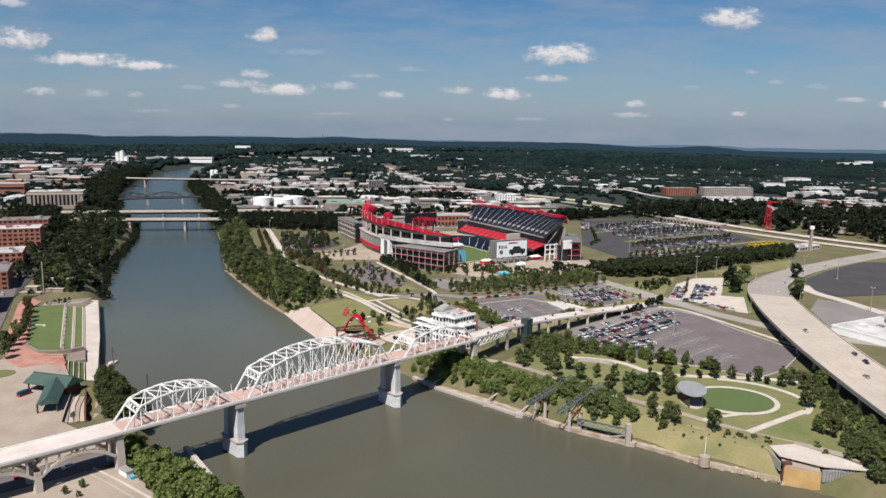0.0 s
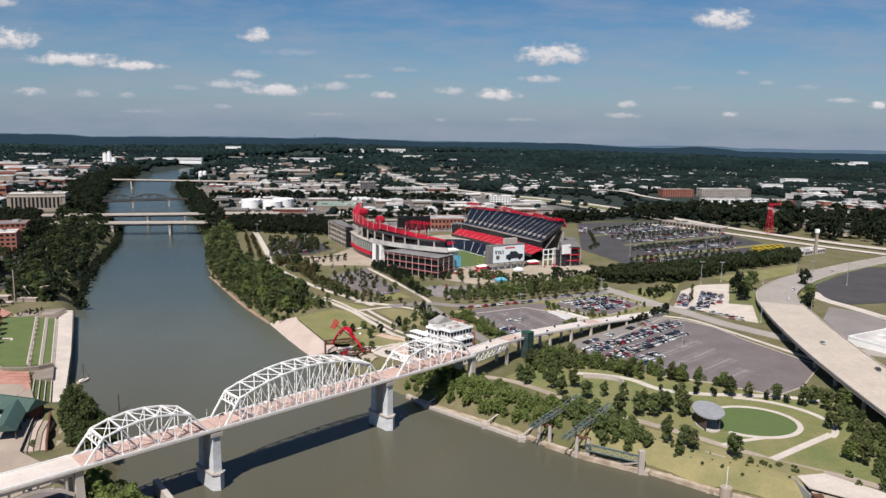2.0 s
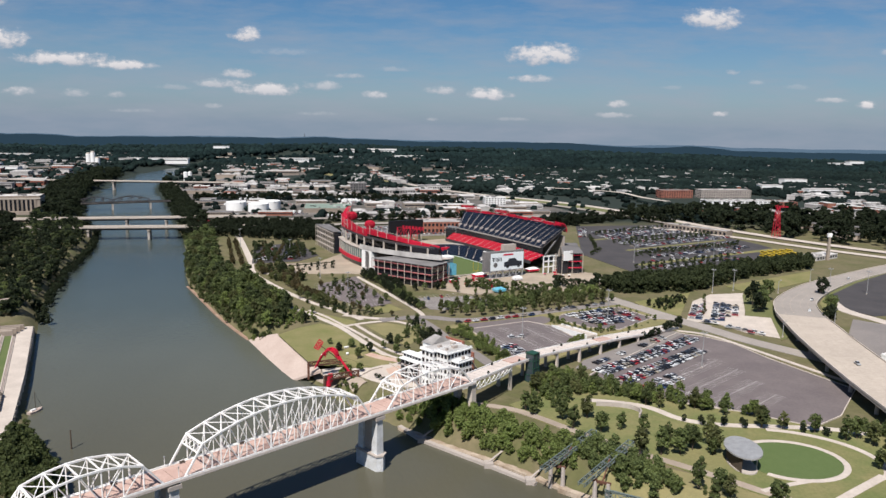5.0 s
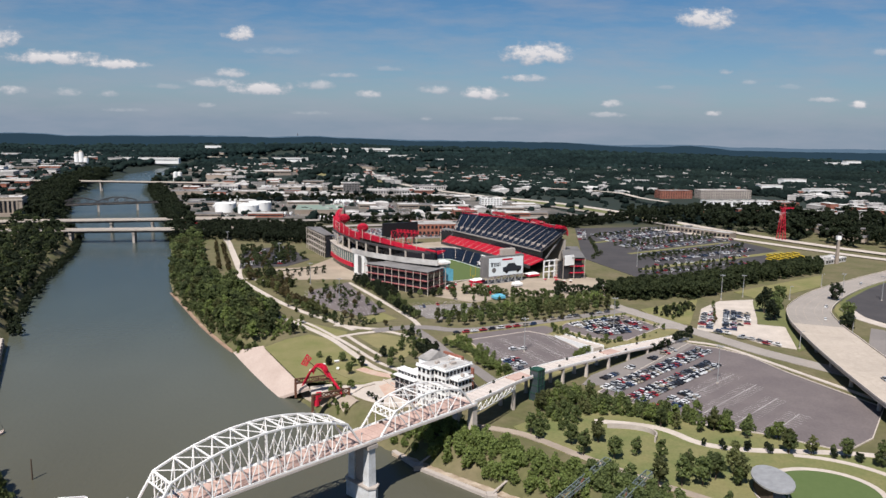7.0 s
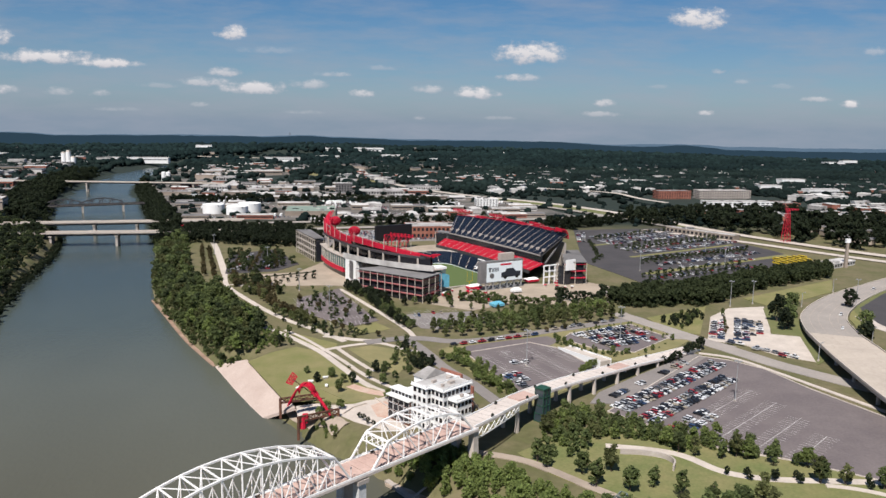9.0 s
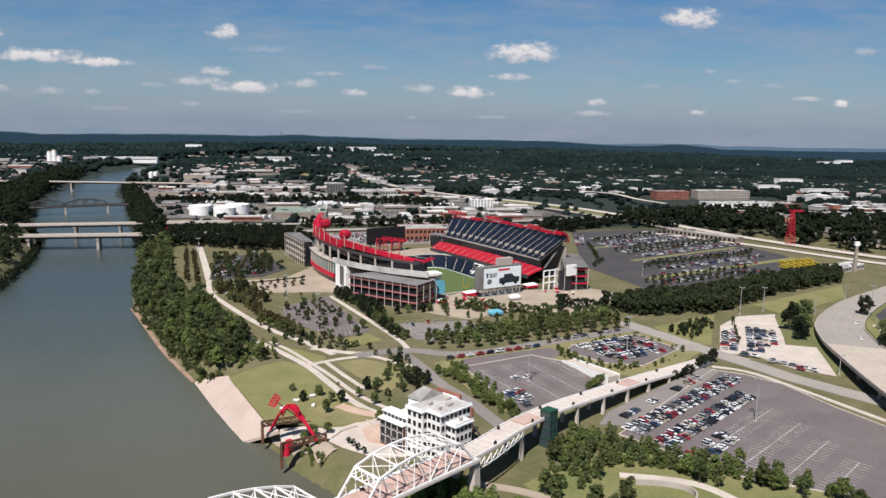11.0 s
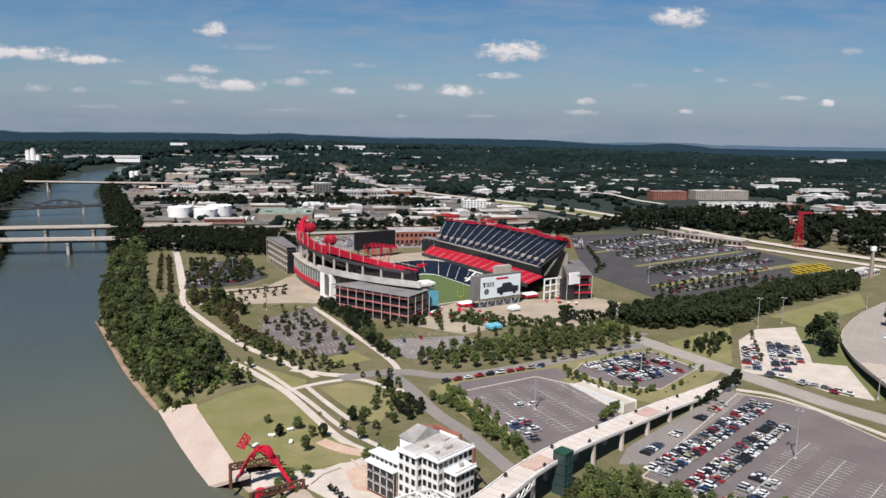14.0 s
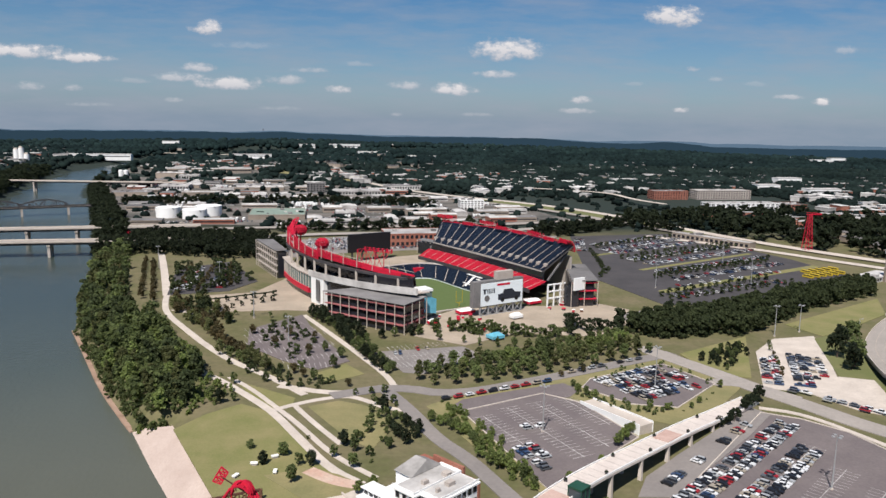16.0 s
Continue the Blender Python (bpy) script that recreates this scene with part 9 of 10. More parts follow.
wr = np.random.RandomState(77)
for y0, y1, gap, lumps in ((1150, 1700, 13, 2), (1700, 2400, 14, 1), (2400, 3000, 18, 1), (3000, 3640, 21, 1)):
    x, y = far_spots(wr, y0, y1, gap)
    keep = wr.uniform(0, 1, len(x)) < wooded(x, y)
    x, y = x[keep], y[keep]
    blob_mass("far_wood", x, y, ground_height(x, y) - 1, gap * wr.uniform(0.42, 0.72, len(x)), wr, "far_leaf_hazed" if y0 < 2300 else "hill_leaf_hazed", "endless dark green woodland over low hills, blue haze painted in", lumps)


# small houses among the trees, past counting
def house_mass(name, x, y, z, rng, wall, roof, label, lo=6, hi=11, pitch=0.32):
    sw, sr = Shape(), Shape()
    for px, py, pz in zip(x, y, z):
        w, d, h, a = rng.uniform(lo, hi), rng.uniform(lo, hi) * 0.8, rng.uniform(4.5, 7.5), rng.uniform(0, math.pi)
        c, s = math.cos(a), math.sin(a)
        t = lambda u, v, q: (px + u * c - v * s, py + u * s + v * c, pz + q)  # noqa: E731
        sw.add([t(u, v, q) for q in (-1, h) for u, v in ((-w / 2, -d / 2), (w / 2, -d / 2), (w / 2, d / 2), (-w / 2, d / 2))], [(0, 1, 5, 4), (1, 2, 6, 5), (2, 3, 7, 6), (3, 0, 4, 7)])
        sr.add([t(-w / 2 - .6, -d / 2 - .6, h), t(w / 2 + .6, -d / 2 - .6, h), t(w / 2 + .6, d / 2 + .6, h), t(-w / 2 - .6, d / 2 + .6, h), t(-w / 2, 0, h + d * pitch), t(w / 2, 0, h + d * pitch)],
               [(0, 1, 5, 4), (2, 3, 4, 5), (0, 4, 3), (1, 2, 5)])
    place(name, sw, M[wall], label, "houses", "stuff")
    place(name + "_roofs", sr, M[roof], label.replace("houses", "house roofs"), "roofs", "stuff")


hr = np.random.RandomState(21)
x, y = far_spots(hr, 1350, 3900, 62)
keep = (wooded(x, y) > 0.55) & (hr.uniform(0, 1, len(x)) < 0.04 + 0.5 * wave(x, y, 520, 15))
x, y = x[keep], y[keep]
z = ground_height(x, y) + np.where(y > 2200, 5.0, 2.5)
h = len(x) // 2
house_mass("far_houses", x[:h], y[:h], z[:h], hr, "wall_tan", "roof_grey", "small pale houses scattered in the woods")
house_mass("far_houses", x[h:], y[h:], z[h:], hr, "wall_tan", "roof_white", "small tan houses scattered in the woods")


def cluster(cx, cy, rx, ry, n, seed, wall, roof, label, lo, hi):
    r = np.random.RandomState(seed)
    x, y = cx + rx * r.uniform(-1, 1, n), cy + ry * r.uniform(-1, 1, n)
    house_mass("far_blocks", x, y, ground_height(x, y) + 3.5, random.Random(seed), wall, roof, label, lo, hi, 0.05)


for k, (cx, cy, rx, ry, n) in enumerate(((900, 1500, 220, 120, 40), (690, 1060, 190, 110, 34), (560, 1250, 110, 50, 16), (820, 1300, 160, 90, 30), (1250, 1750, 260, 160, 45), (760, 1350, 90, 60, 18), (420, 1900, 260, 180, 40), (-60, 2500, 260, 250, 40), (1500, 2400, 400, 250, 45), (700, 2300, 300, 160, 30), (250, 3000, 500, 200, 40), (-1050, 1750, 240, 260, 60), (-1250, 2350, 350, 260, 60), (-900, 3000, 400, 200, 50), (-450, 2250, 150, 150, 30), (0, 1900, 200, 120, 25), (1100, 2050, 300, 120, 35), (100, 2000, 260, 200, 50), (330, 1700, 180, 140, 36), (560, 1950, 250, 150, 36), (900, 1800, 250, 120, 30))):
    cluster(cx, cy, rx, ry, n if cy < 1850 or cx < 120 else n // 2, 90 + k, ("roof_white", "wall_tan", "brick")[k % 3], ("roof_white", "roof_grey", "roof_white")[k % 3], ("pale low buildings clustered among the trees", "tan low buildings clustered among the trees", "brick low buildings clustered among the trees")[k % 3], 12, 30)


# sheds and blocks of the yards and of the town across the river
def shed(x, y, w, d, h, rz, wall, roof, label, group):
    b = thing("shed" if h < 9 else "town_block", label, "building", x, y, 0, rz, group)
    part("wall", Shape().box(-w / 2, -d / 2, -1, w / 2, d / 2, h), M[wall], b)
    part("roof", Shape().add([(-w / 2 - .3, -d / 2 - .3, h), (w / 2 + .3, -d / 2 - .3, h), (w / 2 + .3, d / 2 + .3, h), (-w / 2 - .3, d / 2 + .3, h), (-w / 2 - .3, 0, h + 1.4), (w / 2 + .3, 0, h + 1.4)],
                             [(0, 1, 5, 4), (2, 3, 4, 5), (0, 4, 3), (1, 2, 5), (0, 3, 2, 1)]) if h < 9 else Shape().box(-w / 2 - .3, -d / 2 - .3, h, w / 2 + .3, d / 2 + .3, h + 0.8), M[roof], b)
    part("window_band", Shape().box(-w / 2 + 1, -d / 2 - 0.15, h * 0.45, w / 2 - 1, -d / 2 + 0.1, h * 0.7), M["dark_glass"], b)


for x, y, w, d, h in ((-850, 2500, 190, 36, 11), (-331, 3230, 70, 40, 12), (-185, 3305, 120, 46, 13), (-430, 2620, 120, 40, 9), (-300, 2750, 90, 36, 9), (-480, 2960, 80, 30, 10), (-60, 2900, 110, 40, 9), (100, 2700, 90, 34, 9), (-1180, 2120, 90, 30, 12),
                      (-1040, 1960, 80, 30, 14), (-700, 2660, 70, 26, 9), (-1350, 2600, 110, 34, 11), (-820, 3150, 60, 24, 22), (515, 1893, 60, 16, 8), (1535, 2850, 80, 26, 14), (1620, 2900, 60, 24, 20), (850, 1680, 70, 26, 9), (900, 1906, 60, 24, 14), (763, 1732, 50, 22, 12)):
    lift_ = float(ground_height(np.array([float(x)]), np.array([float(y)]))[0])
    b = thing("warehouse", "long white-roofed hall among the trees", "building", x, y, lift_ + 3, 8, "distant halls")
    part("wall", Shape().box(-w / 2, -d / 2, -6, w / 2, d / 2, h), M["white_wall"], b)
    part("roof", Shape().box(-w / 2 - 0.5, -d / 2 - 0.5, h, w / 2 + 0.5, d / 2 + 0.5, h + 0.9), M["roof_white"], b)
    part("window_band", Shape().box(-w / 2 + 2, -d / 2 - 0.2, h * 0.4, w / 2 - 2, -d / 2 + 0.1, h * 0.62), M["dark_glass"], b)

yr = random.Random(9)
YARD = [(-330, 1180), (-120, 1170), (80, 1190), (230, 1240), (200, 1390), (60, 1560), (-60, 1740), (-240, 1830), (-420, 1860), (-520, 1880), (-480, 1640), (-380, 1350)]
taken = [(-294, 1244, 40), (-250, 1250, 40), (-155, 1262, 60), (119, 1385, 30), (-137, 1606, 30)] + [(x, y, max(w, d) * 0.6) for x, y, w, d, h in TOWN_A]


def scatter_hit(poly, x, y):
    """Whether a place lies inside a plan."""
    inside = False
    for (ax, ay), (bx, by) in zip(poly, poly[1:] + poly[:1]):
        if (ay > y) != (by > y) and x < (y - ay) * (bx - ax) / (by - ay) + ax:
            inside = not inside
    return inside


def free(x, y, r):
    if any(math.hypot(x - a, y - c) < r + q for a, c, q in taken):
        return False
    p, q = np.array([float(x)]), np.array([float(y)])
    return river_distance(p, q)[0] > 22 + r and road_gap(p, q)[0] > 20 + r


xs, ys, _ = scatter(YARD, 46, np.random.RandomState(4), 30)
for px, py in zip(xs, ys):
    w, d = yr.uniform(22, 52), yr.uniform(14, 30)
    if free(px, py, w * 0.42) and not 1370 < py < 1460:
        taken.append((px, py, w * 0.42))
        shed(px, py, w, d, yr.uniform(4.5, 8), yr.choice((6, 8, 10, 96)), yr.choice(("wall_tan", "roof_white", "wall_tan", "brick")), yr.choice(("roof_white", "roof_white", "roof_white", "roof_grey")), "low industrial shed with a pale metal roof", "industrial sheds")
TOWN = [(-1420, 1330), (-700, 1240), (-700, 1420), (-790, 1700), (-880, 2100), (-920, 2700), (-1500, 2750), (-1700, 2300)]
xs, ys, _ = scatter(TOWN, 64, np.random.RandomState(6), 50)
for px, py in zip(xs, ys):
    w, d, h = yr.uniform(24, 58), yr.uniform(18, 36), yr.choice((6, 8, 10, 14, 18))
    if free(px, py, w * 0.4):
        taken.append((px, py, w * 0.4))
        shed(px, py, w, d, h, yr.choice((15, 18, 105)), yr.choice(("wall_tan", "roof_white", "brick", "brick")), yr.choice(("roof_white", "roof_grey", "roof_white")), "town block with a pale flat roof", "town blocks")
NORTH = [(-620, 2050), (-430, 1980), (-300, 2100), (-280, 2400), (-500, 2480), (-640, 2380)]
xs, ys, _ = scatter(NORTH, 66, np.random.RandomState(8), 30)
for px, py in zip(xs, ys):
    if free(px, py, 22):
        taken.append((px, py, 22))
        shed(px, py, yr.uniform(40, 80), yr.uniform(20, 36), yr.uniform(6, 11), 8, "wall_tan", "roof_white", "long pale industrial shed", "industrial sheds")

# ---- cars ----
CAR_COLOURS = [("white", (0.72, 0.72, 0.72)), ("silver", (0.38, 0.39, 0.40)), ("black", (0.015, 0.015, 0.017)), ("grey", (0.10, 0.105, 0.115)), ("red", (0.32, 0.02, 0.025)), ("blue", (0.03, 0.06, 0.13)), ("beige", (0.36, 0.31, 0.24))]
car_mats = {n: material("car_" + n, c, 0.28, metal=0.2, second=tuple(v * 0.9 for v in c), scale=0.8, fine=3, amount=0.3, spec=0.5) for n, c in CAR_COLOURS}


def car_shapes(long_, tall, roof0, roof1):
    """Side outline pushed across, with tumblehome: lower body and glass cabin."""
    side = [(-long_ / 2, 0.35), (long_ / 2, 0.35), (long_ / 2, 0.72), (long_ * 0.46, 0.88), (roof1 + 0.55, 0.98), (roof0 - 0.45, 0.98), (-long_ * 0.48, 0.92), (-long_ / 2, 0.75)]
    n = len(side)
    body = Shape().add([(x, y * (0.9 if z > 0.9 or z < 0.4 else 0.95), z) for y in (-1, 1) for x, z in side], [tuple(range(n)), tuple(range(2 * n - 1, n - 1, -1))] + [((i + 1) % n, i, n + i, n + (i + 1) % n) for i in range(n)])
    cab = [(roof0 - 0.45, -0.84, 0.98), (roof1 + 0.55, -0.84, 0.98), (roof1 + 0.55, 0.84, 0.98), (roof0 - 0.45, 0.84, 0.98), (roof0, -0.66, tall - 0.06), (roof1, -0.66, tall - 0.06), (roof1, 0.66, tall - 0.06), (roof0, 0.66, tall - 0.06)]
    cabin = Shape().add(cab, [(0, 1, 5, 4), (1, 2, 6, 5), (2, 3, 7, 6), (3, 0, 4, 7)])
    roof = Shape().box(roof0 - 0.05, -0.68, tall - 0.07, roof1 + 0.05, 0.68, tall)
    return body, cabin, roof


wheel_mesh = Shape().add([(0.33 * math.cos(a), y, 0.33 + 0.33 * math.sin(a)) for y in (-0.1, 0.1) for a in [i * math.pi / 4 for i in range(8)]], [tuple(range(8)), tuple(range(15, 7, -1))] + [((i + 1) % 8, i, 8 + i, 8 + (i + 1) % 8) for i in range(8)]).mesh("wheel", M["rubber"])
CAR_KINDS = {"car": (4.6, 1.45, -1.3, 0.6, "sedan"), "suv": (4.8, 1.78, -2.0, 0.75, "sport utility car"), "pickup": (5.6, 1.85, -0.5, 1.0, "pickup truck")}
CARS = {}
for kind, (long_, tall, r0, r1, word) in CAR_KINDS.items():
    body, cabin, roof = car_shapes(long_, tall, r0, r1)
    for cname in car_mats:
        CARS[kind, cname] = (body.mesh("body", car_mats[cname]), cabin.mesh("windows", M["dark_glass"]), roof.mesh("roof", car_mats[cname]), f"{cname} {word} parked on the asphalt", long_)
cr = random.Random(33)


def car(x, y, z, yaw, group, wheels=True):
    kind = cr.choice(("car", "car", "suv", "suv", "pickup"))
    colour = cr.choice(("white", "white", "white", "silver", "silver", "black", "black", "grey", "grey", "red", "blue", "beige"))
    body, cabin, roof, label, long_ = CARS[kind, colour]
    b = thing("car", label, "car", x, y, z, yaw + cr.choice((0, 180)) + cr.uniform(-2, 2), group)
    for n, me in (("body", body), ("window_glass", cabin), ("roof", roof)):
        new(n, me).parent = b
    if wheels:
        for wx in (-long_ * 0.31, long_ * 0.32):
            for wy in (-0.85, 0.85):
                w = new("wheel", wheel_mesh)
                w.parent = b
                w.matrix_basis = pose(wx, wy, 0)


def car_row(a, e, fill, group, wheels=True, step=2.85, sides=(-1, 1), off=2.9, slant=0.0, z=0.3):
    """Cars nose to nose on both sides of a line of bays."""
    a, e = Vector(a), Vector(e)
    d = (e - a).normalized()
    n = Vector((-d.y, d.x))
    yaw = math.degrees(math.atan2(n.y, n.x)) + slant
    for i in range(int((e - a).length / step)):
        for side in sides:
            if cr.random() < fill:
                p = a + d * step * i + n * side * off
                car(p.x, p.y, z, yaw, group, wheels)


def bay_lines(a, e, name="bay_marking", step=2.85, depth=5.3, z=0.62, spine=True):
    a, e = Vector((*a, z)), Vector((*e, z))
    d = (e - a).normalized()
    n = Vector((-d.y, d.x, 0))
    s = Shape()
    for i in range(int((e - a).length / step) + 1):
        p = a + d * step * i
        s.strip([p - n * depth - d * 0.1, p + n * depth - d * 0.1], [p - n * depth + d * 0.1, p + n * depth + d * 0.1])
    if spine:
        s.strip([a - n * 0.14, e - n * 0.14], [a + n * 0.14, e + n * 0.14])
    place(name, s, M["bay_paint"], "worn white parking bay lines on the asphalt", "road marking", "stuff")


LOT_Z = 0.22
ROW_D, ROW_N = Vector((0.735, 0.678)), Vector((0.678, -0.735))
row0 = Vector((97, 479))
for k, (s0, s1, fill) in enumerate(((0, 106, 0.93), (2, 92, 0.93), (2, 44, 0.62), (0, 0, 0), (0, 0, 0), (0, 0, 0))):
    o = row0 + ROW_N * 16.2 * k - ROW_D * (6.0 * k if k < 3 else 12 + 4.0 * (k - 3))
    if fill:
        car_row(o + ROW_D * s0, o + ROW_D * s1, fill, "cars in the wide parking lot", z=LOT_Z)
    end = (106, 94, 86, 78, 70, 60)[k]
    bay_lines(o + ROW_D * (8 if k > 2 else 2), o + ROW_D * end, z=0.30)
car_row((99, 494), (164, 556), 0.6, "cars beside the ramp", sides=(1,), off=2.0, z=0.5)
lot1_d, lot1_n = Vector((0.40, -0.917)), Vector((0.917, 0.40))
for k in range(4):
    o = Vector((38, 561)) + lot1_n * 15.5 * k
    bay_lines(o - lot1_d * (2 + 4 * (k > 0)), o + lot1_d * (46, 52, 48, 30)[k], z=0.30)
car_row((50, 529), (59, 508), 0.85, "cars in the empty lot", off=3.0, z=LOT_Z)
car_row((57, 552), (60, 545), 0.5, "cars in the empty lot", off=3.0, z=LOT_Z)
car_row((92, 621), (146, 648), 0.9, "cars parked along the street", wheels=False, sides=(1,), step=7.0, off=0, slant=90, z=0.8)
car_row((22, 583), (86, 611), 0.7, "cars parked along the street", wheels=False, sides=(1,), step=6.5, off=0, slant=90, z=0.8)
for a, e, f in (((194, 602), (215, 650), 0.7), ((209, 598), (232, 652), 0.75), ((222, 606), (240, 648), 0.35)):
    car_row(a, e, f, "cars on the pale lot", wheels=False, off=2.6, z=0.3)
car_row((198, 590), (230, 552), 0.75, "cars waiting by the street", wheels=False, step=5.6, sides=(-1, 1), off=1.6, slant=90, z=0.9)
for x, y, yaw in ((236, 470, 80), (248, 420, 80), (246, 405, 82), (285, 610, 62), (312, 655, 50), (335, 690, 48), (392, 752, 42), (226, 380, 88)):
    p = min(hw, key=lambda q: abs(q[1] - y))
    car(p[0] + (x - p[0]) * 0.6, y, p[2] + 0.1, yaw, "cars on the highway")
car_row((-287, 452), (-352, 592), 0.45, "cars on the city street", wheels=False, step=9, off=3.0, slant=90, z=0.6)
for x, y, yaw in ((-160, 272, 35), (-146, 281, 60), (-176, 262, 35)):
    car(x, y, 0.75, yaw, "cars by the bridge approach")
car_row((-22, 655), (30, 664), 0.12, "cars beside the stadium", wheels=False, z=0.3)
bay_lines((-4, 648), (36, 660), z=0.45)
bay_lines((4, 633), (40, 650), z=0.45)
for a, e in (((-94, 703), (-60, 721)), ((-92, 690), (-52, 709)), ((-90, 678), (-45, 697)), ((-76, 661), (-38, 676)), ((-64, 644), (-34, 654)), ((-59, 632), (-34, 637))):
    bay_lines(a, e, z=0.45, depth=4.6, spine=False)
for a, e in (((-5, 664), (29, 676)), ((-2, 634), (36, 652))):
    bay_lines(a, e, z=0.45, depth=4.6, spine=False)


# cars of the vast lot, far past counting
def far_cars(rows, seed, name, label):
    r = np.random.RandomState(seed)
    names = list(car_mats)
    shapes = {k: car_shapes(*v[:4]) for k, v in CAR_KINDS.items()}
    verts, faces, slots = [], [], []
    for (ax, ay), (bx, by), fill in rows:
        n = int(math.hypot(bx - ax, by - ay) / 2.9)
        ux, uy = (bx - ax) / (n * 2.9), (by - ay) / (n * 2.9)
        for i in range(n):
            for side in (-2.8, 2.8):
                if r.uniform() > fill:
                    continue
                cx, cy = ax + ux * 2.9 * i - uy * side, ay + uy * 2.9 * i + ux * side
                kind = ("car", "suv", "suv", "pickup", "car")[r.randint(5)]
                paint = names.index(("white", "white", "silver", "silver", "black", "grey", "black", "red", "blue", "beige", "white")[r.randint(11)])
                flip = r.choice((-1, 1))
                for shape, slot in zip(shapes[kind], (paint, len(names), paint)):
                    k = len(verts)
                    verts += [(cx - uy * u * flip - ux * v * flip, cy + ux * u * flip - uy * v * flip, z + 0.25) for u, v, z in shape.v]
                    faces += [tuple(q + k for q in f) for f in shape.f]
                    slots += [slot] * len(shape.f)
    me = bpy.data.meshes.new(name)
    me.from_pydata(verts, [], faces)
    for n in names:
        me.materials.append(car_mats[n])
    me.materials.append(M["dark_glass"])
    me.polygons.foreach_set("material_index", slots)
    tagged(new(name, me), label, "cars", kind="stuff")


far_cars([((228, 832), (352, 900), 0.22), ((214, 795), (335, 858), 0.25), ((240, 862), (378, 940), 0.55), ((238, 893), (375, 972), 0.75), ((240, 932), (385, 1020), 0.85), ((232, 955), (372, 1042), 0.85), ((225, 992), (345, 1070), 0.8),
          ((220, 1012), (335, 1092), 0.8), ((215, 1040), (320, 1108), 0.8), ((195, 1005), (212, 1085), 0.6)], 3, "lot_cars", "hundreds of cars parked in long rows")
far_cars([(tuple(Vector((104, 604)) + Vector((0.55, -0.83)) * 11.5 * k), tuple(Vector((104, 604)) + Vector((0.55, -0.83)) * 13 * k + Vector((0.86, 0.50)) * (46, 47, 40)[k]), 0.8) for k in range(3)], 5, "lot_cars", "dozens of parked cars side by side")
far_cars([((-164, 815), (-172, 905), 0.5), ((-140, 825), (-150, 915), 0.45)], 6, "lot_cars", "parked cars under the trees")
far_cars([((-150, 1180), (60, 1205), 0.5), ((-130, 1195), (90, 1222), 0.5), ((-60, 1300), (60, 1312), 0.5), ((-60, 1320), (60, 1332), 0.5), ((-230, 1200), (-170, 1206), 0.6), ((-350, 1480), (-260, 1492), 0.5), ((-180, 1240), (60, 1262), 0.45), ((-300, 1330), (-120, 1345), 0.5), ((-80, 1345), (120, 1362), 0.5), ((-250, 1560), (-60, 1575), 0.45), ((-400, 1700), (-250, 1715), 0.5), ((80, 1230), (200, 1262), 0.5), ((60, 1080), (160, 1110), 0.4)], 4, "yard_cars", "rows of cars parked in the yards")
row_rng = np.random.RandomState(12)
yard_rows = []
for ry in np.arange(1178, 1860, 15):
    for rx in np.arange(-520, 240, 62):
        ax, length = rx + row_rng.uniform(-12, 12), row_rng.uniform(24, 54)
        ay = ry + row_rng.uniform(-3, 3)
        inside = all(scatter_hit(YARD, ax + k * length, ay) for k in (0, 1))
        if inside and row_rng.uniform() < 0.72 and all(free(ax + k * length, ay, 0) for k in (0, 0.5, 1)):
            yard_rows.append(((ax, ay), (ax + length, ay + 0.12 * length), row_rng.uniform(0.4, 0.95)))
far_cars(yard_rows, 15, "yard_cars", "cars and vans parked all over the yards")
far_cars([((-100, 985), (-60, 992), 0.6)] + [((-92, 1004 + 15 * k), (40, 1024 + 15 * k), 0.75) for k in range(5)] + [((60, 1080), (180, 1100), 0.7)], 16, "lot_cars", "cars parked behind the stadium")
trailers = Shape()
for (ax, ay), (bx, by), fill in yard_rows[::3]:
    for k in range(int((bx - ax) / 4.2)):
        if row_rng.uniform() < 0.55:
            x, y = ax + 4.2 * k, ay + 9 + 0.12 * 4.2 * k
            trailers.box(x - 1.3, y - 5.5, 1.2, x + 1.3, y + 5.5, 4.1)
place("yard_trailers", trailers, M["white_wall"], "white truck trailers standing in rows in the yards", "trailers", "stuff")
for i in range(11):
    x, y = (366 + 8.0 * i, 872 + 3.6 * i) if i < 6 else (376 + 8.5 * (i - 6), 893 + 3.6 * (i - 6))
    b = thing("school_bus", "yellow bus parked in a row", "bus", x, y, 0.3, 115, "yellow buses")
    part("body", Shape().box(-4.5, -1.25, 0.5, 4.5, 1.25, 3.0), M["yellow_paint"], b)
    part("hood", Shape().box(4.5, -1.1, 0.5, 5.8, 1.1, 1.7), M["yellow_paint"], b)
    part("window_band", Shape().box(-4.3, -1.28, 1.7, 4.2, 1.28, 2.5), M["dark_glass"], b)

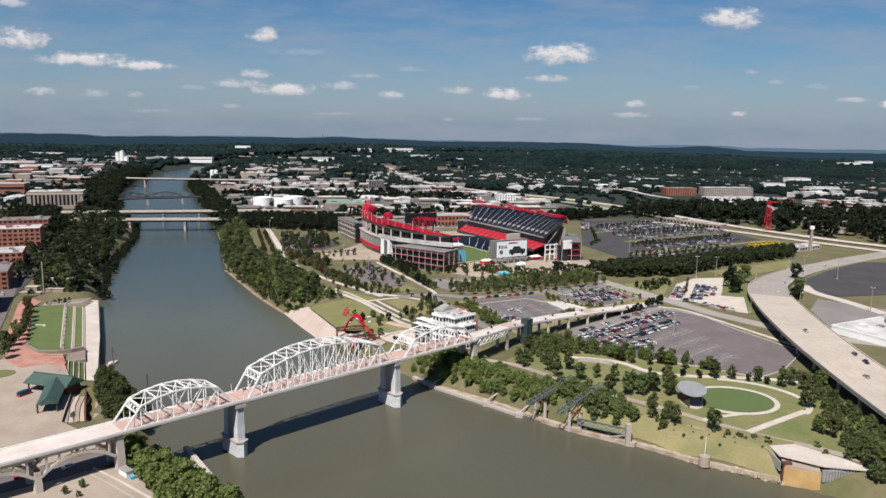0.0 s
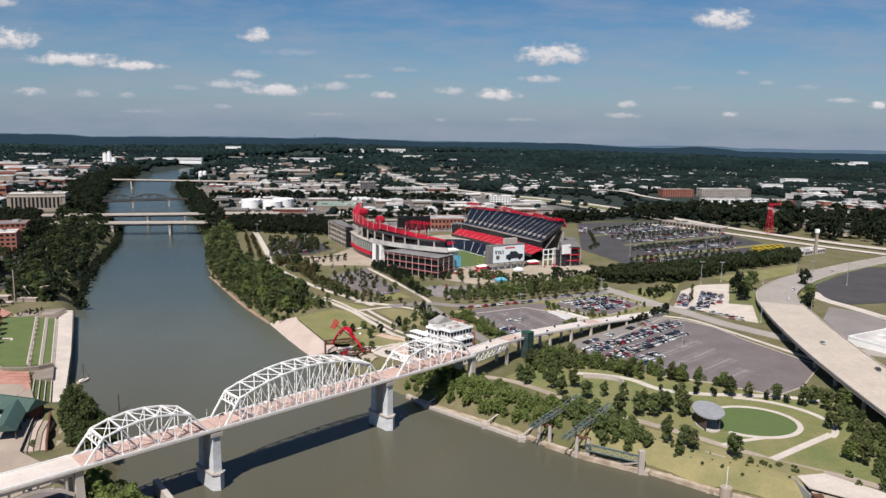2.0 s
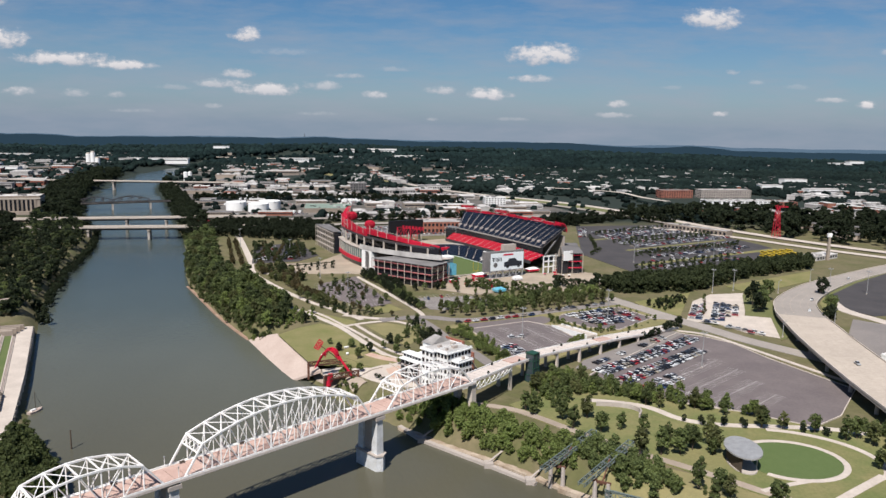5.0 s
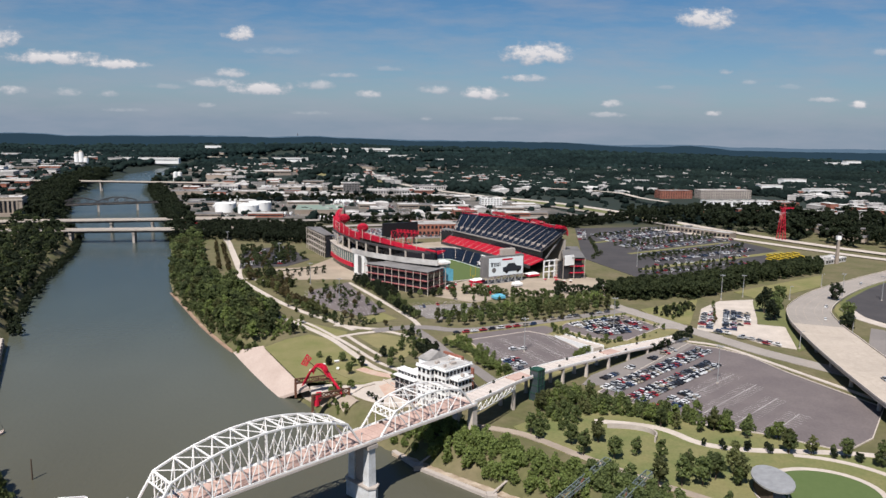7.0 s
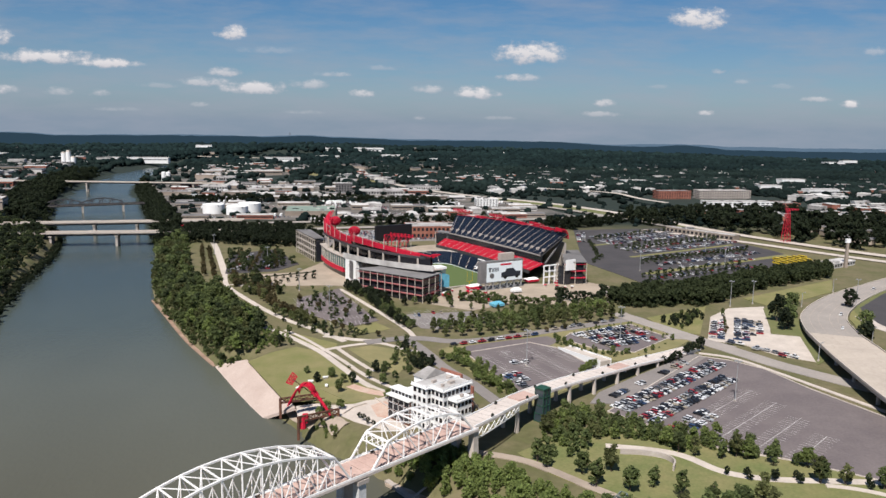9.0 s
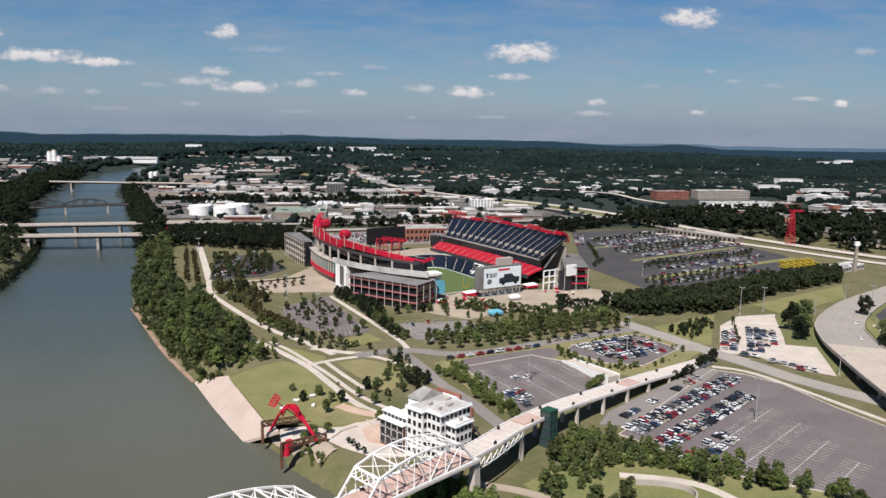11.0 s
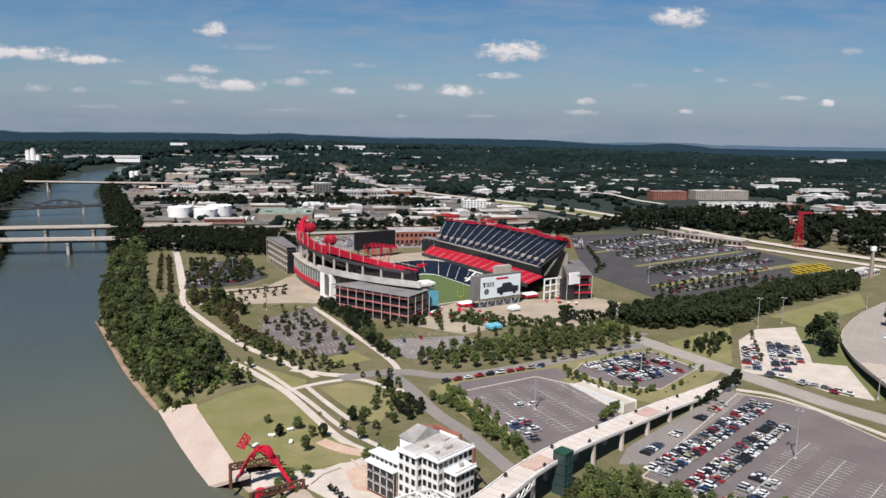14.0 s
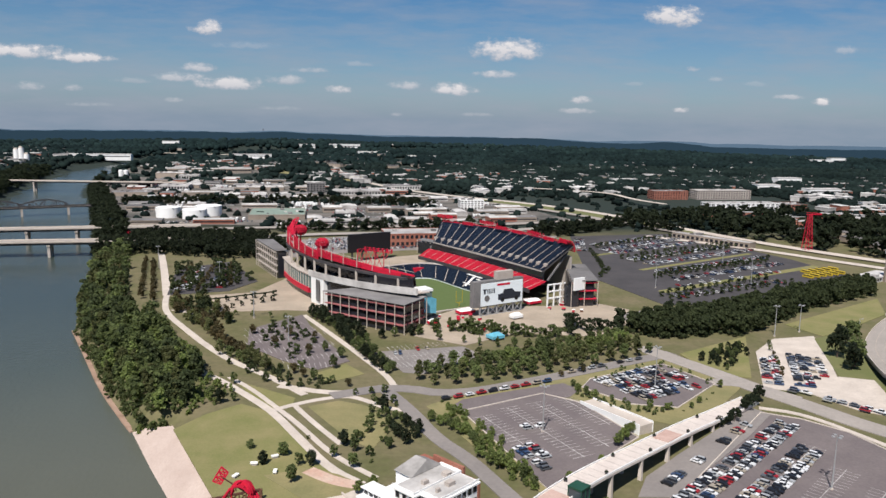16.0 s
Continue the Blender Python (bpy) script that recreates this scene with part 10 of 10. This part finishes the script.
# ---- lamp posts ----
def mast_lamp(x, y, h, arms, label, group, z=0.0):
    b = thing("mast_lamp", label, "lamp post", x, y, z, group=group)
    part("pole", Shape().drum(0, 0, -0.3, h, 0.32, 0.16, 8), M["lamp_grey"], b)
    part("footing", Shape().drum(0, 0, -0.3, 0.9, 0.6, 0.6, 10), M["pale_concrete"], b)
    for i in range(arms):
        a = i * 2 * math.pi / arms
        part("lamp_head", Shape().bar((0, 0, h - 0.2), (1.8 * math.cos(a), 1.8 * math.sin(a), h), 0.16).box(1.6 * math.cos(a) - 0.5, 1.6 * math.sin(a) - 0.5, h - 0.1, 1.6 * math.cos(a) + 0.5, 1.6 * math.sin(a) + 0.5, h + 0.25), M["lamp_grey"], b)


for x, y, h in ((61, 545, 21), (129, 597, 22), (158, 490, 21), (240, 690, 20), (262, 700, 18), (212, 830, 20), (300, 845, 22), (320, 945, 22), (345, 700, 20), (372, 690, 20), (330, 560, 20), (-64, 672, 18), (-95, 735, 18), (-140, 840, 18), (-205, 900, 20), (318, 520, 20)):
    mast_lamp(x, y, h, 4, "tall grey lamp mast with four heads", "car park lamps")
for x, y in ((236, 555), (262, 640), (296, 690), (350, 742), (310, 628), (290, 590)):
    mast_lamp(x, y, 11, 1, "single-armed grey road lamp", "road lamps", 0.5)

# ---- plaza before the stadium ----
def at_stadium(x, y, rz=0.0):
    return stadium.matrix_world @ pose(x, y, 0.15, 0, 0, rz)


for x, y, w, d, colour in ((-23, -99, 12, 7, "red_steel"), (37, -99, 12, 7, "red_steel"), (0, -126, 8, 5, "white_wall"), (-42, -158, 9, 7, "cyan_panel"), (-58, -112, 6, 5, "red_steel"), (58, -112, 6, 5, "red_steel")):
    b = thing("marquee", {"red_steel": "red and white event tent on the plaza", "white_wall": "white event tent on the plaza", "cyan_panel": "pale blue awning on the plaza"}[colour], "tent", group="event tents")
    b.matrix_world = at_stadium(x, y)
    part("canopy", Shape().add([(-w / 2, -d / 2, 3), (w / 2, -d / 2, 3), (w / 2, d / 2, 3), (-w / 2, d / 2, 3), (-w / 4, 0, 4.6), (w / 4, 0, 4.6)], [(0, 1, 5, 4), (1, 2, 5), (2, 3, 4, 5), (3, 0, 4), (0, 3, 2, 1)]), M["white_wall" if colour == "red_steel" else colour], b)
    part("valance", Shape().box(-w / 2, -d / 2 - 0.1, 1.2, w / 2, -d / 2 + 0.1, 3.0).box(-w / 2 - 0.1, -d / 2, 1.2, -w / 2 + 0.1, d / 2, 3.0).box(w / 2 - 0.1, -d / 2, 1.2, w / 2 + 0.1, d / 2, 3.0), M[colour], b)
    for px in (-w / 2, w / 2):
        for py in (-d / 2, d / 2):
            part("pole", Shape().box(px - 0.1, py - 0.1, 0, px + 0.1, py + 0.1, 3), M["lamp_grey"], b)
for i in range(20):
    x, y = cr.uniform(-60, 66), cr.uniform(-140, -90)
    if abs(x) < 22 and y > -116:
        continue
    b = thing("market_stall", cr.choice(("red stall with a small roof", "dark crate stack on the plaza", "white box stall on the plaza")), "stall", group="plaza stalls")
    b.matrix_world = at_stadium(x, y, cr.uniform(0, 90))
    w, h = cr.uniform(0.8, 2.2), cr.uniform(1.2, 2.6)
    part("box", Shape().box(-w, -w * 0.6, 0, w, w * 0.6, h), M[cr.choice(("rust", "red_steel", "dark_steel", "pale_concrete"))], b)
    part("lid", Shape().box(-w - 0.2, -w * 0.6 - 0.2, h, w + 0.2, w * 0.6 + 0.2, h + 0.15), M[cr.choice(("concrete", "red_steel", "white_wall"))], b)
for i, (x, y) in enumerate(((-57, 517), (-50, 523), (-62, 507), (-48, 510))):
    b = thing("picnic_block", "small white concrete block on the lawn", "block", x, y, 0.4, 30 * i, "lawn blocks")
    part("slab", Shape().box(-1.4, -0.7, 0.4, 1.4, 0.7, 0.9), M["white_wall"], b)
    part("plinth", Shape().box(-1.0, -0.5, -0.3, 1.0, 0.5, 0.4), M["concrete"], b)
